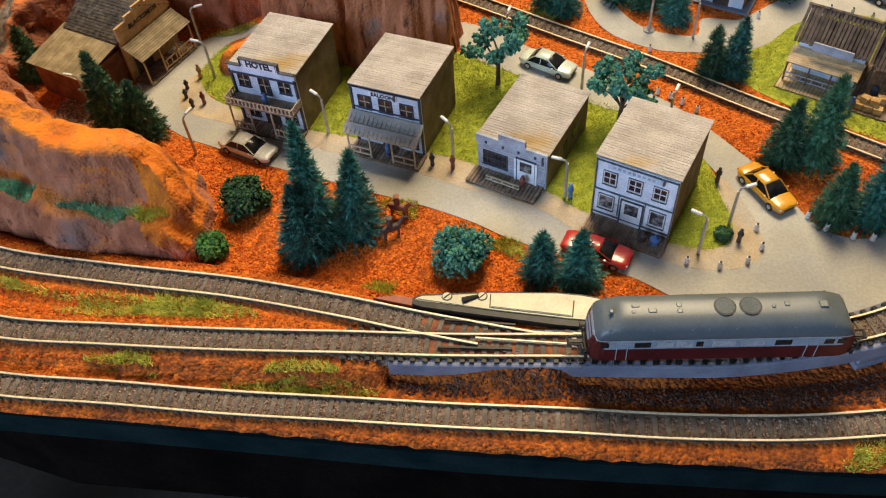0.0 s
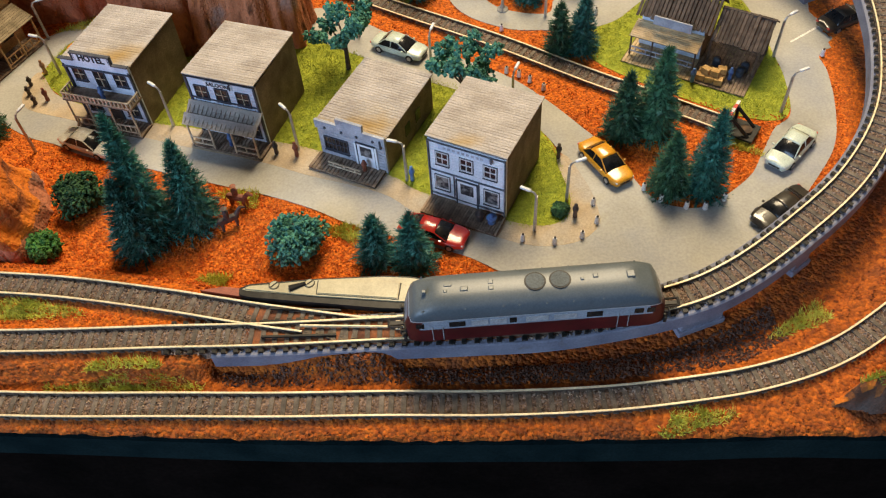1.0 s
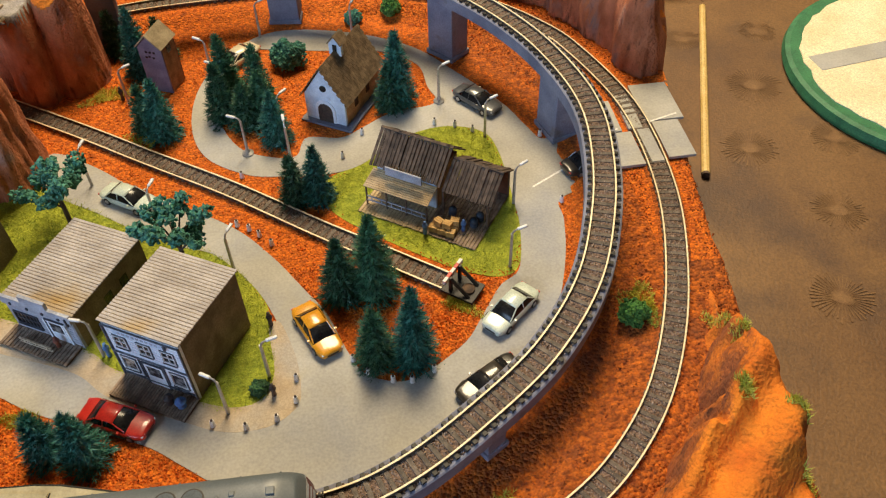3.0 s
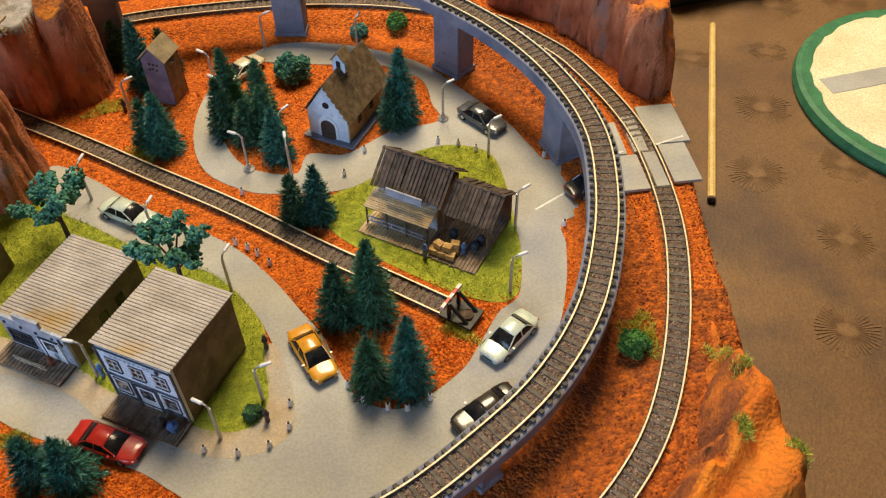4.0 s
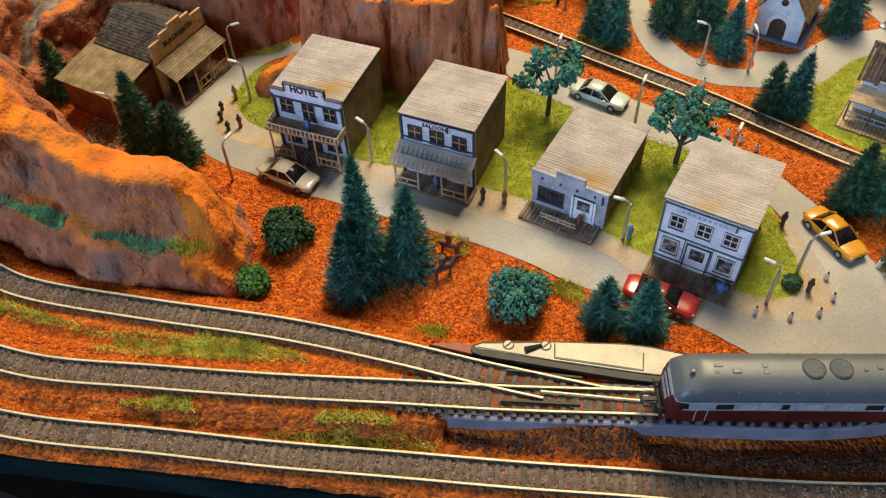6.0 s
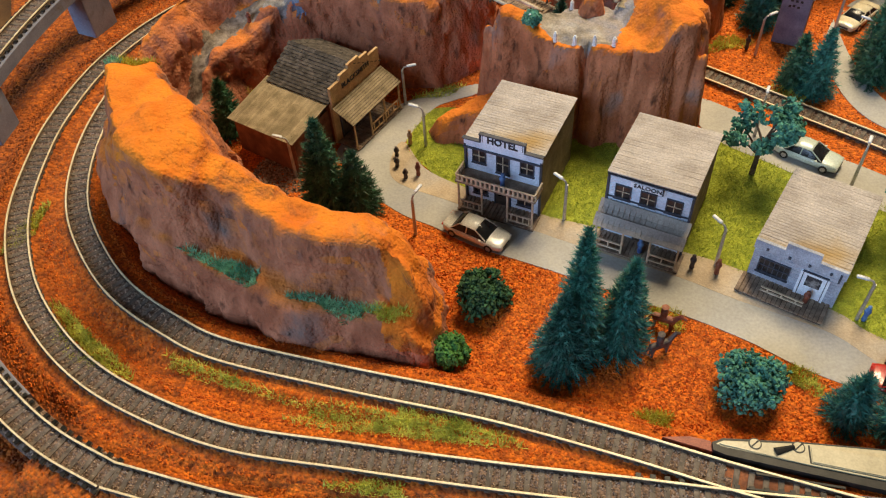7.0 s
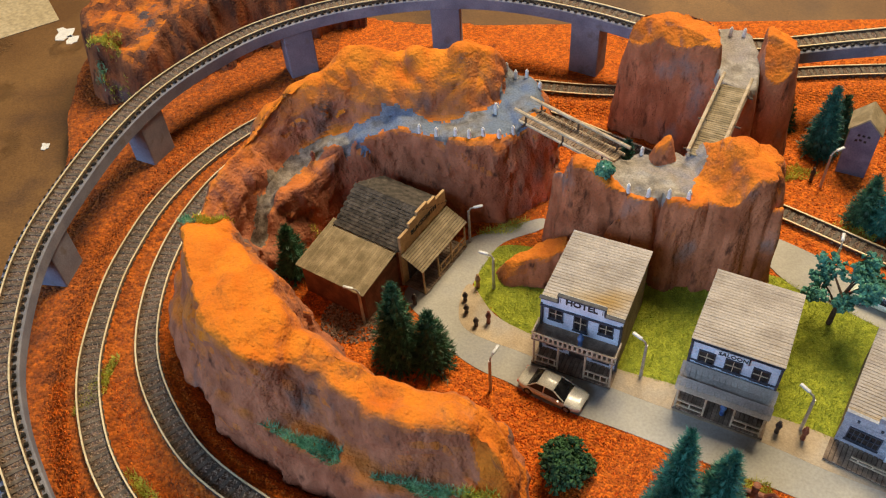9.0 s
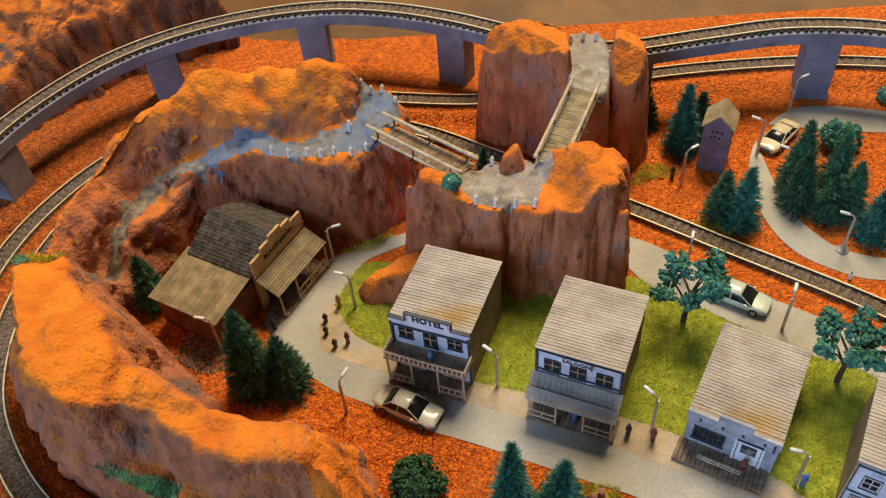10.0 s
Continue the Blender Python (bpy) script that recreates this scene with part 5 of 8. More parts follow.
def shingles(parent, x0, x1, y0, y1, z0, z1, mat, w=0.26, pitch=0.3, name="shingle"):
    """Rows of single shingles on a slope from the eave (y0, z0) up to the ridge (y1, z1)."""
    rows, cols = max(2, round(math.hypot(y1 - y0, z1 - z0) / pitch)), max(2, round((x1 - x0) / w))
    slope = math.atan2(z1 - z0, y1 - y0)
    long = math.hypot(y1 - y0, z1 - z0) / rows
    cw = (x1 - x0) / cols
    bm = bmesh.new()
    box(bm, 0, 0, 0, cw * 0.95, long * 1.2, 0.045)
    mesh_ob = None
    for r in range(rows):
        f = (r + 0.5) / rows
        for c in range(cols):
            if mesh_ob is None:
                ob = mesh_ob = part(name, bm, mat, parent)
            else:
                ob = new(name, mesh_ob.data)
                ob.parent = parent
            ob.location = ((x0 + (c + 0.5 + (0.25 if r % 2 else -0.25) * 0.6) * cw) * U, (y0 + (y1 - y0) * f) * U, (z0 + (z1 - z0) * f + RND.uniform(0, 0.015)) * U)
            ob.rotation_euler = (slope - (0.12 if y1 > y0 else -0.12), RND.uniform(-0.03, 0.03), RND.uniform(-0.03, 0.03))


def window(parent, x, z, w, h, y=0.0, cross=True, frame=TRIM, pane=PANE, surround=None, bars=0, white=False):
    wd = thing("window", 0, 0)
    wd.parent = parent
    wd.location = (x * U, y * U, z * U)
    bm = bmesh.new()
    box(bm, 0, -0.005, 0, w, 0.03, h)
    part("pane", bm, pane, wd)
    bm = bmesh.new()
    t = 0.045
    for s in (-1, 1):
        box(bm, s * w / 2, -0.03, 0, t, 0.08, h + t)
        box(bm, 0, -0.03, s * h / 2, w - t, 0.08, t)
    part("frame", bm, TRIM_WHITE if white else frame, wd)
    if white:
        bm = bmesh.new()
        for s in (-1, 1):
            box(bm, s * (w / 2 + 0.04), -0.025, 0, 0.02, 0.07, h + 0.10)
            box(bm, 0, -0.025, s * (h / 2 + 0.04), w + 0.06, 0.07, 0.02)
        part("outer_trim", bm, TRIM_SOFT, wd)
    if cross:
        bm = bmesh.new()
        box(bm, 0, -0.03, 0, 0.035, 0.05, h - t)
        box(bm, 0, -0.03, 0, w - t, 0.05, 0.035)
        part("glazing_bar", bm, surround or (TRIM_WHITE if white else PALE_TIMBER), wd)
    for k in range(bars):
        bm = bmesh.new()
        box(bm, -w / 2 + (k + 1) * w / (bars + 1), -0.03, 0, 0.03, 0.04, h - t)
        part("lattice_bar", bm, frame, wd)
    bm = bmesh.new()
    box(bm, 0, -0.05, -h / 2 - 0.07, w + 0.12, 0.10, 0.035)
    part("sill", bm, frame, wd)
    return wd


def panel_door(parent, x, w, h, y=0.0, base=0.15, mat=TRIM_WHITE, pane=PANE, frame=TRIM):
    d = thing("door", 0, 0)
    d.parent = parent
    d.location = (x * U, y * U, base * U)
    bm = bmesh.new()
    box(bm, 0, -0.02, h / 2, w, 0.05, h, bevel=0.01)
    part("leaf", bm, mat, d)
    bm = bmesh.new()
    box(bm, 0, -0.05, h * 0.68, w * 0.66, 0.02, h * 0.42)
    part("pane", bm, pane, d)
    bm = bmesh.new()
    for s in (-1, 1):
        box(bm, s * (w / 2 + 0.03), -0.03, h / 2, 0.06, 0.09, h)
    box(bm, 0, -0.03, h + 0.03, w + 0.12, 0.09, 0.06)
    part("frame", bm, frame, d)
    return d


def deck(parent, x0, x1, depth, z=0.15, mat=PLANK, pitch=0.19, across=False):
    """A porch floor of single planks in front of the house."""
    bm = bmesh.new()
    box(bm, (x0 + x1) / 2, -depth / 2, z / 2 - 0.03, x1 - x0 - 0.06, depth - 0.06, z - 0.02)
    part("deck_base", bm, TIMBER, parent)
    n = round((x1 - x0) / pitch)
    bm = bmesh.new()
    box(bm, 0, 0, 0, pitch * 0.86, depth, 0.06, bevel=0.01)
    first = None
    for i in range(n):
        ob = first = part("plank", bm, mat, parent) if first is None else first
        if i:
            ob = new("plank", first.data)
            ob.parent = parent
        ob.location = ((x0 + (i + 0.5) * (x1 - x0) / n) * U, (-depth / 2 + RND.uniform(-0.02, 0.02)) * U, z * U)


def siding(parent, w, z0, z1, y, mat, pitch=0.2):
    """Lapped horizontal boards on a front."""
    n = round((z1 - z0) / pitch)
    bm = bmesh.new()
    box(bm, 0, 0, 0, w, 0.03, (z1 - z0) / n * 1.05)
    first = None
    for i in range(n):
        ob = first = part("siding_board", bm, mat, parent) if first is None else first
        if i:
            ob = new("siding_board", first.data)
            ob.parent = parent
        ob.location = (0, y * U, (z0 + (i + 0.5) * (z1 - z0) / n) * U)
        ob.rotation_euler = (radians(5), 0, 0)


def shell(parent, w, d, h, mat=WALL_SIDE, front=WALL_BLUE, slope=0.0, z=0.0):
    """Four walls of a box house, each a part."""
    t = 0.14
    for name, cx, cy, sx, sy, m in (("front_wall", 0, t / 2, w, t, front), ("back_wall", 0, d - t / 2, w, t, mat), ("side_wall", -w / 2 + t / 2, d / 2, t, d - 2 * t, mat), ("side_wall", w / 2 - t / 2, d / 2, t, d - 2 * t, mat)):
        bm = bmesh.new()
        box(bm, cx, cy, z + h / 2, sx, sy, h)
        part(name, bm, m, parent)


def rail_run(parent, a, b, z0, z1, mat, posts=5, baluster=0.05, top=0.07):
    """A railing from a to b (x, y) between two heights."""
    a, b = Vector((*a, 0)), Vector((*b, 0))
    turn = Matrix.Rotation(math.atan2((b - a).y, (b - a).x), 3, "Z")
    for z in (z0, z1):
        bm = bmesh.new()
        box(bm, *((a + b) / 2).xy, z, (b - a).length, top, top * 0.8, turn)
        part("rail", bm, mat, parent)
    for i in range(posts):
        p = a + (b - a) * (i + 0.5) / posts
        bm = bmesh.new()
        box(bm, p.x, p.y, (z0 + z1) / 2, baluster, baluster, z1 - z0, turn)
        part("baluster", bm, mat, parent)


def hotel():
    h = thing("hotel_building", -9.72, 32.42, 0, -21.3, "two-storey pale blue western hotel with balcony and sign", "house", "western street houses")
    w, d, top = 3.62, 4.35, 3.55
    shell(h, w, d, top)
    siding(h, w - 0.2, 0.2, top + 0.05, -0.01, WALL_BLUE)
    boards_roof(h, -w / 2 - 0.08, w / 2 + 0.08, 0.12, d + 0.1, 3.68, 3.68, stained_boards(h, 1.1, 0.9, 0.95))
    bm = bmesh.new()
    slab(bm, [(-w / 2 - 0.05, 3.35), (w / 2 + 0.05, 3.35), (w / 2 + 0.05, 3.78), (1.05, 3.78), (1.05, 4.22), (-1.05, 4.22), (-1.05, 3.78), (-w / 2 - 0.05, 3.78)], -0.1, 0.06)
    part("parapet", bm, WALL_BLUE, h)
    bm = bmesh.new()
    for z, x0, x1 in ((4.24, -1.1, 1.1), (3.8, -w / 2 - 0.1, -1.05), (3.8, 1.05, w / 2 + 0.1), (3.32, -w / 2 - 0.05, w / 2 + 0.05)):
        box(bm, (x0 + x1) / 2, -0.1, z, x1 - x0, 0.2, 0.06)
    for s in (-1, 1):
        box(bm, s * 1.05, -0.1, 4.0, 0.06, 0.16, 0.44)
        box(bm, s * (w / 2), -0.06, 1.75, 0.1, 0.12, 3.4)
    part("trim", bm, TRIM, h, "dark blue trim boards")
    bm = bmesh.new()
    box(bm, 0, -0.115, 3.99, 2.0, 0.05, 0.46)
    part("sign_board", bm, WALL_WHITE, h, "white hotel sign board")
    sign = letters("HOTEL", 0.46, 0, -0.15, 3.99, INK, h, weight=0.035)
    sign.scale = (1.0, 1.15, 1)
    for x in (-0.94, 0.94):
        bm = bmesh.new()
        box(bm, x, -0.145, 3.99, 0.025, 0.01, 0.38)
        part("sign_line", bm, TRIM, h)
    for x in (-1.15, 1.15):
        window(h, x, 2.85, 0.62, 0.72, -0.02)
    window(h, 0, 2.72, 0.6, 1.0, -0.02)
    window(h, -1.1, 0.95, 0.7, 0.8, -0.02)
    panel_door(h, 0, 0.7, 1.25, -0.02, mat=DARK_DOOR)
    window(h, 1.1, 0.95, 0.7, 0.8, -0.02)
    deck(h, -w / 2 - 0.1, w / 2 + 0.1, 1.05)
    bm = bmesh.new()
    box(bm, 0, -0.52, 1.9, w + 0.25, 1.05, 0.09)
    part("balcony_floor", bm, PLANK, h)
    for x in (-1.8, -0.65, 0.6, 1.8):
        bm = bmesh.new()
        rod(bm, (x, -0.98, 0.15), (x, -0.98, 1.9), 0.05, 0.05, 6)
        part("porch_post", bm, PALE_TIMBER, h)
    rail_run(h, (-1.9, -1.02), (1.9, -1.02), 1.98, 2.32, PALE_TIMBER, 17, 0.09)
    for s in (-1.9, 1.9):
        rail_run(h, (s, -0.1), (s, -1.0), 1.98, 2.32, PALE_TIMBER, 4, 0.08)
    rail_run(h, (0.65, -0.98), (1.8, -0.98), 0.35, 0.75, PALE_TIMBER, 4)
    rail_run(h, (-1.8, -0.98), (-0.65, -0.98), 0.35, 0.75, PALE_TIMBER, 4)


def saloon():
    h = thing("saloon_building", -3.55, 30.2, 0, -23.2, "two-storey pale blue western saloon with sloping porch roof", "house", "western street houses")
    w, d, top = 3.66, 4.15, 3.6
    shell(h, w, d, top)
    siding(h, w - 0.2, 0.2, top - 0.05, -0.01, WALL_BLUE)
    boards_roof(h, -w / 2 - 0.06, w / 2 + 0.06, -0.12, d + 0.1, 3.82, 3.68, ROOF_BOARD)
    bm = bmesh.new()
    box(bm, 0, -0.06, 3.66, w + 0.1, 0.08, 0.04)
    box(bm, 0, -0.06, 2.42, w, 0.08, 0.04)
    for s in (-1, 1):
        box(bm, s * (w / 2 - 0.02), -0.05, 1.8, 0.1, 0.1, 3.5)
    box(bm, 0.55, -0.1, 3.45, 0.06, 0.1, 0.3)
    part("trim", bm, TRIM, h, "dark blue trim boards")
    bm = bmesh.new()
    box(bm, -0.1, -0.06, 3.42, 1.5, 0.06, 0.3)
    part("sign_board", bm, WALL_WHITE, h, "white sign board")
    letters("SALOON", 0.3, -0.1, -0.1, 3.42, INK, h)
    for x in (-1.12, -0.02, 1.1):
        window(h, x, 2.82, 0.66, 0.72, -0.02)
    for x in (-1.15, 1.15):
        window(h, x, 0.95, 0.75, 0.85, -0.02)
    panel_door(h, 0, 0.7, 1.25, -0.02, mat=DARK_DOOR)
    deck(h, -w / 2 - 0.1, w / 2 + 0.15, 1.15)
    boards_roof(h, -w / 2 - 0.15, w / 2 + 0.15, -1.25, 0.0, 1.62, 2.2, AWNING, pitch=0.62, name="awning_panel", thick=0.05, under_mat=AWNING)
    for i in range(16):
        bm = bmesh.new()
        box(bm, -w / 2 + i * w / 15, -0.62, 1.95, 0.025, 1.35, 0.025, Matrix.Rotation(math.atan2(0.58, 1.25), 3, "X"))
        part("awning_batten", bm, AWNING, h)
    for x in (-1.8, -0.6, 0.6, 1.8):
        bm = bmesh.new()
        rod(bm, (x, -1.08, 0.15), (x, -1.08, 1.66), 0.05, 0.05, 6)
        part("porch_post", bm, PALE_TIMBER, h)
    rail_run(h, (-1.8, -1.08), (-0.6, -1.08), 0.35, 0.7, PALE_TIMBER, 1)
    rail_run(h, (0.6, -1.08), (1.8, -1.08), 0.35, 0.7, PALE_TIMBER, 1)


def office():
    h = thing("office_building", 2.33, 27.62, 0, -29.8, "low weathered grey western office with lattice window", "house", "western street houses")
    w, d, top = 3.6, 4.95, 2.05
    shell(h, w, d, top, front=WALL_GREY)
    siding(h, w - 0.1, 0.2, 2.1, -0.01, WALL_GREY)
    boards_roof(h, -w / 2 - 0.06, w / 2 + 0.06, 0.1, d + 0.12, 2.17, 2.17, stained_boards(h, 0.7, 0.6, 0.9))
    bm = bmesh.new()
    slab(bm, [(-w / 2 - 0.05, 1.85), (w / 2 + 0.05, 1.85), (w / 2 + 0.05, 2.32), (0.72, 2.32), (0.72, 2.72), (-0.66, 2.72), (-0.66, 2.32), (-w / 2 - 0.05, 2.32)], -0.1, 0.05)
    part("parapet", bm, WALL_GREY, h)
    bm = bmesh.new()
    for x in (-1.3, -0.4, 0.4, 1.25):
        box(bm, x, -0.12, 2.0, 0.1, 0.08, 0.12)
    box(bm, 1.62, -0.1, 1.9, 0.08, 0.1, 0.5)
    part("bracket", bm, TRIM, h)
    window(h, -0.85, 1.0, 1.25, 0.78, -0.02, cross=True, bars=5, surround=TRIM)
    panel_door(h, 0.76, 0.92, 1.4, -0.02, mat=WALL_WHITE, pane=PANE_CURTAIN)
    bm = bmesh.new()
    box(bm, 0.22, -0.05, 0.85, 0.1, 0.1, 1.4)
    box(bm, 1.3, -0.05, 0.85, 0.1, 0.1, 1.4)
    part("door_post", bm, WALL_WHITE, h)
    deck(h, -w / 2 - 0.15, w / 2 - 0.1, 1.15)
    rail_run(h, (-1.0, -0.75), (0.75, -0.75), 0.3, 0.5, PALE_TIMBER, 3, 0.07)
    for y in (2.2, 3.3):
        bm = bmesh.new()
        box(bm, w / 2 - 0.03, y, 1.0, 0.1, 0.5, 0.7)
        part("side_window", bm, PANE, h)


def merchant():
    h = thing("merchant_building", 7.43, 24.15, 0, -30.1, "two-storey white western merchant house with grey trim", "house", "western street houses")
    w, d, top = 3.66, 4.15, 3.7
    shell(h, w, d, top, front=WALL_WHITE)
    siding(h, w - 0.2, 0.2, 3.7, -0.01, WALL_WHITE)
    boards_roof(h, -w / 2 - 0.08, w / 2 + 0.08, -0.1, d + 0.14, 3.88, 3.72, stained_boards(h, 0.0, 0.2, 0.6))
    bm = bmesh.new()
    for z in (1.9, 3.64):
        box(bm, 0, -0.06, z, w, 0.1, 0.04)
    for s in (-1, 1):
        box(bm, s * (w / 2 - 0.02), -0.05, 1.9, 0.05, 0.1, 3.5)
    box(bm, 0, -0.06, 0.4, w, 0.09, 0.03)
    for x in (-0.62, 0.58):
        box(bm, x, -0.06, 1.2, 0.03, 0.09, 1.35)
    box(bm, 1.2, -0.12, 3.5, 0.08, 0.1, 0.3)
    part("trim", bm, TRIM_SOFT, h, "dark grey trim boards")
    bm = bmesh.new()
    box(bm, -0.1, -0.06, 3.42, 2.4, 0.05, 0.3)
    part("sign_board", bm, WALL_BLUE, h, "pale blue painted sign board")
    for i in range(9):
        bm = bmesh.new()
        box(bm, -1.0 + i * 0.22, -0.09, 3.42, 0.13, 0.02, 0.12)
        part("sign_bar", bm, WALL_GREY, h)
    for x in (-1.15, 0.0, 1.12):
        window(h, x, 2.72, 0.56, 0.7, -0.02, white=True)
    window(h, -1.2, 1.2, 0.66, 0.8, -0.02, surround=TRIM, cross=False, pane=PANE_CURTAIN, white=True)
    panel_door(h, 0, 0.95, 1.5, -0.02, mat=WALL_WHITE, pane=PANE_CURTAIN)
    window(h, 1.18, 1.15, 0.66, 0.85, -0.02, surround=TRIM, cross=False, pane=PANE_CURTAIN, white=True)
    deck(h, -w / 2 - 0.05, w / 2 + 0.05, 1.2, pitch=0.13)


def smithy():
    h = thing("blacksmith_building", -17.3, 38.55, 0, 61.0, "tan and brown western smithy with shingle roof and shed", "house", "western street houses")
    w, d = 3.9, 3.9
    for name, cx, cy, sx, sy, m in (("front_wall", 0, 0.07, w, 0.14, WALL_TAN), ("back_wall", 0, d - 0.07, w, 0.14, WALL_RUST), ("side_wall", -w / 2 + 0.07, d / 2, 0.14, d - 0.28, WALL_RUST), ("side_wall", w / 2 - 0.07, d / 2, 0.14, d - 0.28, WALL_RUST)):
        bm = bmesh.new()
        box(bm, cx, cy, 1.3, sx, sy, 2.6)
        part(name, bm, m, h)
    # gable roof, its ridge running back from the sign
    roof = thing("roof", 0, 0)
    roof.parent = h
    for s in (1, -1):
        sl = thing("slope", 0, 0)
        sl.parent = roof
        sl.location, sl.rotation_euler = (0, d / 2 * U, 0), (0, 0, radians(-90 if s > 0 else 90))
        shingles(sl, -d / 2 - 0.1, d / 2 + 0.05, -w / 2 - 0.15, 0.0, 2.62, 3.75, ROOF_GREY, 0.2, 0.19)
        bm = bmesh.new()
        bm.faces.new([bm.verts.new(v) for v in ((-d / 2, -w / 2 - 0.1, 2.56), (d / 2, -w / 2 - 0.1, 2.56), (d / 2, 0, 3.68), (-d / 2, 0, 3.68))])
        part("underlay", bm, TIMBER, sl)
    for y in (0.1, d - 0.1):
        bm = bmesh.new()
        slab(bm, [(-w / 2, 2.55), (w / 2, 2.55), (0, 3.68)], y - 0.06, y + 0.06)
        part("gable", bm, WALL_TAN if y < 1 else WALL_RUST, h)
    bm = bmesh.new()
    slab(bm, [(-w / 2 - 0.05, 2.5), (w / 2 + 0.05, 2.5), (w / 2 + 0.05, 3.5), (1.15, 3.5), (1.15, 3.75), (0.45, 3.75), (0.45, 3.95), (-0.45, 3.95), (-0.45, 3.75), (-1.15, 3.75), (-1.15, 3.5), (-w / 2 - 0.05, 3.5)], -0.12, 0.02)
    part("parapet", bm, WALL_TAN, h, "tan stepped false front")
    letters("BLACKSMITH", 0.38, 0, -0.135, 3.1, INK, h)
    # shed
    bm = bmesh.new()
    box(bm, -3.35, 2.2, 1.05, 2.7, 3.9, 2.1)
    part("shed_wall", bm, WALL_RUST, h)
    sh = thing("shed_roof", 0, 0)
    sh.parent = h
    sh.location, sh.rotation_euler = (0, 2.2 * U, 0), (0, 0, radians(-90))
    bm = bmesh.new()
    n = 34
    for i in range(n):
        ob_x = -2.1 + (i + 0.5) * 4.2 / n
        bm = bmesh.new()
        box(bm, ob_x, -3.35, 2.35, 4.2 / n * 0.93, 3.25, 0.06, Matrix.Rotation(math.atan2(0.5, 3.2), 3, "X"), bevel=0.01)
        part("roof_plank", bm, ROOF_TAN, sh)
    # porch
    boards_roof(h, -w / 2 - 0.1, w / 2 + 0.1, -1.35, -0.1, 1.75, 2.35, ROOF_TAN, pitch=0.13, name="porch_board", thick=0.05)
    for x in (-1.9, -0.6, 0.6, 1.9):
        bm = bmesh.new()
        rod(bm, (x, -1.25, 0), (x, -1.25, 1.75), 0.06, 0.05, 6)
        part("porch_post", bm, WALL_TAN, h)
    bm = bmesh.new()
    box(bm, 0, -0.6, 1.98, w, 0.08, 0.06)
    part("porch_beam", bm, TIMBER, h)
    rail_run(h, (0.6, -1.25), (1.9, -1.25), 0.3, 0.75, WALL_TAN, 3)
    rail_run(h, (-0.6, -1.25), (0.6, -1.25), 0.3, 0.75, WALL_TAN, 3)
    deck(h, -w / 2, w / 2, 1.35, z=0.1)
    panel_door(h, -0.9, 1.1, 1.5, -0.02, mat=DARK_DOOR)
    window(h, 0.9, 1.2, 0.7, 0.7, -0.02)


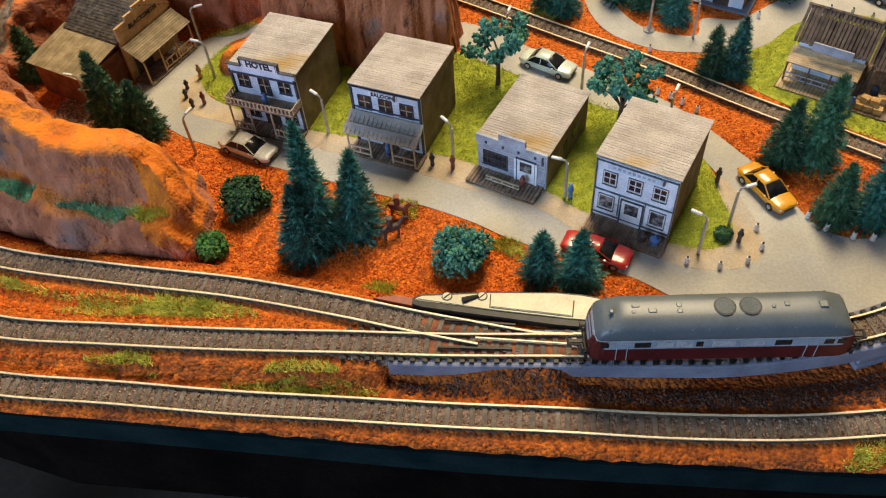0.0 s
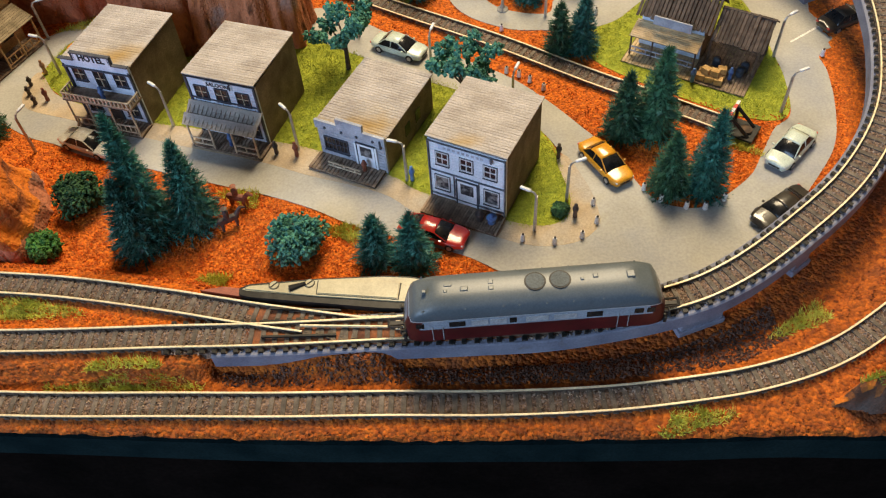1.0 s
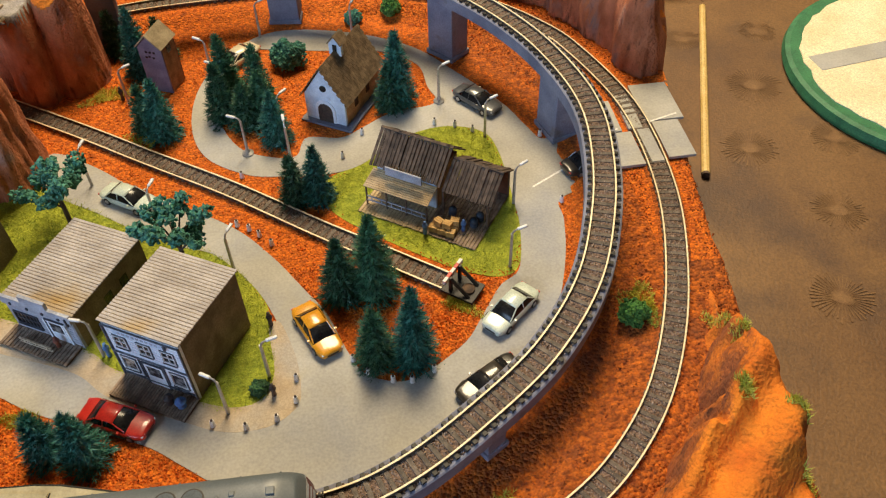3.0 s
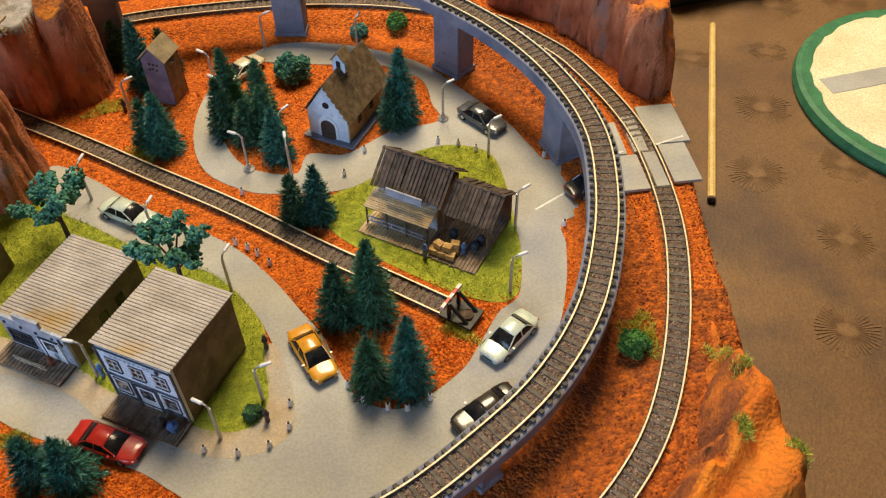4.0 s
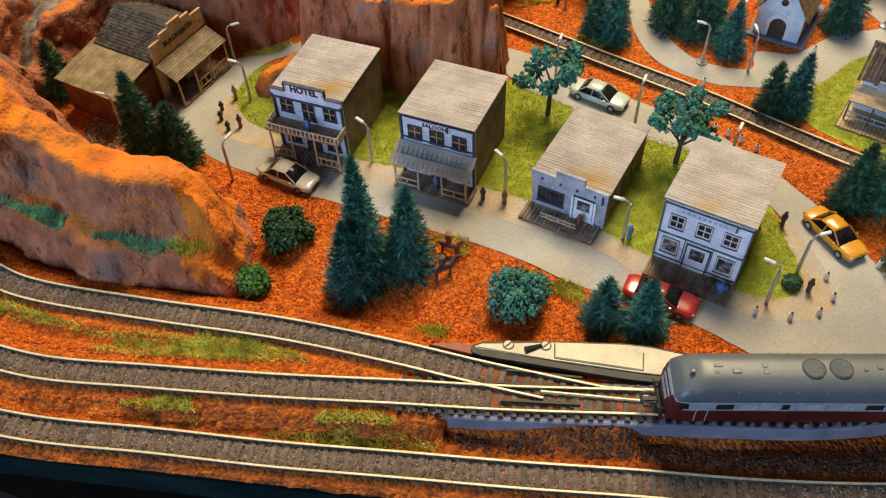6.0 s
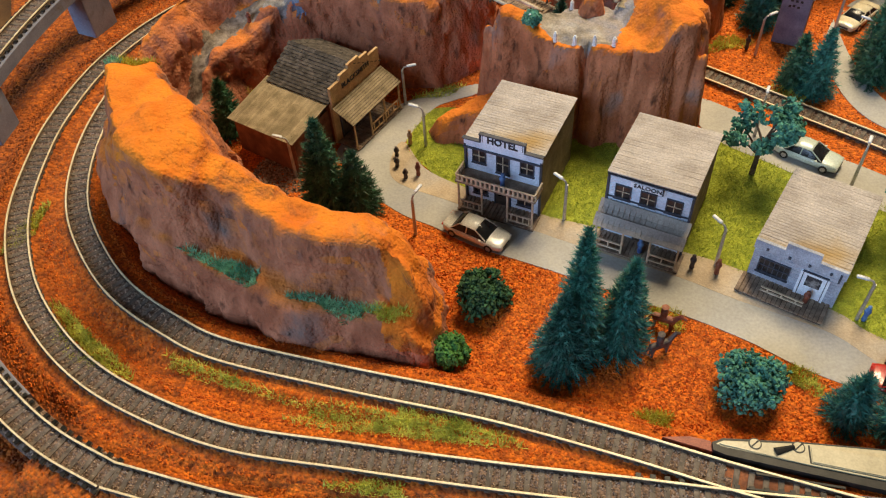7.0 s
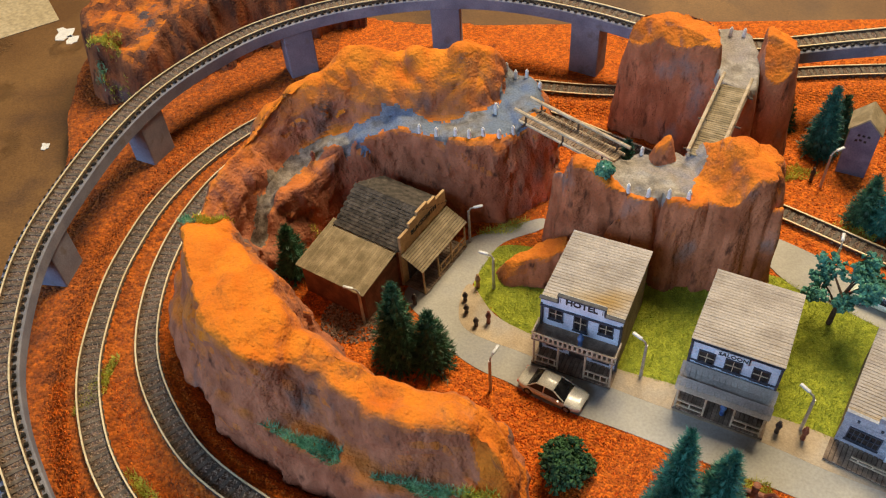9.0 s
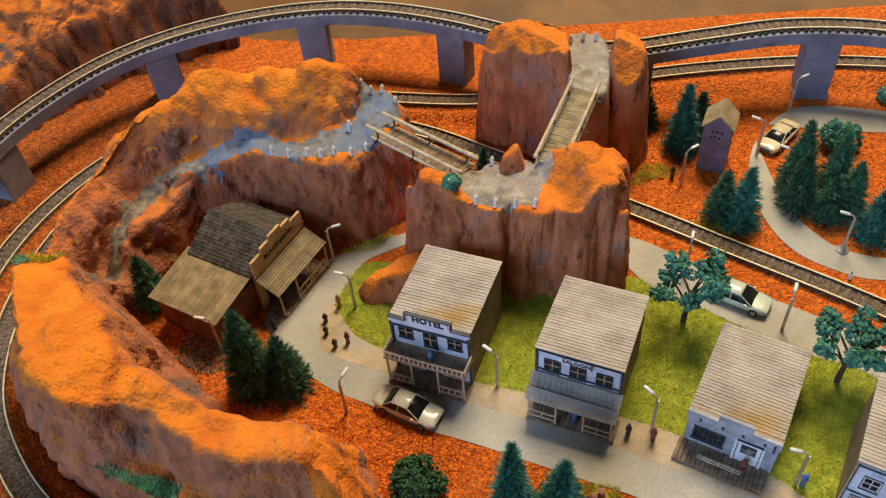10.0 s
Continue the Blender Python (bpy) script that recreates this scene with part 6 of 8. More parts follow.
def depot():
    h = thing("depot_building", 18.5, 32.9, 0, -34.5, "dark-roofed western depot with porch and open shed", "house")
    bm = bmesh.new()
    box(bm, 1.3, 1.35, 0.03, 6.5, 4.3, 0.08, bevel=0.02)
    part("platform", bm, TIMBER, h)
    for i in range(36):
        bm = bmesh.new()
        x = -1.9 + (i + 0.5) * 6.5 / 36
        box(bm, x, 1.35 + RND.uniform(-0.03, 0.03), 0.095, 0.155, 4.35, 0.05, bevel=0.01)
        part("platform_plank", bm, PORCH_TAN if x < 1.7 else PLANK, h)
    for name, cx, cy, sx, sy, m in (("front_wall", 0, 1.05, 3.3, 0.12, WALL_BLUE), ("back_wall", 0, 3.35, 3.3, 0.12, WALL_RUST), ("side_wall", -1.6, 2.2, 0.12, 2.18, WALL_TAN), ("side_wall", 1.6, 2.2, 0.12, 2.18, WALL_TAN)):
        bm = bmesh.new()
        box(bm, cx, cy, 1.05, sx, sy, 1.9)
        part(name, bm, m, h)
    for x in (-1.6, 1.6):
        bm = bmesh.new()
        bm.faces.new([bm.verts.new(v) for v in ((x, 1.0, 2.0), (x, 3.4, 2.0), (x, 2.2, 3.05))])
        bmesh.ops.solidify(bm, geom=bm.faces, thickness=0.1)
        part("gable", bm, WALL_RUST, h)
    roof = thing("roof", 0, 0)
    roof.parent = h
    for x0, x1, ye, yr, ze, zr in ((-1.95, 2.05, 0.7, 2.2, 1.95, 3.25), (2.05, 4.75, 0.75, 2.2, 1.62, 2.65)):
        n = round((x1 - x0) / 0.2)
        for i in range(n):
            for s in (-1, 1):
                bm = bmesh.new()
                ym = (ye + yr) / 2 if s < 0 else yr + (yr - ye) / 2
                box(bm, x0 + (i + 0.5) * (x1 - x0) / n, ym, (ze + zr) / 2 + RND.uniform(0, 0.10), RND.uniform(0.14, 0.185), math.hypot(yr - ye, zr - ze) * 1.03 + RND.uniform(-0.06, 0.06), 0.07, Matrix.Rotation(math.atan2(zr - ze, yr - ye) * -s, 3, "X"), bevel=0.012)
                part("roof_plank", bm, ROOF_DARK, roof)
        bm = bmesh.new()
        box(bm, (x0 + x1) / 2, yr, zr + 0.05, x1 - x0, 0.16, 0.07)
        part("ridge_cap", bm, ROOF_DARK, roof)
    bm = bmesh.new()
    box(bm, 0.1, 0.5, 2.12, 2.0, 0.08, 0.5)
    part("sign_board", bm, WALL_GREY, h, "blank weathered sign board")
    boards_roof(h, -1.85, 1.75, -0.2, 0.95, 1.3, 1.62, PORCH_TAN, pitch=0.11, name="porch_board", thick=0.05)
    for x in (-1.75, -0.6, 0.5, 1.65):
        bm = bmesh.new()
        rod(bm, (x, -0.1, 0.1), (x, -0.1, 1.3), 0.05, 0.05, 6)
        part("porch_post", bm, TIMBER, h)
    rail_run(h, (-1.75, -0.1), (1.65, -0.1), 0.35, 0.62, WALL_GREY, 6)
    window(h, -0.8, 1.05, 0.7, 0.7, 0.98, surround=TRIM)
    window(h, 0.75, 1.05, 0.7, 0.7, 0.98, surround=TRIM)
    for x, y in ((4.5, 0.85), (4.5, 3.5), (2.1, 0.85), (3.3, 3.5)):
        bm = bmesh.new()
        rod(bm, (x, y, 0.1), (x, y, 1.75), 0.07, 0.06, 6)
        part("shed_post", bm, TIMBER, h)
    bm = bmesh.new()
    box(bm, 3.2, 3.45, 0.95, 2.6, 0.08, 1.7)
    part("shed_back_wall", bm, WALL_RUST, h)
    # crates and barrels on the platform
    rnd = random.Random(5)
    a = radians(-34.5)
    def put(lx, ly):
        return 18.5 + lx * math.cos(a) - ly * math.sin(a), 32.9 + lx * math.sin(a) + ly * math.cos(a)
    for lx, ly, z in [(2.2 + 0.46 * i, -0.45 + 0.44 * j, 0.12) for i in range(3) for j in range(2)] + [(2.4 + 0.46 * i, -0.25, 0.42) for i in range(2)] + [(3.1, 0.1, 0.42)]:
        x, y = put(lx, ly)
        c = thing("wooden_crate", x, y, z, -34.5 + rnd.uniform(-18, 18), "small yellow wooden crate stacked on the depot platform", "crate", "crates on the platform")
        bm = bmesh.new()
        box(bm, 0, 0, 0.15, 0.42, 0.36, 0.3, bevel=0.015)
        part("body", bm, CRATE, c)
        for k in (-0.12, 0.0, 0.12):
            bm = bmesh.new()
            box(bm, 0, k, 0.31, 0.43, 0.1, 0.03)
            part("slat", bm, CRATE, c)
    for lx, ly in ((3.9, 0.6), (4.0, 1.1), (2.6, 0.9)):
        x, y = put(lx, ly)
        b = thing("barrel", x, y, 0.12, 0, "dark blue barrel on the depot platform", "barrel", "barrels on the platform")
        bm = bmesh.new()
        lathe(bm, [(0.16, 0), (0.2, 0.14), (0.21, 0.25), (0.2, 0.36), (0.16, 0.5)], 12)
        part("body", bm, BARREL, b, smooth=True)
        for z in (0.1, 0.4):
            bm = bmesh.new()
            lathe(bm, [(0.195, z - 0.03), (0.215, z), (0.195, z + 0.03)], 12)
            part("hoop", bm, TRIM, b)


def church():
    h = thing("church_building", 15.35, 40.75, 0, -31.5, "small white chapel with brown shingle roof and bell gable", "church")
    w, d, wall, ridge = 2.5, 4.3, 1.65, 3.7
    bm = bmesh.new()
    box(bm, 0.1, d / 2 - 0.1, 0.06, w + 0.7, d + 0.5, 0.14, bevel=0.03)
    part("plinth", bm, CONCRETE, h)
    for name, cx, cy, sx, sy, m in (("back_wall", 0, d - 0.07, w, 0.14, WALL_TAN), ("side_wall", -w / 2 + 0.07, d / 2, 0.14, d - 0.28, WALL_TAN), ("side_wall", w / 2 - 0.07, d / 2, 0.14, d - 0.28, WALL_TAN)):
        bm = bmesh.new()
        box(bm, cx, cy, wall / 2 + 0.1, sx, sy, wall)
        part(name, bm, m, h)
    bm = bmesh.new()
    slab(bm, [(-w / 2, 0.1), (w / 2, 0.1), (w / 2, wall + 0.1), (0, ridge - 0.05), (-w / 2, wall + 0.1)], 0, 0.14)
    part("front_wall", bm, WALL_BLUE, h, "pale blue-white plastered gable front")
    arch = lambda r, z, y0, y1, mat, name: (lambda bm: (slab(bm, [(-r, 0.14), (r, 0.14)] + [(r * math.cos(k * math.pi / 10), z + r * math.sin(k * math.pi / 10)) for k in range(11)], y0, y1), part(name, bm, mat, h)))(bmesh.new())
    arch(0.62, 0.95, -0.05, 0.0, WALL_WHITE, "door_arch")
    arch(0.45, 0.9, -0.08, -0.05, DARK_DOOR, "door_leaf")
    bm = bmesh.new()
    rod(bm, (0, -0.05, 2.35), (0, 0.05, 2.35), 0.2, 0.2, 14)
    part("round_window", bm, PANE, h)
    for y in (1.3, 2.7):
        bm = bmesh.new()
        box(bm, w / 2 + 0.01, y, 1.0, 0.05, 0.38, 0.6)
        part("side_window", bm, DARK_DOOR, h)
    roof = thing("roof", 0, 0)
    roof.parent = h
    for s in (1, -1):
        sl = thing("slope", 0, 0)
        sl.parent = roof
        sl.location, sl.rotation_euler = (0, d / 2 * U, 0), (0, 0, radians(-90 if s > 0 else 90))
        shingles(sl, -d / 2 - 0.2, d / 2 + 0.2, -w / 2 - 0.25, 0.0, wall - 0.08, ridge + 0.04, ROOF_BROWN, 0.24, 0.19)
        bm = bmesh.new()
        bm.faces.new([bm.verts.new(v) for v in ((-d / 2 - 0.1, -w / 2 - 0.2, wall - 0.12), (d / 2 + 0.1, -w / 2 - 0.2, wall - 0.12), (d / 2 + 0.1, 0, ridge - 0.03), (-d / 2 - 0.1, 0, ridge - 0.03))])
        part("underlay", bm, TIMBER, sl)
    bm = bmesh.new()
    slab(bm, [(-0.38, ridge - 0.3), (0.38, ridge - 0.3), (0.38, ridge + 0.35), (0, ridge + 0.85), (-0.38, ridge + 0.35)], 1.75, 2.0)
    part("bell_gable", bm, WALL_BLUE, h)
    bm = bmesh.new()
    box(bm, 0, 1.73, ridge + 0.18, 0.24, 0.06, 0.36)
    part("bell_opening", bm, PANE, h)
    for s in (-1, 1):
        bm = bmesh.new()
        box(bm, s * 0.22, 2.1, ridge + 0.65, 0.62, 0.9, 0.06, Matrix.Rotation(s * 0.92, 3, "Y"))
        part("bell_roof", bm, ROOF_BROWN, h)


def tower():
    h = thing("wooden_tower", 6.1, 46.1, 0, -24, "narrow mauve wooden tower with a gable roof", "tower")
    bm = bmesh.new()
    slab(bm, [(-0.75, 0), (0.75, 0), (0.75, 3.0), (0, 3.75), (-0.75, 3.0)], -0.75, -0.65)
    part("front_wall", bm, WALL_MAUVE, h)
    bm = bmesh.new()
    slab(bm, [(-0.75, 0), (0.75, 0), (0.75, 3.0), (0, 3.75), (-0.75, 3.0)], 0.65, 0.75)
    part("back_wall", bm, WALL_RUST, h)
    for s in (-1, 1):
        bm = bmesh.new()
        box(bm, s * 0.7, 0, 1.5, 0.1, 1.3, 3.0)
        part("side_wall", bm, TOWER_SIDE, h)
        bm = bmesh.new()
        box(bm, s * 0.42, 0, 3.42, 1.2, 1.75, 0.08, Matrix.Rotation(s * math.atan2(0.75, 0.75), 3, "Y"))
        part("roof_panel", bm, ROOF_TAN, h)
    for x, z in ((-0.25, 2.7), (0, 2.7), (0.25, 2.7), (-0.3, 2.35), (-0.1, 2.4), (0.15, 2.35)):
        bm = bmesh.new()
        box(bm, x, -0.76, z, 0.14, 0.03, 0.12)
        part("loophole", bm, PANE, h)
    bm = bmesh.new()
    box(bm, 0.76, 0, 2.6, 0.03, 0.4, 0.4)
    part("hatch", bm, PANE, h)


hotel()
saloon()
office()
merchant()
smithy()
depot()
church()
tower()

# ---- locomotive ----
def locomotive(x, y, z, rz, pitch):
    lo = thing("diesel_locomotive", x, y, z, rz, "red and grey model diesel locomotive on the curved track", "locomotive")
    lo.rotation_euler, lo.scale = (0, radians(-pitch), radians(rz)), (0.965, 0.96, 0.92)
    L, W = 4.95, 0.93

    def half(u, zz):
        """Half the body's width at a place along it and a height."""
        end = max(0.0, abs(u) - (L - 0.8)) / 0.8
        return W * math.sqrt(max(0.0, 1 - 0.45 * end**2.4))

    def reach(zz):
        """How far the nose goes at a height: it rakes back above the waist."""
        return L - 0.42 * max(0.0, (zz - 1.2)) ** 1.3 - 0.05 * max(0, 0.8 - zz)

    us = [-1, -0.985, -0.96, -0.93, -0.89, -0.84, -0.78] + [-0.7 + 0.1 * k for k in range(15)] + [0.78, 0.84, 0.89, 0.93, 0.96, 0.985, 1]

    def band(name, z0, z1, mat, grow=0.0, steps=4, label="", ends=False):
        verts, faces = [], []
        cols = steps + 1
        for s in (-1, 1):
            off = len(verts)
            for u in us:
                for k in range(cols):
                    zz = z0 + (z1 - z0) * k / steps
                    r = reach(zz)
                    w = half(u * r, zz) * (1 if abs(u) < 0.999 else 0.82) + grow
                    if abs(u) > 0.999:
                        w -= 0.1
                    verts.append((u * r, s * w, zz))
            for i in range(len(us) - 1):
                for k in range(steps if not ends or i < 4 or i > len(us) - 6 else 0):
                    f = (off + i * cols + k, off + (i + 1) * cols + k, off + (i + 1) * cols + k + 1, off + i * cols + k + 1)
                    faces.append(f if s < 0 else tuple(reversed(f)))
        n = len(us) * cols
        for i, flip in ((0, True), (len(us) - 1, False)):
            for k in range(steps):
                f = (i * cols + k, n + i * cols + k, n + i * cols + k + 1, i * cols + k + 1)
                faces.append(tuple(reversed(f)) if flip else f)
        return grid_part(name, verts, faces, mat, lo, label)

    band("lower_body", 0.42, 1.22, LOCO_RED, 0.0, 4, "dark red lower body")
    band("window_band", 1.22, 1.78, LOCO_GREY, -0.004, 3, "light grey window band")
    band("nose_band", 1.22, 1.79, LOCO_RED, 0.008, 3, "dark red nose above the waist", True)
    band("gutter", 1.78, 1.84, LOCO_TRIM, 0.015, 1, "silver gutter line")
    verts, faces = [], []
    arc = 17
    for u in us:
        for k in range(arc):
            a = math.pi * k / (arc - 1)
            rise = 0.82 * (1 - 0.35 * max(0, abs(u) - 0.86) / 0.14)
            zz = 1.82 + rise * math.sin(a) ** 0.8
            r = reach(zz)
            w = half(u * reach(1.8), 1.8) * (1 if abs(u) < 0.999 else 0.75)
            verts.append((u * r, -w * math.copysign(abs(math.cos(a)) ** 0.75, math.cos(a)), zz))
    for i in range(len(us) - 1):
        for k in range(arc - 1):
            faces.append((i * arc + k, (i + 1) * arc + k, (i + 1) * arc + k + 1, i * arc + k + 1))
    faces += [tuple(range(arc)), tuple(reversed(range((len(us) - 1) * arc, len(us) * arc)))]
    grid_part("roof", verts, faces, LOCO_ROOF, lo, "domed slate grey roof")
    bm = bmesh.new()
    box(bm, 0, 0, 0.62, 9.4, 1.5, 0.35)
    part("underframe", bm, LOCO_BLACK, lo)
    for s in (-1, 1):
        bm = bmesh.new()
        box(bm, s * 2.9, 0, 0.38, 2.7, 1.35, 0.32, bevel=0.05)
        for k in (-0.9, 0, 0.9):
            box(bm, s * 2.9 + k, -0.7, 0.34, 0.5, 0.12, 0.3)
            box(bm, s * 2.9 + k, 0.7, 0.34, 0.5, 0.12, 0.3)
        bg = part("bogie", bm, LOCO_BLACK, lo)
        for k in (-0.85, 0.85):
            for e in (-0.5, 0.5):
                bm = bmesh.new()
                rod(bm, (s * 2.9 + k, e - 0.07, 0.3), (s * 2.9 + k, e + 0.07, 0.3), 0.3, 0.3, 18)
                part("wheel", bm, LOCO_BLACK, bg)
        for e in (-0.55, 0.55):
            bm = bmesh.new()
            rod(bm, (s * 4.85, e, 0.72), (s * 5.12, e, 0.72), 0.06, 0.06, 8)
            rod(bm, (s * 5.12, e, 0.72), (s * 5.16, e, 0.72), 0.15, 0.15, 12)
            part("buffer", bm, LOCO_BLACK, lo)
        bm = bmesh.new()
        box(bm, s * 5.25, 0, 0.42, 0.8, 0.16, 0.1)
        for e in (-0.2, 0.2):
            rod(bm, (s * 5.1, e, 0.45), (s * 5.65, e * 0.9, 0.5), 0.05, 0.05, 6)
        rod(bm, (s * 5.65, -0.2, 0.5), (s * 5.65, 0.2, 0.5), 0.05, 0.05, 6)
        part("coupler", bm, LOCO_BLACK, lo, "black hook coupler")
        bm = bmesh.new()
        box(bm, s * 5.0, 0, 0.38, 0.12, 1.5, 0.35, bevel=0.03)
        part("plough", bm, LOCO_BLACK, lo)
        for e in (-0.33, 0.33):
            bm = bmesh.new()
            box(bm, s * 4.68, e, 1.62, 0.06, 0.48, 0.38, Matrix.Rotation(s * -0.36, 3, "Y"))
            part("windscreen", bm, GLASS_DARK, lo)
        for e in (-0.5, 0.5):
            bm = bmesh.new()
            rod(bm, (s * 4.78, e, 1.0), (s * 4.92, e, 1.0), 0.1, 0.1, 10)
            part("headlamp", bm, LAMP_HEAD, lo)
    for s in (-1, 1):
        for u, w, h, m in ((-4.35, 0.3, 0.3, GLASS_DARK), (4.3, 0.3, 0.3, GLASS_DARK), (3.85, 0.34, 0.3, GLASS_DARK), (-2.95, 0.6, 0.32, GLASS_DARK), (2.2, 0.6, 0.32, GLASS_DARK), (-0.85, 0.26, 0.32, GLASS_DARK), (-2.1, 0.62, 0.34, LOCO_TRIM), (-1.4, 0.62, 0.34, LOCO_TRIM), (0.05, 0.85, 0.34, LOCO_TRIM), (1.1, 0.85, 0.34, LOCO_TRIM)):
            w0 = half(u, 1.5)
            bm = bmesh.new()
            box(bm, u, s * (w0 + 0.0), 1.5, w, 0.03, h)
            part("window" if m is GLASS_DARK else "grille", bm, m, lo)
        for u in (-3.9, -3.5, 3.1, 3.5):
            bm = bmesh.new()
            rod(bm, (u, s * (half(u, 1.0) + 0.02), 0.5), (u, s * (half(u, 1.0) + 0.02), 1.4), 0.018, 0.018, 5)
            part("handrail", bm, LOCO_TRIM, lo)
    for u in (0.05, 0.98):
        bm = bmesh.new()
        rod(bm, (u, 0, 2.55), (u, 0, 2.668), 0.37, 0.35, 28)
        fan = part("fan_cover", bm, LOCO_FAN, lo)
        bm = bmesh.new()
        lathe(bm, [(0.41, 2.55), (0.41, 2.648), (0.39, 2.652)], 28, (u, 0, 0))
        part("fan_ring", bm, LOCO_BLACK, fan)
    for u, v, w, d in ((-3.2, 0.1, 0.3, 0.12), (-3.3, -0.15, 0.14, 0.14), (-2.6, -0.1, 0.3, 0.22), (-1.6, 0.12, 0.2, 0.2), (-1.6, -0.14, 0.2, 0.2), (1.8, -0.05, 0.14, 0.14), (2.3, 0.05, 0.2, 0.2), (3.6, 0.0, 0.3, 0.3), (2.0, -0.4, 0.14, 0.08), (2.8, -0.4, 0.14, 0.08), (-4.1, -0.1, 0.16, 0.16)):
        bm = bmesh.new()
        box(bm, u, v, 2.63 - 0.25 * abs(v), w, d, 0.12, bevel=0.03)
        part("roof_vent", bm, LOCO_ROOF, lo)
    for u in (-4.2, -2.6, -1.2, -0.6, 0.4, 1.4, 2.5, 3.9):
        for s in (-1, 1):
            bm = bmesh.new()
            box(bm, u, s * 0.76, 2.24, 0.06, 0.06, 0.22, Matrix.Rotation(s * -0.6, 3, "X"))
            part("roof_hook", bm, LOCO_ROOF, lo)


# ---- cars ----
def car(x, y, rz, paint, label, sporty=False, z=0.025):
    c = thing("model_car", x, y, z, rz, label, "car", "model cars on the road")
    L, W, H = 1.56, 0.62, 0.52
    roof_z = 0.86 if not sporty else 0.76

    def loft(name, rows, mat):
        verts, faces = [], []
        k = len(rows[0][1])
        for u, prof in rows:
            verts += [(u, a, b) for a, b in prof]
        for i in range(len(rows) - 1):
            for j in range(k - 1):
                faces.append((i * k + j, i * k + j + 1, (i + 1) * k + j + 1, (i + 1) * k + j))
        faces += [tuple(reversed(range(k))), tuple(range((len(rows) - 1) * k, len(rows) * k))]
        ob = grid_part(name, verts, faces, mat, c)
        return ob

    def belt(u):
        f = abs(u) / L
        w = W * (1 - 0.22 * max(0, f - 0.72) ** 1.5 / 0.15)
        h = H - 0.10 * max(0, u / L - 0.35) - 0.05 * max(0, -u / L - 0.6) * 2
        return w, h

    rows = []
    for u in [-1, -0.97, -0.9, -0.75, -0.5, -0.2, 0.1, 0.35, 0.6, 0.8, 0.92, 0.98, 1]:
        w, h = belt(u * L)
        e = 0.8 if abs(u) > 0.99 else (0.93 if abs(u) > 0.95 else 1.0)
        lift = 0.06 if abs(u) > 0.99 else 0.0
        rows.append((u * L, [(-w * 0.86 * e, 0.13 + lift), (-w * e, 0.22 + lift), (-w * 1.02 * e, 0.36), (-w * 0.95 * e, h * 0.93), (-w * 0.7 * e, h * e), (0, h * e + 0.03), (w * 0.7 * e, h * e), (w * 0.95 * e, h * 0.93), (w * 1.02 * e, 0.36), (w * e, 0.22 + lift), (w * 0.86 * e, 0.13 + lift)]))
    loft("body", rows, paint)
    glass = []
    cab = ((-0.66, 0.0), (-0.42, 0.86), (-0.24, 1.0), (0.08, 1.0), (0.28, 0.72), (0.52, 0.0))
    for u, f in cab:
        w, h = belt(u * L)
        top = h + (roof_z - h) * f
        glass.append((u * L, [(-w * 0.9, h * 0.9), (-w * (0.92 - 0.2 * f), h * 0.95 + (top - h) * 0.75), (-w * (0.75 - 0.14 * f), top), (0, top + 0.02), (w * (0.75 - 0.14 * f), top), (w * (0.92 - 0.2 * f), h * 0.95 + (top - h) * 0.75), (w * 0.9, h * 0.9)]))
    loft("glasshouse", glass, GLASS_DARK)
    rf = []
    for u, f in ((-0.38, 0.92), (-0.24, 1.0), (0.08, 1.0), (0.14, 0.94)):
        w, h = belt(u * L)
        top = h + (roof_z - h) * f + 0.02
        rf.append((u * L, [(-w * 0.70, top - 0.05), (-w * 0.62, top), (0, top + 0.025), (w * 0.62, top), (w * 0.70, top - 0.05)]))
    loft("roof", rf, paint)
    for s in (-1, 1):
        for u0, u1 in ((0.5, 0.13), (-0.64, -0.39), (-0.15, -0.14)):
            w0, h0 = belt(u0 * L)
            bm = bmesh.new()
            rod(bm, (u0 * L, s * w0 * 0.86, h0), (u1 * L, s * w0 * 0.7, roof_z), 0.03, 0.03, 5)
            part("pillar", bm, paint, c)
        for u in (-0.6, 0.62):
            bm = bmesh.new()
            rod(bm, (u * L, s * 0.48, 0.2), (u * L, s * 0.645, 0.2), 0.21, 0.21, 16)
            ty = part("tyre", bm, TYRE, c)
            bm = bmesh.new()
            rod(bm, (u * L, s * 0.64, 0.2), (u * L, s * 0.66, 0.2), 0.12, 0.12, 12)
            part("rim", bm, RIM, ty)
        bm = bmesh.new()
        box(bm, 0.96 * L, s * 0.4, 0.38, 0.1, 0.2, 0.09, bevel=0.02)
        part("headlight", bm, LAMP_HEAD, c)
        bm = bmesh.new()
        box(bm, -0.975 * L, s * 0.4, 0.4, 0.08, 0.2, 0.09, bevel=0.02)
        part("tail_light", bm, RED_PAINT, c)
        bm = bmesh.new()
        box(bm, 0.36 * L, s * 0.66, 0.55, 0.09, 0.1, 0.06)
        part("mirror", bm, paint, c)
    bm = bmesh.new()
    box(bm, 0.99 * L, 0, 0.27, 0.05, 0.55, 0.1)
    part("grille", bm, TYRE, c)


def paint(name, a, b, metal=0.0):
    return material(name, a, b, size=0.6, rough=0.28, bump=0.03, grain=0.05, metal=metal, coat=0.5)


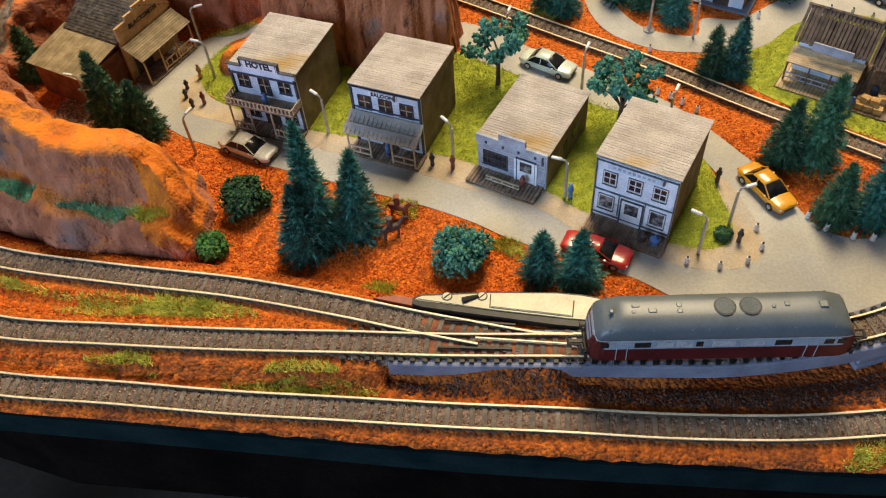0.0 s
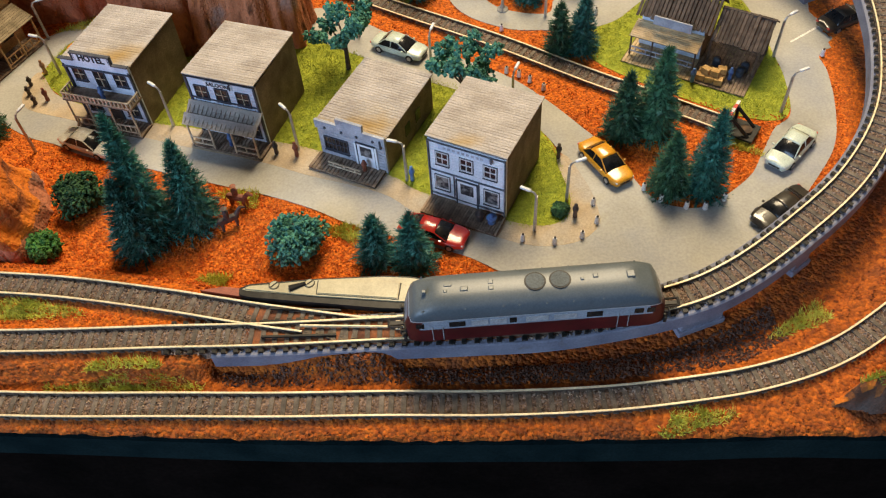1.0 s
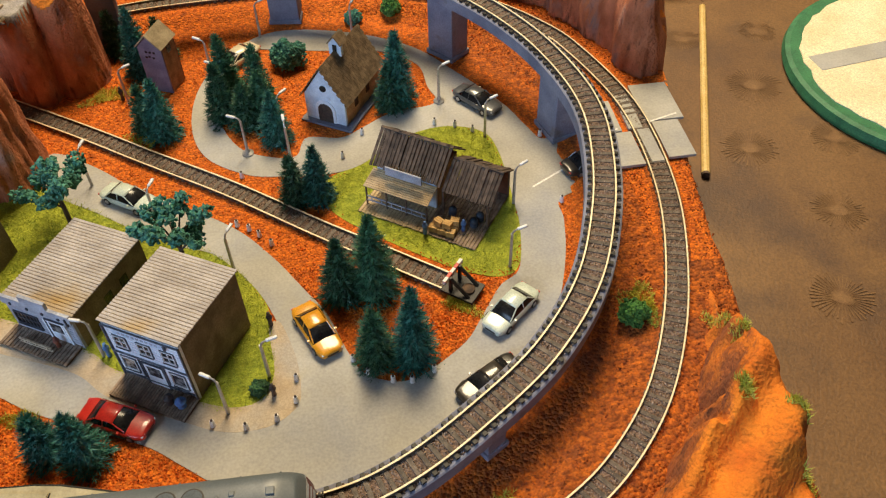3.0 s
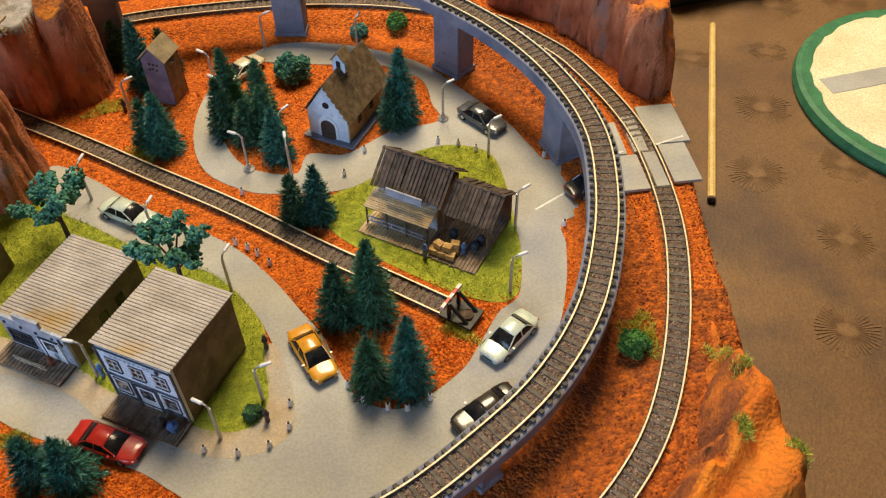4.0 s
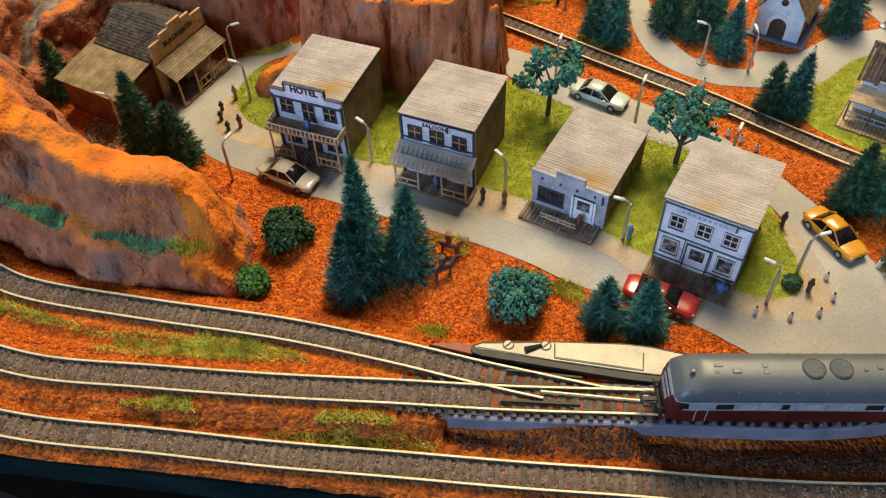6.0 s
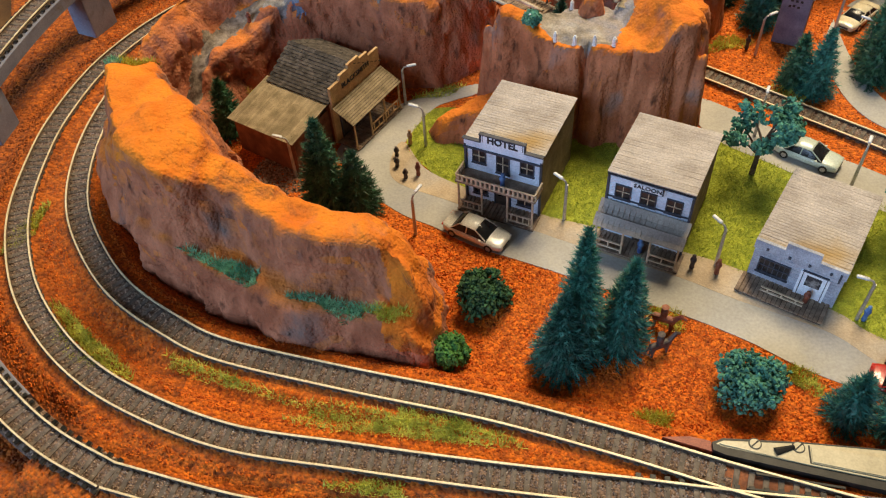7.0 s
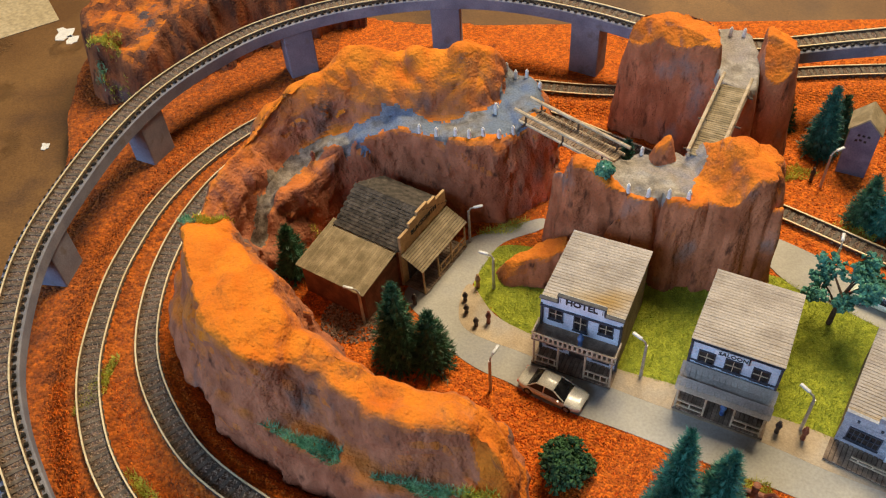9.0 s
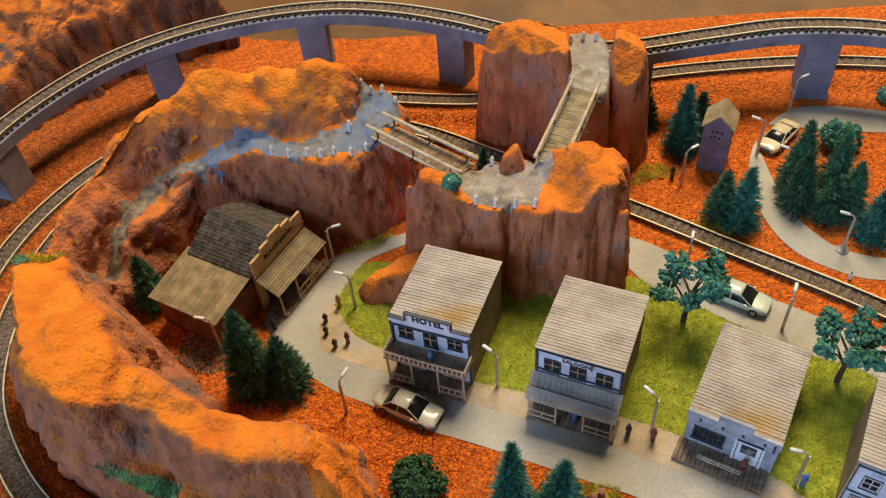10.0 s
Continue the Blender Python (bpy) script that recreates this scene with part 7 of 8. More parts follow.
# ---- street furniture ----
def street_lamp(x, y, rz, label, base=False, z=0.0, tall=2.35, lean=0.0):
    s = thing("street_lamp", x, y, z, rz, label, "street lamp", "street lamps")
    s.rotation_euler = (radians(lean), 0, radians(rz))
    bm = bmesh.new()
    rod(bm, (0, 0, 0), (0, 0, tall - 0.1), 0.085, 0.065, 8)
    part("pole", bm, LAMP_METAL, s)
    bm = bmesh.new()
    rod(bm, (0, 0, tall - 0.12), (0.1, 0, tall + 0.06), 0.05, 0.045, 8)
    rod(bm, (0.1, 0, tall + 0.06), (0.3, 0, tall + 0.12), 0.045, 0.04, 8)
    part("arm", bm, LAMP_METAL, s)
    bm = bmesh.new()
    box(bm, 0.5, 0, tall + 0.15, 0.5, 0.16, 0.11, Matrix.Rotation(-0.12, 3, "Y"), bevel=0.045)
    part("lamp_head", bm, LAMP_HEAD, s, "white lamp head", smooth=True)
    if base:
        bm = bmesh.new()
        lathe(bm, [(0.32, 0.03), (0.32, 0.1), (0.14, 0.2), (0.1, 0.4)], 14)
        part("foot", bm, LAMP_METAL, s)


def bollard(x, y, z=0.02, high=0.42, label="small white kerb post with a dark cap"):
    p = thing("kerb_post", x, y, z, RND.uniform(0, 90), label, "post", "kerb posts")
    bm = bmesh.new()
    lathe(bm, [(0.13, 0), (0.105, high * 0.3), (0.1, high * 0.75), (0.09, high * 0.88)], 8)
    part("shaft", bm, POST_WHITE, p)
    bm = bmesh.new()
    lathe(bm, [(0.05, high * 0.88), (0.062, high * 0.95), (0.05, high * 1.04), (0.02, high * 1.08)], 8)
    part("cap", bm, PEG_DARK if z < 1 else POST_WHITE, p)


def figurine(x, y, z, mat, label, tall=1.05, rz=0.0, wide=1.0):
    """A painted peg figure, one plain mesh."""
    bm = bmesh.new()
    lathe(bm, [(0.12 * wide, 0), (0.15 * wide, tall * 0.1), (0.12 * wide, tall * 0.4), (0.2 * wide, tall * 0.62), (0.17 * wide, tall * 0.74), (0.07, tall * 0.8), (0.11, tall * 0.88), (0.1, tall * 0.97), (0.03, tall)], 9)
    bm.transform(Matrix.Diagonal((0.75, 0.75, 0.85, 1)))
    ob = part("figurine", bm, mat, None, "", True)
    ob.location, ob.rotation_euler = (x * U, y * U, z * U), (0, 0, radians(rz))
    return tagged(ob, label, "figurine", "figurines in the town")


def rider(x, y, rz, mat, label):
    """A plain mounted toy figure, one mesh."""
    bm = bmesh.new()
    box(bm, 0, 0, 0.75, 1.25, 0.34, 0.42, bevel=0.12)
    for u, v in ((-0.45, -0.1), (-0.45, 0.1), (0.42, -0.1), (0.5, 0.12)):
        rod(bm, (u, v, 0), (u * 0.9, v, 0.65), 0.06, 0.1, 6)
    rod(bm, (0.5, 0, 0.85), (0.85, 0, 1.3), 0.16, 0.1, 7)
    rod(bm, (0.8, 0, 1.28), (1.1, 0, 1.12), 0.11, 0.07, 7)
    rod(bm, (-0.6, 0, 0.85), (-0.85, 0, 0.4), 0.07, 0.03, 6)
    lathe(bm, [(0.16, 0.9), (0.2, 1.3), (0.16, 1.45), (0.07, 1.5), (0.12, 1.6), (0.2, 1.68), (0.06, 1.72)], 9, (-0.05, 0, 0))
    bm.transform(Matrix.Scale(0.78, 4))
    ob = part("mounted_figurine", bm, mat)
    ob.location, ob.rotation_euler = (x * U, y * U, ground_at(x, y) * U), (0, 0, radians(rz))
    return tagged(ob, label, "figurine", "figurines in the town")


# ---- plants ----
def fir_mesh(high, radius, seed):
    """Bristly boughs set in whorls round the trunk, each a spray of stiff needles."""
    rnd = random.Random(seed)
    verts, faces = [], []

    def needle(p, d, long, w):
        side = d.cross(Vector((rnd.gauss(0, 1), rnd.gauss(0, 1), rnd.gauss(0, 1)))).normalized() * w
        n = len(verts)
        verts.extend((tuple(p - side), tuple(p + side), tuple(p + d * long)))
        faces.append((n, n + 1, n + 2))

    whorls = max(10, round(high / 0.2))
    for i in range(whorls + 1):
        f = (i / whorls) ** 1.05
        z = high * (0.05 + 0.93 * f)
        r = radius * (1 - f) ** 0.86 * rnd.uniform(0.86, 1.1) + 0.10
        boughs = max(6, round(6 + 11 * r))
        turn = rnd.uniform(0, 6.283)
        for k in range(boughs):
            a = turn + 6.283 * (k + rnd.uniform(-0.3, 0.3)) / boughs
            rise = radians(-14 + 62 * f**1.6 + rnd.uniform(-9, 9))
            d = Vector((math.cos(a) * math.cos(rise), math.sin(a) * math.cos(rise), math.sin(rise)))
            long = r * rnd.uniform(0.82, 1.12)
            foot = Vector((0, 0, z + rnd.uniform(-0.08, 0.08)))
            count = round(9 + 20 * long)
            for q in range(count):
                g = 0.3 + 0.7 * (q + rnd.random()) / count
                p = foot + d * long * g
                sp = Vector((rnd.gauss(0, 1), rnd.gauss(0, 1), rnd.gauss(0, 1))).normalized()
                nd = (d * rnd.uniform(0.8, 1.3) + sp * 0.75 + Vector((0, 0, 0.22))).normalized()
                needle(p, nd, rnd.uniform(0.20, 0.36), rnd.uniform(0.018, 0.030))
    for k in range(16):
        needle(Vector((0, 0, high * 0.93)), Vector((rnd.gauss(0, 0.25), rnd.gauss(0, 0.25), 1)).normalized(), rnd.uniform(0.2, 0.36), 0.028)
    # the dense core of the brush
    rings, sides = 14, 12
    off = len(verts)
    for i in range(rings + 1):
        f = i / rings
        for k in range(sides):
            a = 2 * math.pi * k / sides
            r = (radius * (1 - f) ** 0.86 * 0.62 + 0.03) * (1 + 0.16 * math.sin(3 * k + 5 * i + seed))
            verts.append((math.cos(a) * r, math.sin(a) * r, high * (0.04 + 0.92 * f)))
    for i in range(rings):
        for k in range(sides):
            faces.append((off + i * sides + k, off + i * sides + (k + 1) % sides, off + (i + 1) * sides + (k + 1) % sides, off + (i + 1) * sides + k))
    return verts, faces


def fir(x, y, high, radius, seed=1, blue=False, z=None, label=""):
    t = thing("fir_tree", x, y, (ground_at(x, y) if z is None else z) - 0.05, RND.uniform(0, 360), label or ("blue-green" if blue else "dark green") + " bottle-brush model fir tree", "tree", "model fir trees")
    t.rotation_euler[0] = radians(RND.uniform(-3, 3))
    bm = bmesh.new()
    rod(bm, (0, 0, 0), (0, 0, high * 0.9), 0.11, 0.03, 7)
    part("trunk", bm, BARK, t)
    v, f = fir_mesh(high, radius * 1.04, seed)
    grid_part("crown", v, f, NEEDLES_BLUE if blue else NEEDLES, t, smooth=False)
    return t


def clumps(verts, faces, centre, r, count, size, rnd, flat=1.0):
    """Small ragged foam lumps over a ball."""
    base = [Vector(v) for v in ((1, 0, 0), (-1, 0, 0), (0, 1, 0), (0, -1, 0), (0, 0, 1), (0, 0, -1))]
    tri = ((0, 2, 4), (2, 1, 4), (1, 3, 4), (3, 0, 4), (2, 0, 5), (1, 2, 5), (3, 1, 5), (0, 3, 5))
    for _ in range(count):
        d = Vector((rnd.gauss(0, 1), rnd.gauss(0, 1), rnd.gauss(0, 1))).normalized()
        p = Vector(centre) + Vector((d.x, d.y, d.z * flat)) * r * rnd.uniform(0.55, 1.08)
        s = size * rnd.uniform(0.6, 1.5)
        turn = Euler((rnd.uniform(0, 6), rnd.uniform(0, 6), rnd.uniform(0, 6))).to_matrix()
        n = len(verts)
        verts += [tuple(p + turn @ (b * s * rnd.uniform(0.6, 1.3))) for b in base]
        faces += [tuple(n + i for i in t) for t in tri]


def bush(x, y, r, mat, label, seed=1, flat=0.85, z=None):
    rnd = random.Random(seed)
    g = ground_at(x, y) if z is None else z
    b = thing("bush", x, y, g, 0, label, "bush", "foam bushes")
    verts, faces = [], []
    lumps = 16 if r > 0.7 else 9
    for k in range(lumps):
        a, e = k * 2.4, rnd.uniform(0.0, 1.0)
        c = (math.cos(a) * r * 0.62 * math.sqrt(1 - e * e * 0.8), math.sin(a) * r * 0.62 * math.sqrt(1 - e * e * 0.8), r * flat * (0.35 + 0.75 * e))
        clumps(verts, faces, c, r * 0.36, int(70 * min(1.4, r)), 0.085, rnd)
    clumps(verts, faces, (0, 0, r * flat * 0.55), r * 0.6, 160, 0.16, rnd, flat)
    grid_part("foliage", verts, faces, mat, b, smooth=False)
    bm = bmesh.new()
    for k in range(4):
        a = k * 1.6
        rod(bm, (0, 0, -0.05), (math.cos(a) * r * 0.4, math.sin(a) * r * 0.4, r * 0.7), 0.06, 0.03, 5)
    part("stem", bm, BARK, b)


def leafy_tree(x, y, high, r, mat, label, seed=1):
    rnd = random.Random(seed)
    t = thing("leafy_tree", x, y, 0.02, 0, label, "tree", "leafy model trees")
    bm = bmesh.new()
    rod(bm, (0, 0, 0), (0.05, 0, high * 0.5), 0.14, 0.09, 7)
    tips = []
    for k in range(9):
        a = k * 2.4 + rnd.uniform(-0.3, 0.3)
        h0 = high * rnd.uniform(0.28, 0.52)
        tip = Vector((math.cos(a) * r * rnd.uniform(0.45, 1.0), math.sin(a) * r * rnd.uniform(0.45, 1.0), high * rnd.uniform(0.5, 0.95)))
        mid = Vector((tip.x * 0.4, tip.y * 0.4, (h0 + tip.z) / 2))
        rod(bm, (0.03, 0, h0), mid, 0.07, 0.05, 5)
        rod(bm, mid, tip, 0.05, 0.02, 5)
        tips += [tip, mid * 0.35 + tip * 0.65]
    part("trunk", bm, BARK, t)
    verts, faces = [], []
    for tip in tips:
        clumps(verts, faces, tip, r * 0.25, 46, 0.115, rnd, 0.7)
    clumps(verts, faces, (0, 0, high * 0.88), r * 0.3, 50, 0.115, rnd)
    grid_part("crown", verts, faces, mat, t, smooth=False)


# ---- railway details ----
def buffer_stop(x, y, rz):
    b = thing("buffer_stop", x, y, 0.25, rz, "black buffer stop with red and white beam at track end", "buffer stop")
    bm = bmesh.new()
    box(bm, 0.55, 0, 0.0, 1.7, 1.3, 0.12, bevel=0.03)
    part("base", bm, BLACK_PLASTIC, b)
    for s in (-0.42, 0.42):
        bm = bmesh.new()
        box(bm, 0.15, s, 0.45, 0.14, 0.14, 0.95)
        rod(bm, (0.15, s, 0.85), (1.1, s, 0.05), 0.09, 0.09, 6)
        part("frame", bm, BLACK_PLASTIC, b)
    bm = bmesh.new()
    lathe(bm, [(0.3, 0.06), (0.3, 0.16), (0.16, 0.2)], 14, (0.85, 0, 0))
    part("drum", bm, RAIL_FOOT, b)
    for i in range(5):
        bm = bmesh.new()
        box(bm, 0.02, -0.64 + i * 0.32, 0.85, 0.16, 0.32, 0.24, bevel=0.01)
        part("beam_panel", bm, RED_PAINT if i in (1, 3) else WHITE_PAINT, b)
    return b


def point_machine():
    """The long ivory casing beside the turnout."""
    c = thing("turnout_casing", 0, 0, 0, 0, "long ivory plastic turnout motor casing with screw and lever", "turnout motor")
    outline = [(-2.3, 19.5), (-2.3, 19.2), (-1.9, 19.02), (0.8, 18.42), (3.4, 17.85), (6.0, 17.45), (8.9, 17.2), (9.25, 17.35), (9.25, 17.6), (8.2, 18.12), (6.3, 18.76), (4.6, 19.25), (3.6, 19.42), (0.9, 19.6), (-1.9, 19.66)]
    bm = bmesh.new()
    prism(bm, outline, 0.95, 1.66)
    part("base", bm, BLACK_PLASTIC, c, "black casing base")
    top = [(-2.18, 19.44), (-2.0, 19.34), (0.8, 18.72), (4.0, 18.08), (6.0, 17.76), (8.9, 17.46), (9.05, 17.55), (8.15, 18.02), (6.27, 18.66), (4.55, 19.15), (3.58, 19.32), (0.9, 19.5), (-1.9, 19.56)]
    bm = bmesh.new()
    prism(bm, top, 1.6, 1.72)
    bmesh.ops.bevel(bm, geom=[e for e in bm.edges if all(v.co.z > 1.7 for v in e.verts)], offset=0.05, segments=2, affect="EDGES")
    part("cover", bm, CASING, c, "ivory cover")
    lid = [(0.86, 18.78), (4.05, 18.14), (4.2, 18.92), (0.93, 19.44)]
    bm = bmesh.new()
    mid = Vector((2.5, 18.82))
    prism(bm, [tuple(mid + (Vector(p) - mid) * 1.03) for p in lid], 1.7, 1.728)
    part("lid_gap", bm, BLACK_PLASTIC, c)
    bm = bmesh.new()
    prism(bm, lid, 1.7, 1.79)
    bmesh.ops.bevel(bm, geom=[e for e in bm.edges if all(v.co.z > 1.78 for v in e.verts)], offset=0.03, segments=2, affect="EDGES")
    part("lid", bm, CASING, c)
    for x, y in ((-0.88, 19.44), (0.55, 19.36)):
        bm = bmesh.new()
        rod(bm, (x, y, 1.7), (x, y, 1.75), 0.19, 0.18, 18)
        scr = part("screw", bm, CASING, c)
        bm = bmesh.new()
        rod(bm, (x, y, 1.7), (x, y, 1.728), 0.225, 0.225, 18)
        part("recess", bm, BLACK_PLASTIC, scr)
        bm = bmesh.new()
        box(bm, x, y, 1.755, 0.34, 0.05, 0.02, Matrix.Rotation(0.7, 3, "Z"))
        part("slot", bm, BLACK_PLASTIC, scr)
    bm = bmesh.new()
    rod(bm, (0.4, 19.36, 1.74), (-0.25, 19.16, 1.74), 0.08, 0.15, 8)
    part("lever", bm, BLACK_PLASTIC, c, "black hand lever")
    bm = bmesh.new()
    prism(bm, [(-3.95, 19.72), (-2.3, 19.22), (-2.3, 19.62), (-3.0, 19.78)], 1.2, 1.5)
    part("end_tongue", bm, RED_PLASTIC, c, "red-brown end piece")


def turnout():
    """Blades, frog, check rails and the red tie strips between the rails of the turnout."""
    t = thing("turnout", 0, 0, 0, 0, "turnout with pale blades and red-brown tie strips", "turnout", kind="structure")
    path = HIGH_LINE
    def level(x):
        return float(path[int(np.argmin(abs(path[:, 0] - x) + (path[:, 1] > 25) * 99)), 2])
    def bar(name, a, b, mat, w=0.055, h=0.1, drop=0.05):
        a, b = Vector((*a, level(a[0]) - drop)), Vector((*b, level(b[0]) - drop))
        bm = bmesh.new()
        box(bm, *((a + b) / 2), (b - a).length, w, h, Matrix.Rotation(math.atan2((b - a).y, (b - a).x), 3, "Z"))
        part(name, bm, mat, t)
    bar("blade", (4.0, 17.33), (8.75, 16.83), RAIL, 0.07)
    bar("blade", (4.0, 16.85), (8.5, 16.42), RAIL, 0.05)
    bar("closure_rail", (0.2, 17.42), (3.95, 16.92), RAIL)
    bar("stock_rail", (2.65, 17.52), (4.1, 17.36), RAIL)
    bar("check_rail", (-1.0, 18.4), (1.8, 17.98), BLACK_PLASTIC, 0.08, 0.1, 0.07)
    bar("check_rail", (-1.3, 17.1), (1.6, 16.86), BLACK_PLASTIC, 0.08, 0.1, 0.07)
    bar("wing_rail", (-1.4, 17.85), (0.9, 17.62), BLACK_PLASTIC, 0.06, 0.1, 0.07)
    for i in range(11):
        x = 4.3 + i * 0.46
        p = Vector((x, 17.08 - 0.095 * (x - 4.0), level(x) - 0.135))
        bm = bmesh.new()
        box(bm, *p, 0.3, 0.42, 0.05, Matrix.Rotation(-0.09, 3, "Z"))
        part("tie_strip", bm, RED_PLASTIC, t)
    for x in (4.02, 6.14, 8.12):
        bm = bmesh.new()
        box(bm, x, 17.09 - 0.1 * (x - 4.0), level(x) - 0.08, 0.2, 0.62, 0.07, Matrix.Rotation(-0.09, 3, "Z"), bevel=0.02)
        part("spacer", bm, PALE_TIMBER, t)


def trestle(x0, y0, z0, x1, y1, z1, label, mat, width=1.1):
    """A plank bridge with log handrails."""
    a, b = Vector((x0, y0, z0)), Vector((x1, y1, z1))
    t = thing("plank_bridge", 0, 0, 0, 0, label, "bridge", "trail bridges")
    d = b - a
    yaw = math.atan2(d.y, d.x)
    side = Vector((-math.sin(yaw), math.cos(yaw), 0))
    n = round(d.length / 0.15)
    turn = (Matrix.Rotation(yaw, 3, "Z") @ Matrix.Rotation(-math.atan2(d.z, d.xy.length), 3, "Y"))
    bm = bmesh.new()
    box(bm, 0, 0, 0, 0.125, width, 0.07, bevel=0.01)
    first = None
    for i in range(n):
        if first is None:
            ob = first = part("plank", bm, mat, t)
        else:
            ob = new("plank", first.data)
            ob.parent = t
        p = a + d * (i + 0.5) / n
        ob.location, ob.rotation_euler = p * U, (turn @ Matrix.Rotation(RND.uniform(-0.04, 0.04), 3, "Z")).to_euler()
    for s in (-1, 1):
        off = side * s * width * 0.5
        bm = bmesh.new()
        rod(bm, a + off + Vector((0, 0, 0.5)) - d * 0.05, b + off + Vector((0, 0, 0.5)) + d * 0.05, 0.1, 0.09, 7)
        part("handrail", bm, PALE_TIMBER, t)
        bm = bmesh.new()
        rod(bm, a + off - Vector((0, 0, 0.08)), b + off - Vector((0, 0, 0.08)), 0.09, 0.09, 7)
        part("stringer", bm, PALE_TIMBER, t)
        for f in (0.08, 0.5, 0.92):
            p = a + d * f + off
            bm = bmesh.new()
            rod(bm, p - Vector((0, 0, 0.25)), p + Vector((0, 0, 0.52)), 0.055, 0.055, 6)
            rod(bm, p + off * 0.5 - Vector((0, 0, 0.1)), p - Vector((0, 0, 0.05)), 0.06, 0.06, 6)
            part("bridge_post", bm, TIMBER, t)

# ---- placing the things ----
i_loco = int(np.argmin(abs(HIGH_LINE[:, 0] - 9.1) + (HIGH_LINE[:, 1] > 25) * 99))
locomotive(HIGH_LINE[i_loco, 0], HIGH_LINE[i_loco, 1] + 0.06, HIGH_LINE[i_loco, 2], -2.4, 1.2)
point_machine()
turnout()
buffer_stop(20.4, 27.6, -39)

WHITE_CAR = paint("pearl_white_car_paint", (0.62, 0.60, 0.52), (0.72, 0.70, 0.62))
RED_CAR = paint("bright_red_car_paint", (0.42, 0.018, 0.012), (0.52, 0.03, 0.02))
YELLOW_CAR = paint("golden_yellow_car_paint", (0.62, 0.27, 0.015), (0.72, 0.34, 0.025))
PALE_CAR = paint("pale_green_car_paint", (0.50, 0.58, 0.52), (0.60, 0.68, 0.60))
BLACK_CAR = paint("black_brown_car_paint", (0.022, 0.018, 0.014), (0.05, 0.042, 0.032))
GREY_CAR = paint("anthracite_car_paint", (0.06, 0.065, 0.07), (0.10, 0.105, 0.11))
CREAM_CAR = paint("cream_car_paint", (0.58, 0.50, 0.32), (0.68, 0.60, 0.42))
car(-10.9, 30.55, -29, WHITE_CAR, "pearl white model saloon car parked by the hotel")
car(5.75, 22.65, -27, RED_CAR, "bright red model sports car parked on the street", True)
car(14.05, 25.9, -66, YELLOW_CAR, "golden yellow model saloon car on the grey road")
car(22.75, 25.65, 222, PALE_CAR, "pale green-white model saloon car near the viaduct")
car(21.1, 22.05, 210, BLACK_CAR, "black model sports car parked beside the viaduct", True)
car(28.9, 34.8, 20, BLACK_CAR, "black model car standing under the viaduct")
car(4.9, 35.95, -34, PALE_CAR, "pale green model saloon car behind the houses")
car(24.0, 41.0, -53, GREY_CAR, "anthracite model car on the loop road")
car(10.25, 47.7, 226, CREAM_CAR, "cream model sports car on the loop road", True)

LAMP = "silver model street lamp with a white head"
for x, y, rz, base in ((10.2, 22.4, 150, False), (11.9, 23.95, 10, False), (23.3, 28.4, 12, False), (10.9, 38.8, 160, True), (21.85, 41.6, 20, True), (23.9, 38.1, 20, False), (13.2, 37.9, 95, False), (24.35, 32.6, 25, False), (10.3, 30.3, 60, False), (-0.45, 29.0, 130, False), (-6.9, 31.6, 140, False), (4.75, 26.2, 165, False), (-13.7, 30.6, 60, False), (-15.05, 40.0, 10, False), (-13.7, 36.7, 165, False), (2.75, 37.6, 70, False), (6.5, 34.0, 65, False), (11.6, 50.2, 20, False), (8.7, 46.5, 150, False), (12.8, 40.4, 40, False), (4.0, 44.4, 25, False), (9.5, 43.9, 150, True), (17.4, 48.9, 60, False), (-20.0, 34.4, 170, False)):
    street_lamp(x, y, rz, LAMP + (" on a round foot" if base else ""), base)

for x, y in ((15.5, 24.2), (16.1, 23.4), (17.1, 22.85), (17.9, 22.7), (18.9, 23.1), (13.05, 23.6), (13.0, 22.5), (12.2, 21.75), (10.95, 21.55), (10.4, 33.3), (11.0, 32.9), (11.5, 32.4), (12.1, 31.7), (10.6, 36.9), (17.2, 39.4), (26.9, 37.6), (21.3, 39.6), (22.4, 39.2), (23.3, 38.6), (26.8, 32.3), (16.0, 37.6), (9.6, 21.9)):
    bollard(x, y)
for x, y, top in ((-17.6, 42.95, ON_RIDGE), (-16.7, 42.65, ON_RIDGE), (-15.7, 42.4, ON_RIDGE), (-15.0, 42.25, ON_RIDGE), (-14.3, 42.25, ON_RIDGE), (-13.5, 42.4, ON_RIDGE), (-12.8, 42.9, ON_RIDGE), (-12.7, 47.3, ON_RIDGE), (-13.2, 47.4, ON_RIDGE), (-12.1, 47.3, ON_RIDGE), (-11.4, 46.6, ON_RIDGE),
                  (-8.6, 38.9, ON_MESA), (-7.4, 38.4, ON_MESA), (-6.5, 38.1, ON_MESA), (-5.6, 37.9, ON_MESA), (-4.7, 37.9, ON_MESA), (-6.5, 41.2, ON_MESA), (-7.3, 41.1, ON_MESA), (-1.7, 49.8, ON_SADDLE), (-1.0, 50.0, ON_SADDLE), (-0.3, 49.9, ON_SADDLE)):
    bollard(x, y, top(x, y, 5.1) - 0.03, 0.5, "small pale marker post along the gravel trail")

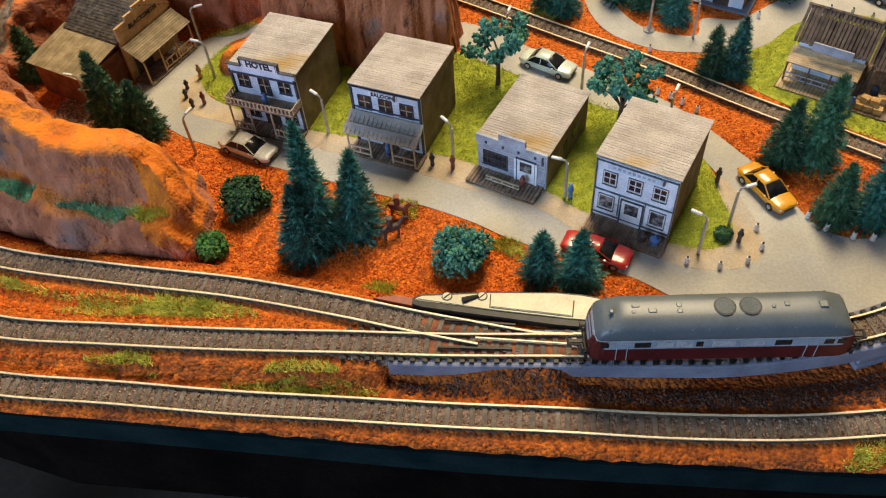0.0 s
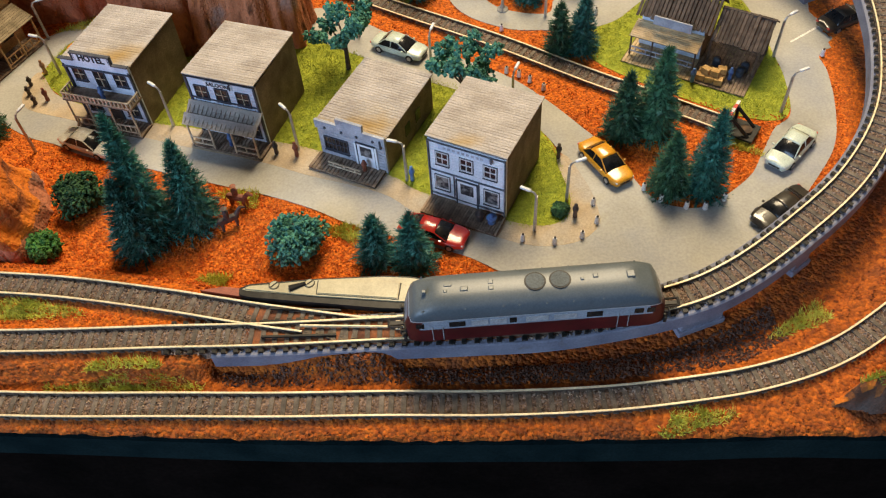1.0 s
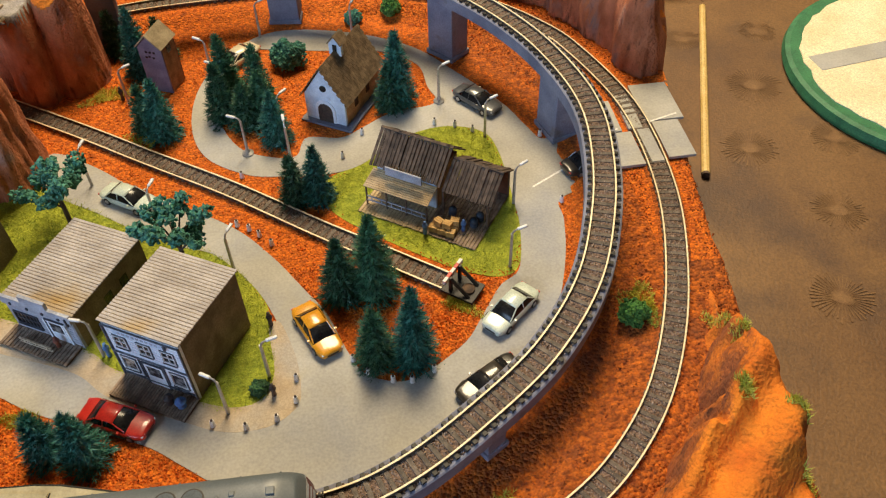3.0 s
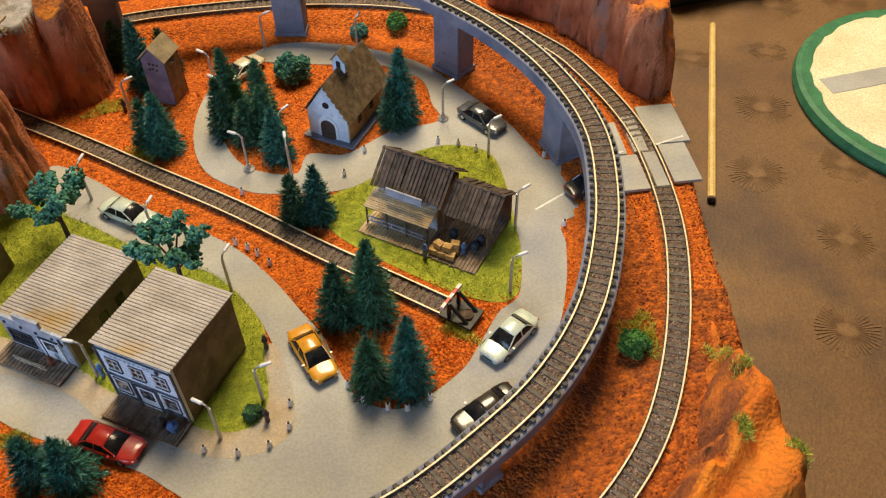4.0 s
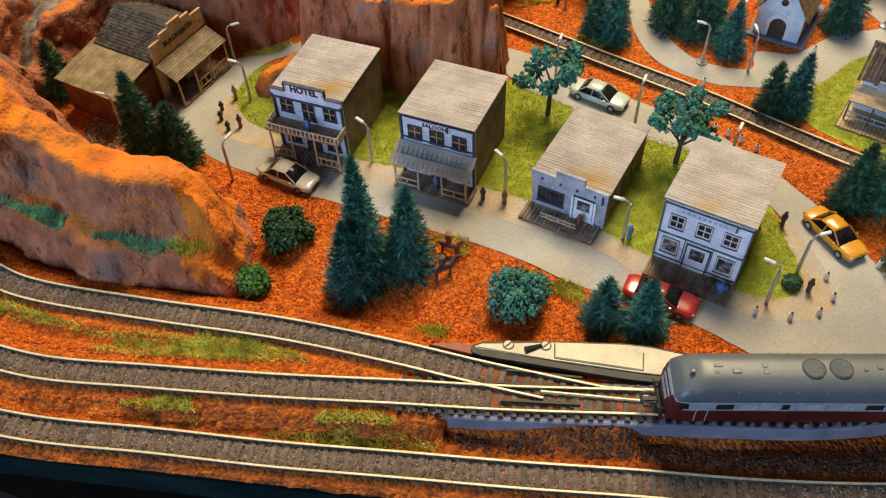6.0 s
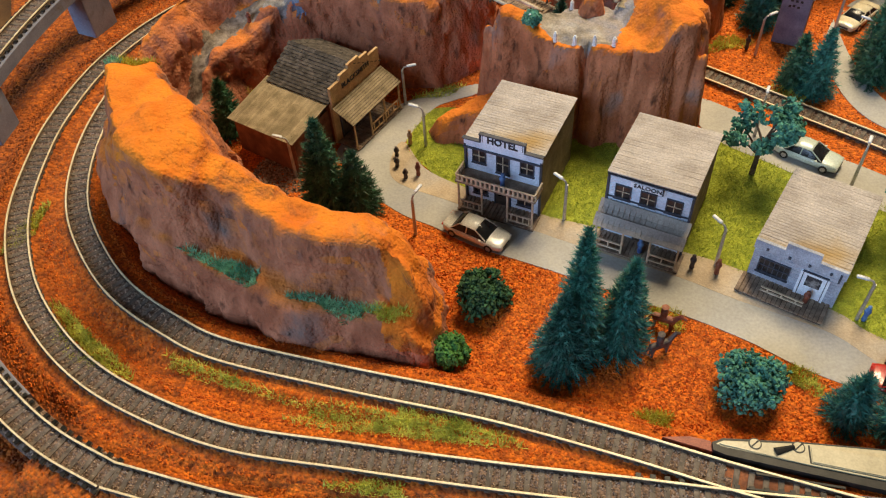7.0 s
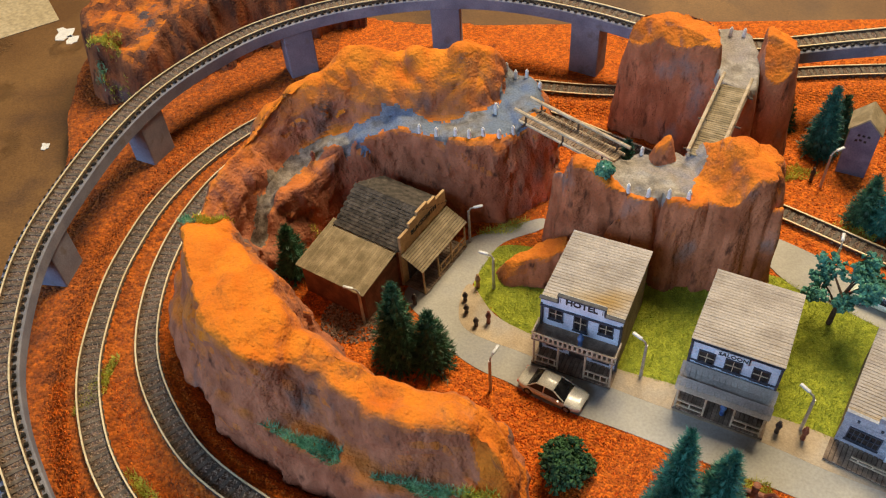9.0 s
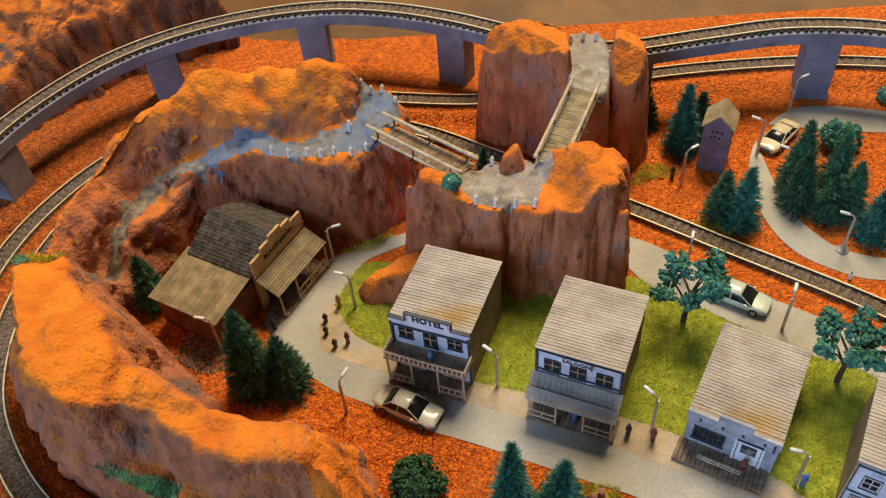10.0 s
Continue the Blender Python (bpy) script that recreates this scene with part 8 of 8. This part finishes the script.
for x, y, m, tall in ((-14.5, 36.8, PEG_TAN, 1.1), (-15.1, 35.9, PEG_DARK, 0.7), (-15.0, 35.1, PEG_DARK, 0.7), (-14.5, 34.3, PEG_DARK, 0.7), (-13.9, 34.5, PEG_RED, 1.0), (-1.5, 28.8, PEG_DARK, 1.0), (-0.5, 28.5, PEG_RED, 1.1), (5.0, 26.15, PEG_BLUE, 1.1), (12.0, 26.7, PEG_DARK, 1.1), (12.1, 22.95, PEG_DARK, 1.0), (3.6, 44.9, PEG_DARK, 1.1), (-17.6, 35.6, PEG_DARK, 0.9)):
    figurine(x, y, 0.025, m, "small " + {PEG_TAN: "tan", PEG_DARK: "dark", PEG_RED: "red-brown", PEG_BLUE: "blue"}[m] + " painted toy figure standing in the town", tall)
figurine(-9.75, 31.75, 1.95, PEG_BLUE, "small blue painted toy figure on the hotel balcony", 0.95)
figurine(-3.7, 29.5, 0.2, PEG_BLUE, "small blue painted toy figure on the saloon porch", 1.0)
figurine(8.35, 22.9, 0.2, PEG_BLUE, "seated blue painted toy figure on the merchant's porch", 0.7, wide=1.7)
figurine(7.85, 23.15, 0.2, PEG_DARK, "seated dark painted toy figure on the merchant's porch", 0.75, wide=1.5)
figurine(2.8, 26.9, 0.2, PEG_RED, "small red-brown toy figure on the office porch", 0.8)
figurine(-13.7, 44.3, ON_RIDGE(-13.7, 44.3) - 0.02, POST_WHITE, "small pale toy figure on the trail ledge", 0.9)
figurine(-23.4, 42.6, ON_RIDGE(-23.4, 42.6) - 0.02, PEG_RED, "small red-brown toy figure on the canyon trail", 0.7)
figurine(19.6, 31.1, 0.12, PEG_BLUE, "small blue toy figure beside the depot crates", 1.0)
figurine(21.5, 31.0, 0.12, PEG_BLUE, "small blue toy figure behind the depot crates", 0.9)
rider(-3.1, 25.6, -20, PEG_RED, "red-brown mounted toy figure on the orange verge")
rider(-3.4, 24.3, 25, PEG_DARK, "dark mounted toy figure on the orange verge")

for x, y, h, r, seed, blue in ((-6.7, 24.3, 7.2, 1.1, 1, True), (-7.3, 23.6, 4.3, 1.15, 2, True), (-5.0, 24.7, 5.1, 1.15, 3, True), (3.2, 21.6, 2.8, 0.9, 4, True), (4.8, 21.1, 3.3, 0.95, 5, True), (15.3, 27.9, 3.8, 1.0, 6, False), (16.8, 27.9, 5.1, 1.2, 7, False), (16.5, 24.0, 3.4, 0.95, 8, False), (18.1, 23.8, 4.8, 0.95, 9, True), (13.4, 34.6, 3.0, 0.8, 10, False), (14.5, 34.6, 3.5, 0.9, 11, True), (5.4, 41.7, 3.1, 0.85, 12, False), (6.3, 41.1, 3.8, 1.0, 13, True), (10.0, 43.7, 4.5, 1.05, 14, False), (10.9, 41.2, 2.7, 0.9, 15, False), (11.6, 43.0, 4.0, 0.95, 16, False), (12.5, 39.6, 3.2, 0.9, 17, True), (19.5, 41.8, 4.9, 1.1, 18, True), (19.0, 41.4, 3.0, 0.9, 19, False), (-18.0, 32.3, 5.4, 1.25, 20, False), (-16.5, 32.2, 3.5, 1.15, 21, False), (-24.0, 37.7, 3.4, 1.0, 22, False), (4.6, 47.4, 4.4, 1.0, 23, True), (5.8, 48.6, 3.0, 0.85, 24, False), (2.9, 49.8, 3.0, 0.8, 25, False), (9.6, 42.2, 3.6, 1.0, 26, False), (11.9, 41.5, 3.4, 0.95, 27, False)):
    fir(x, y, h, r, seed, blue)
leafy_tree(2.1, 34.8, 4.1, 1.75, FOAM_TEAL, "leafy dark teal model tree on the lawn", 3)
leafy_tree(8.0, 31.0, 3.9, 1.7, FOAM_TEAL, "leafy dark teal model tree behind the houses", 5)
bush(-10.5, 26.6, 1.35, FOAM_DARK, "round dark green foam bush on orange ground", 1)
bush(-0.2, 22.6, 1.55, FOAM_TEAL, "large teal green foam bush on orange ground", 2, 0.8)
bush(-11.7, 23.9, 0.85, FOAM_BRIGHT, "small bright green foam bush beside the ridge", 3)
bush(11.5, 23.3, 0.42, FOAM_DARK, "tiny dark green foam bush on the corner lawn", 4)
bush(13.4, 46.9, 1.25, FOAM_TEAL, "round teal foam bush inside the loop road", 5)
bush(20.1, 51.2, 0.75, FOAM_BRIGHT, "small green foam bush under the viaduct", 6)
bush(17.6, 50.9, 0.65, FOAM_TEAL, "small teal foam bush behind the chapel", 7)
bush(28.0, 24.2, 0.75, FOAM_BRIGHT, "bright green foam bush beside the outer track", 8, 1.1)
bush(-8.5, 39.0, 0.5, FOAM_TEAL, "small teal foam bush on the mesa rim", 9, z=ON_MESA(-8.5, 39.0) - 0.1)
fir(-6.9, 43.2, 3.0, 0.55, 31, True, 1.2, "small blue-green model fir in the canyon")

trestle(-12.1, 43.95, 5.45, -7.8, 40.3, 5.4, "weathered plank bridge with log handrails over the canyon", PLANK, 1.25)
trestle(-3.75, 40.45, 5.4, -1.55, 45.3, 6.0, "bleached plank bridge with log handrails up to the pass", ROOF_TAN, 1.4)

# ---- grass ----
def lawn_spots(outline, count, seed, z=0.02):
    rnd = random.Random(seed)
    return [(x, y, z) for x, y in scattered(smooth_outline(outline, 0.5), count, rnd)]


fibres("grass", lawn_spots(TOWN_LAWN, 42000, 1), BLADES, "yellow-green static grass fibres on the town lawn", "grass", 0.05, 0.14, 0.02, 1)
fibres("grass", lawn_spots(DEPOT_LAWN, 13000, 2), BLADES, "yellow-green static grass fibres on the depot lawn", "grass", 0.05, 0.14, 0.02, 2)


def patch(cx, cy, rx, ry, rz, count, mat, seed, label, high=0.26):
    """A loose oval of grass fibres on the ground."""
    rnd = random.Random(seed)
    a = radians(rz)
    spots = []
    for _ in range(count):
        r, b = math.sqrt(rnd.random()), rnd.uniform(0, 6.283)
        r *= 0.75 + 0.25 * math.sin(3 * b + seed)
        u, v = math.cos(b) * r * rx, math.sin(b) * r * ry
        spots.append((cx + u * math.cos(a) - v * math.sin(a), cy + u * math.sin(a) + v * math.cos(a)))
    z = ground_height(np.array([s[0] for s in spots]), np.array([s[1] for s in spots]))
    fibres("grass_patch", [(x, y, h) for (x, y), h in zip(spots, z)], mat, label, "grass", 0.08, high, 0.026, seed)


for n, (cx, cy, rx, ry, rz, count) in enumerate(((-11.8, 20.0, 3.2, 0.75, -9, 2600), (-6.8, 16.35, 3.6, 0.7, -6, 2600), (-14.0, 17.5, 1.8, 0.45, -5, 900), (-3.8, 21.3, 0.9, 0.45, -10, 700), (-26.6, 23.4, 3.4, 0.8, -38, 3600), (-31.6, 29.6, 2.0, 0.55, 78, 1800), (-14.5, 20.2, 4.4, 0.7, -8, 2200), (1.9, 23.2, 1.4, 0.6, -35, 900), (-3.0, 26.1, 1.3, 0.6, -25, 800), (20.0, 16.3, 1.8, 0.6, 25, 1000), (28.6, 25.0, 0.9, 1.6, 10, 1100), (31.6, 22.7, 0.5, 1.7, 15, 700), (20.6, 26.4, 1.3, 0.5, -40, 600), (14.5, 12.4, 1.7, 0.6, 8, 900), (2.6, 45.4, 1.8, 0.8, 20, 900), (-21.8, 37.9, 1.3, 0.9, 30, 900), (-13.2, 41.0, 1.7, 0.5, 20, 700), (5.2, 40.9, 1.6, 1.0, 0, 700), (-20.5, 22.0, 4.0, 0.35, -18, 900))):
    patch(cx, cy, rx, ry, rz, count, TUFT, 40 + n, "loose yellow-green grass tufts on the orange ground")


def rock_tuft(rock, cx, cy, rx, ry, rz, count, mat, seed, label, high=0.32):
    """Grass fibres that stand on a rock's surface."""
    me = rock.data
    tree = BVHTree.FromPolygons([v.co / U for v in me.vertices], [tuple(p.vertices) for p in me.polygons])
    rnd = random.Random(seed)
    a = radians(rz)
    spots = []
    for _ in range(count):
        r, b = math.sqrt(rnd.random()), rnd.uniform(0, 6.283)
        r *= 0.7 + 0.3 * math.sin(3 * b + seed)
        u, v = math.cos(b) * r * rx, math.sin(b) * r * ry
        x, y = cx + u * math.cos(a) - v * math.sin(a), cy + u * math.sin(a) + v * math.cos(a)
        hit = tree.ray_cast(Vector((x, y, 20)), Vector((0, 0, -1)))
        if hit[0]:
            spots.append(tuple(hit[0]))
    fibres("grass_tuft", spots, mat, label, "grass", 0.12, high, 0.03, seed)


CORNER = next(o for o in scene.objects if o.name == "corner_rock")
RIDGE = next(o for o in scene.objects if o.name == "canyon_ridge")
LEFT_ROCK = next(o for o in scene.objects if o.name == "back_rock")
for n, (rock, cx, cy, rx, ry, rz, count, mat) in enumerate(((RIDGE, -20.6, 25.75, 2.1, 0.35, -17, 1500, TEAL_TUFT), (RIDGE, -16.0, 24.25, 2.2, 0.3, -8, 1100, TEAL_TUFT), (RIDGE, -14.0, 24.0, 1.0, 0.35, 0, 500, TUFT), (RIDGE, -26.4, 35.2, 1.0, 0.35, 15, 420, TUFT), (RIDGE, -27.3, 34.9, 0.45, 0.4, 0, 260, TEAL_TUFT), (CORNER, 29.3, 17.5, 0.35, 0.6, 10, 320, TUFT), (CORNER, 23.3, 13.0, 0.4, 0.55, 10, 320, TUFT), (CORNER, 20.9, 12.7, 0.5, 0.4, 10, 300, TUFT), (CORNER, 30.9, 16.6, 0.4, 0.6, 20, 300, TUFT), (CORNER, 31.0, 14.6, 0.4, 0.5, 20, 280, TUFT), (CORNER, 29.6, 12.2, 0.8, 0.4, 30, 380, TEAL_TUFT), (CORNER, 30.9, 20.9, 0.4, 0.5, 10, 260, TUFT), (CORNER, 31.4, 22.6, 0.4, 0.7, 20, 260, TUFT), (LEFT_ROCK, -38.6, 53.4, 1.3, 0.7, 10, 700, TUFT), (LEFT_ROCK, -39.2, 52.4, 0.6, 0.4, 10, 200, TEAL_TUFT), (LEFT_ROCK, -38.4, 52.1, 1.0, 0.4, 0, 420, TUFT), (RIDGE, -22.9, 40.0, 1.1, 0.5, -45, 700, TUFT))):
    rock_tuft(rock, cx, cy, rx, ry, rz, count, mat, 80 + n, ("teal" if mat == TEAL_TUFT else "yellow-green") + " grass fibres growing on the rock")

# ---- loose scatter ----
def scatter_grains(name, x0, x1, y0, y1, count, low, high, mat, seed, label, keep):
    """Small angular crumbs lying on the ground, as one object."""
    rnd = np.random.RandomState(seed)
    x, y = rnd.uniform(x0, x1, count), rnd.uniform(y0, y1, count)
    ok = keep(x, y)
    x, y = x[ok], y[ok]
    z = ground_height(x, y)
    r = rnd.uniform(low, high, len(x))
    turn = rnd.uniform(0, 6.283, len(x))
    verts, faces = [], []
    for a, b, c, s, t in zip(x, y, z, r, turn):
        n = len(verts)
        verts += [(a + s * math.cos(t + k * 2.09), b + s * math.sin(t + k * 2.09), c - s * 0.3) for k in range(3)] + [(a + s * 0.4 * math.cos(t), b + s * 0.4 * math.sin(t), c + s * 0.8)]
        faces += [(n, n + 1, n + 3), (n + 1, n + 2, n + 3), (n + 2, n, n + 3)]
    tagged(grid_part(name, verts, faces, mat, smooth=False), label, "scatter", kind="stuff")


def bare(x, y):
    ok = inside(x, y, smooth_outline(BOARD, 2.5))[0]
    for o in (TOWN_LAWN, DEPOT_LAWN, PAVEMENT_EDGE):
        ok &= ~inside(x, y, smooth_outline(o, 1.4))[0]
    ok &= ~(inside(x, y, smooth_outline(ROAD_SOUTH + ROAD_EAST + ROAD_YARD + ROAD_TOWN, 1.4))[0] & ~inside(x, y, smooth_outline(CHURCH_ISLAND, 1.4))[0])
    for line in (HIGH_LINE, LOW_LINE, INNER_LINE):
        ok &= nearest_on(line, x, y)[0] > 1.0
    return ok


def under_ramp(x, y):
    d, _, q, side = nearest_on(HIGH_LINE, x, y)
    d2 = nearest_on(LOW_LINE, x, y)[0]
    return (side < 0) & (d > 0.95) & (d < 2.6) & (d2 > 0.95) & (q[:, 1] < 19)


scatter_grains("ground_scatter", -34, 33, 11, 30, 95000, 0.035, 0.1, TURF_GRAINS, 11, "loose orange foam crumbs over the desert ground", lambda x, y: bare(x, y) & (nearest_on(HIGH_LINE, x, y)[3] > 0))
scatter_grains("ground_scatter", -34, 34, 30, 56, 34000, 0.035, 0.1, TURF_GRAINS, 12, "loose orange foam crumbs over the far ground", bare)
scatter_grains("brown_scatter", -40, 34, 9, 52, 60000, 0.03, 0.1, TURF_BROWN, 14, "rust-brown crumbs along the tracks and the front edge", lambda x, y: bare(x, y) & ((nearest_on(HIGH_LINE, x, y)[3] < 0) | (nearest_on(LOW_LINE, x, y)[3] < 0.6)))
scatter_grains("stone_scatter", -22.4, -18.6, 32.8, 36.2, 2600, 0.05, 0.15, STONES, 15, "grey-brown stones on the ground behind the smithy", lambda x, y: np.hypot((x + 20.5) / 1.7, (y - 34.6) / 1.5) < 1)
# coarse earth below the ramp, its dark tone partly painted shadow
scatter_grains("dark_scatter", -3, 19, 12.5, 18, 16000, 0.04, 0.13, EARTH, 13, "coarse brown crumbs, the ramp's shade partly in their colour", under_ramp)

# ---- odds and ends on the table ----
def table_items():
    s = thing("wooden_stick", 38.6, 42.65, TABLE_Z + 0.2, 70, "long yellow wooden stick lying on the tablecloth", "stick")
    bm = bmesh.new()
    rod(bm, (-8.7, 0, 0), (8.7, 0, 0), 0.24, 0.22, 10)
    part("shaft", bm, STICK_WOOD, s)
    bm = bmesh.new()
    rod(bm, (-8.82, 0, 0), (-8.68, 0, 0), 0.22, 0.25, 10)
    part("tip", bm, TIMBER, s)
    p = thing("round_display_board", 53.2, 41.0, TABLE_Z, 0, "round cream board with green rim and grey stripe", "display board")
    bm = bmesh.new()
    lathe(bm, [(9.3, 0.02), (9.4, 0.25), (9.3, 0.7), (9.0, 0.78)], 64)
    part("rim", bm, PLATE_GREEN, p)
    bm = bmesh.new()
    rnd = random.Random(2)
    prism(bm, [(math.cos(k * 0.0982) * (8.3 + rnd.uniform(-0.2, 0.25)), math.sin(k * 0.0982) * (8.3 + rnd.uniform(-0.2, 0.25))) for k in range(64)], 0.7, 0.83)
    part("top", bm, PLATE_CREAM, p)
    bm = bmesh.new()
    box(bm, -0.4, 2.4, 0.84, 14.6, 1.5, 0.05, Matrix.Rotation(radians(8), 3, "Z"))
    part("stripe", bm, ROAD, p)
    c = thing("black_case", 48.5, 57.8, TABLE_Z, 12, "black and grey plastic case on the tablecloth", "case")
    bm = bmesh.new()
    box(bm, 0, 0, 1.4, 20, 5.0, 2.8, bevel=0.4)
    part("body", bm, BLACK_PLASTIC, c)
    bm = bmesh.new()
    box(bm, -2.5, -2.1, 2.0, 3.0, 1.2, 1.8, bevel=0.3)
    part("clasp", bm, LAMP_METAL, c)
    q = thing("paper_sheet", -62, 66, TABLE_Z + 0.02, 35, "cream sheet of paper on the tablecloth", "paper")
    bm = bmesh.new()
    box(bm, 0, 0, 0, 21, 15, 0.04)
    part("sheet", bm, PAPER_TAN, q)
    b = thing("paint_spill", -47.8, 63.8, TABLE_Z + 0.01, 30, "dried white paint spill on the tablecloth", "stain")
    for cx, cy, r in ((0, 0, 0.9), (0.4, -1.2, 0.6), (-3.3, -14.0, 0.35)):
        bm = bmesh.new()
        prism(bm, [(cx + math.cos(k * 0.524) * r * (0.8 + 0.3 * math.sin(k * 2.1)), cy + math.sin(k * 0.524) * r * (1.1 + 0.3 * math.cos(k * 1.7))) for k in range(12)], 0.0, 0.03)
        part("blot", bm, WHITE_PAINT, b)
    w = thing("tweezers", -48.0, 44.6, TABLE_Z + 0.15, 40, "silver steel tweezers lying on the tablecloth", "tweezers")
    for s in (-1, 1):
        bm = bmesh.new()
        rod(bm, (-5.5, 0.1 * s, 0.1), (0, 0.75 * s, 0.1), 0.2, 0.22, 8)
        rod(bm, (0, 0.75 * s, 0.1), (2.6, 0.25 * s, 0.1), 0.22, 0.08, 8)
        part("arm", bm, RIM, w)


table_items()
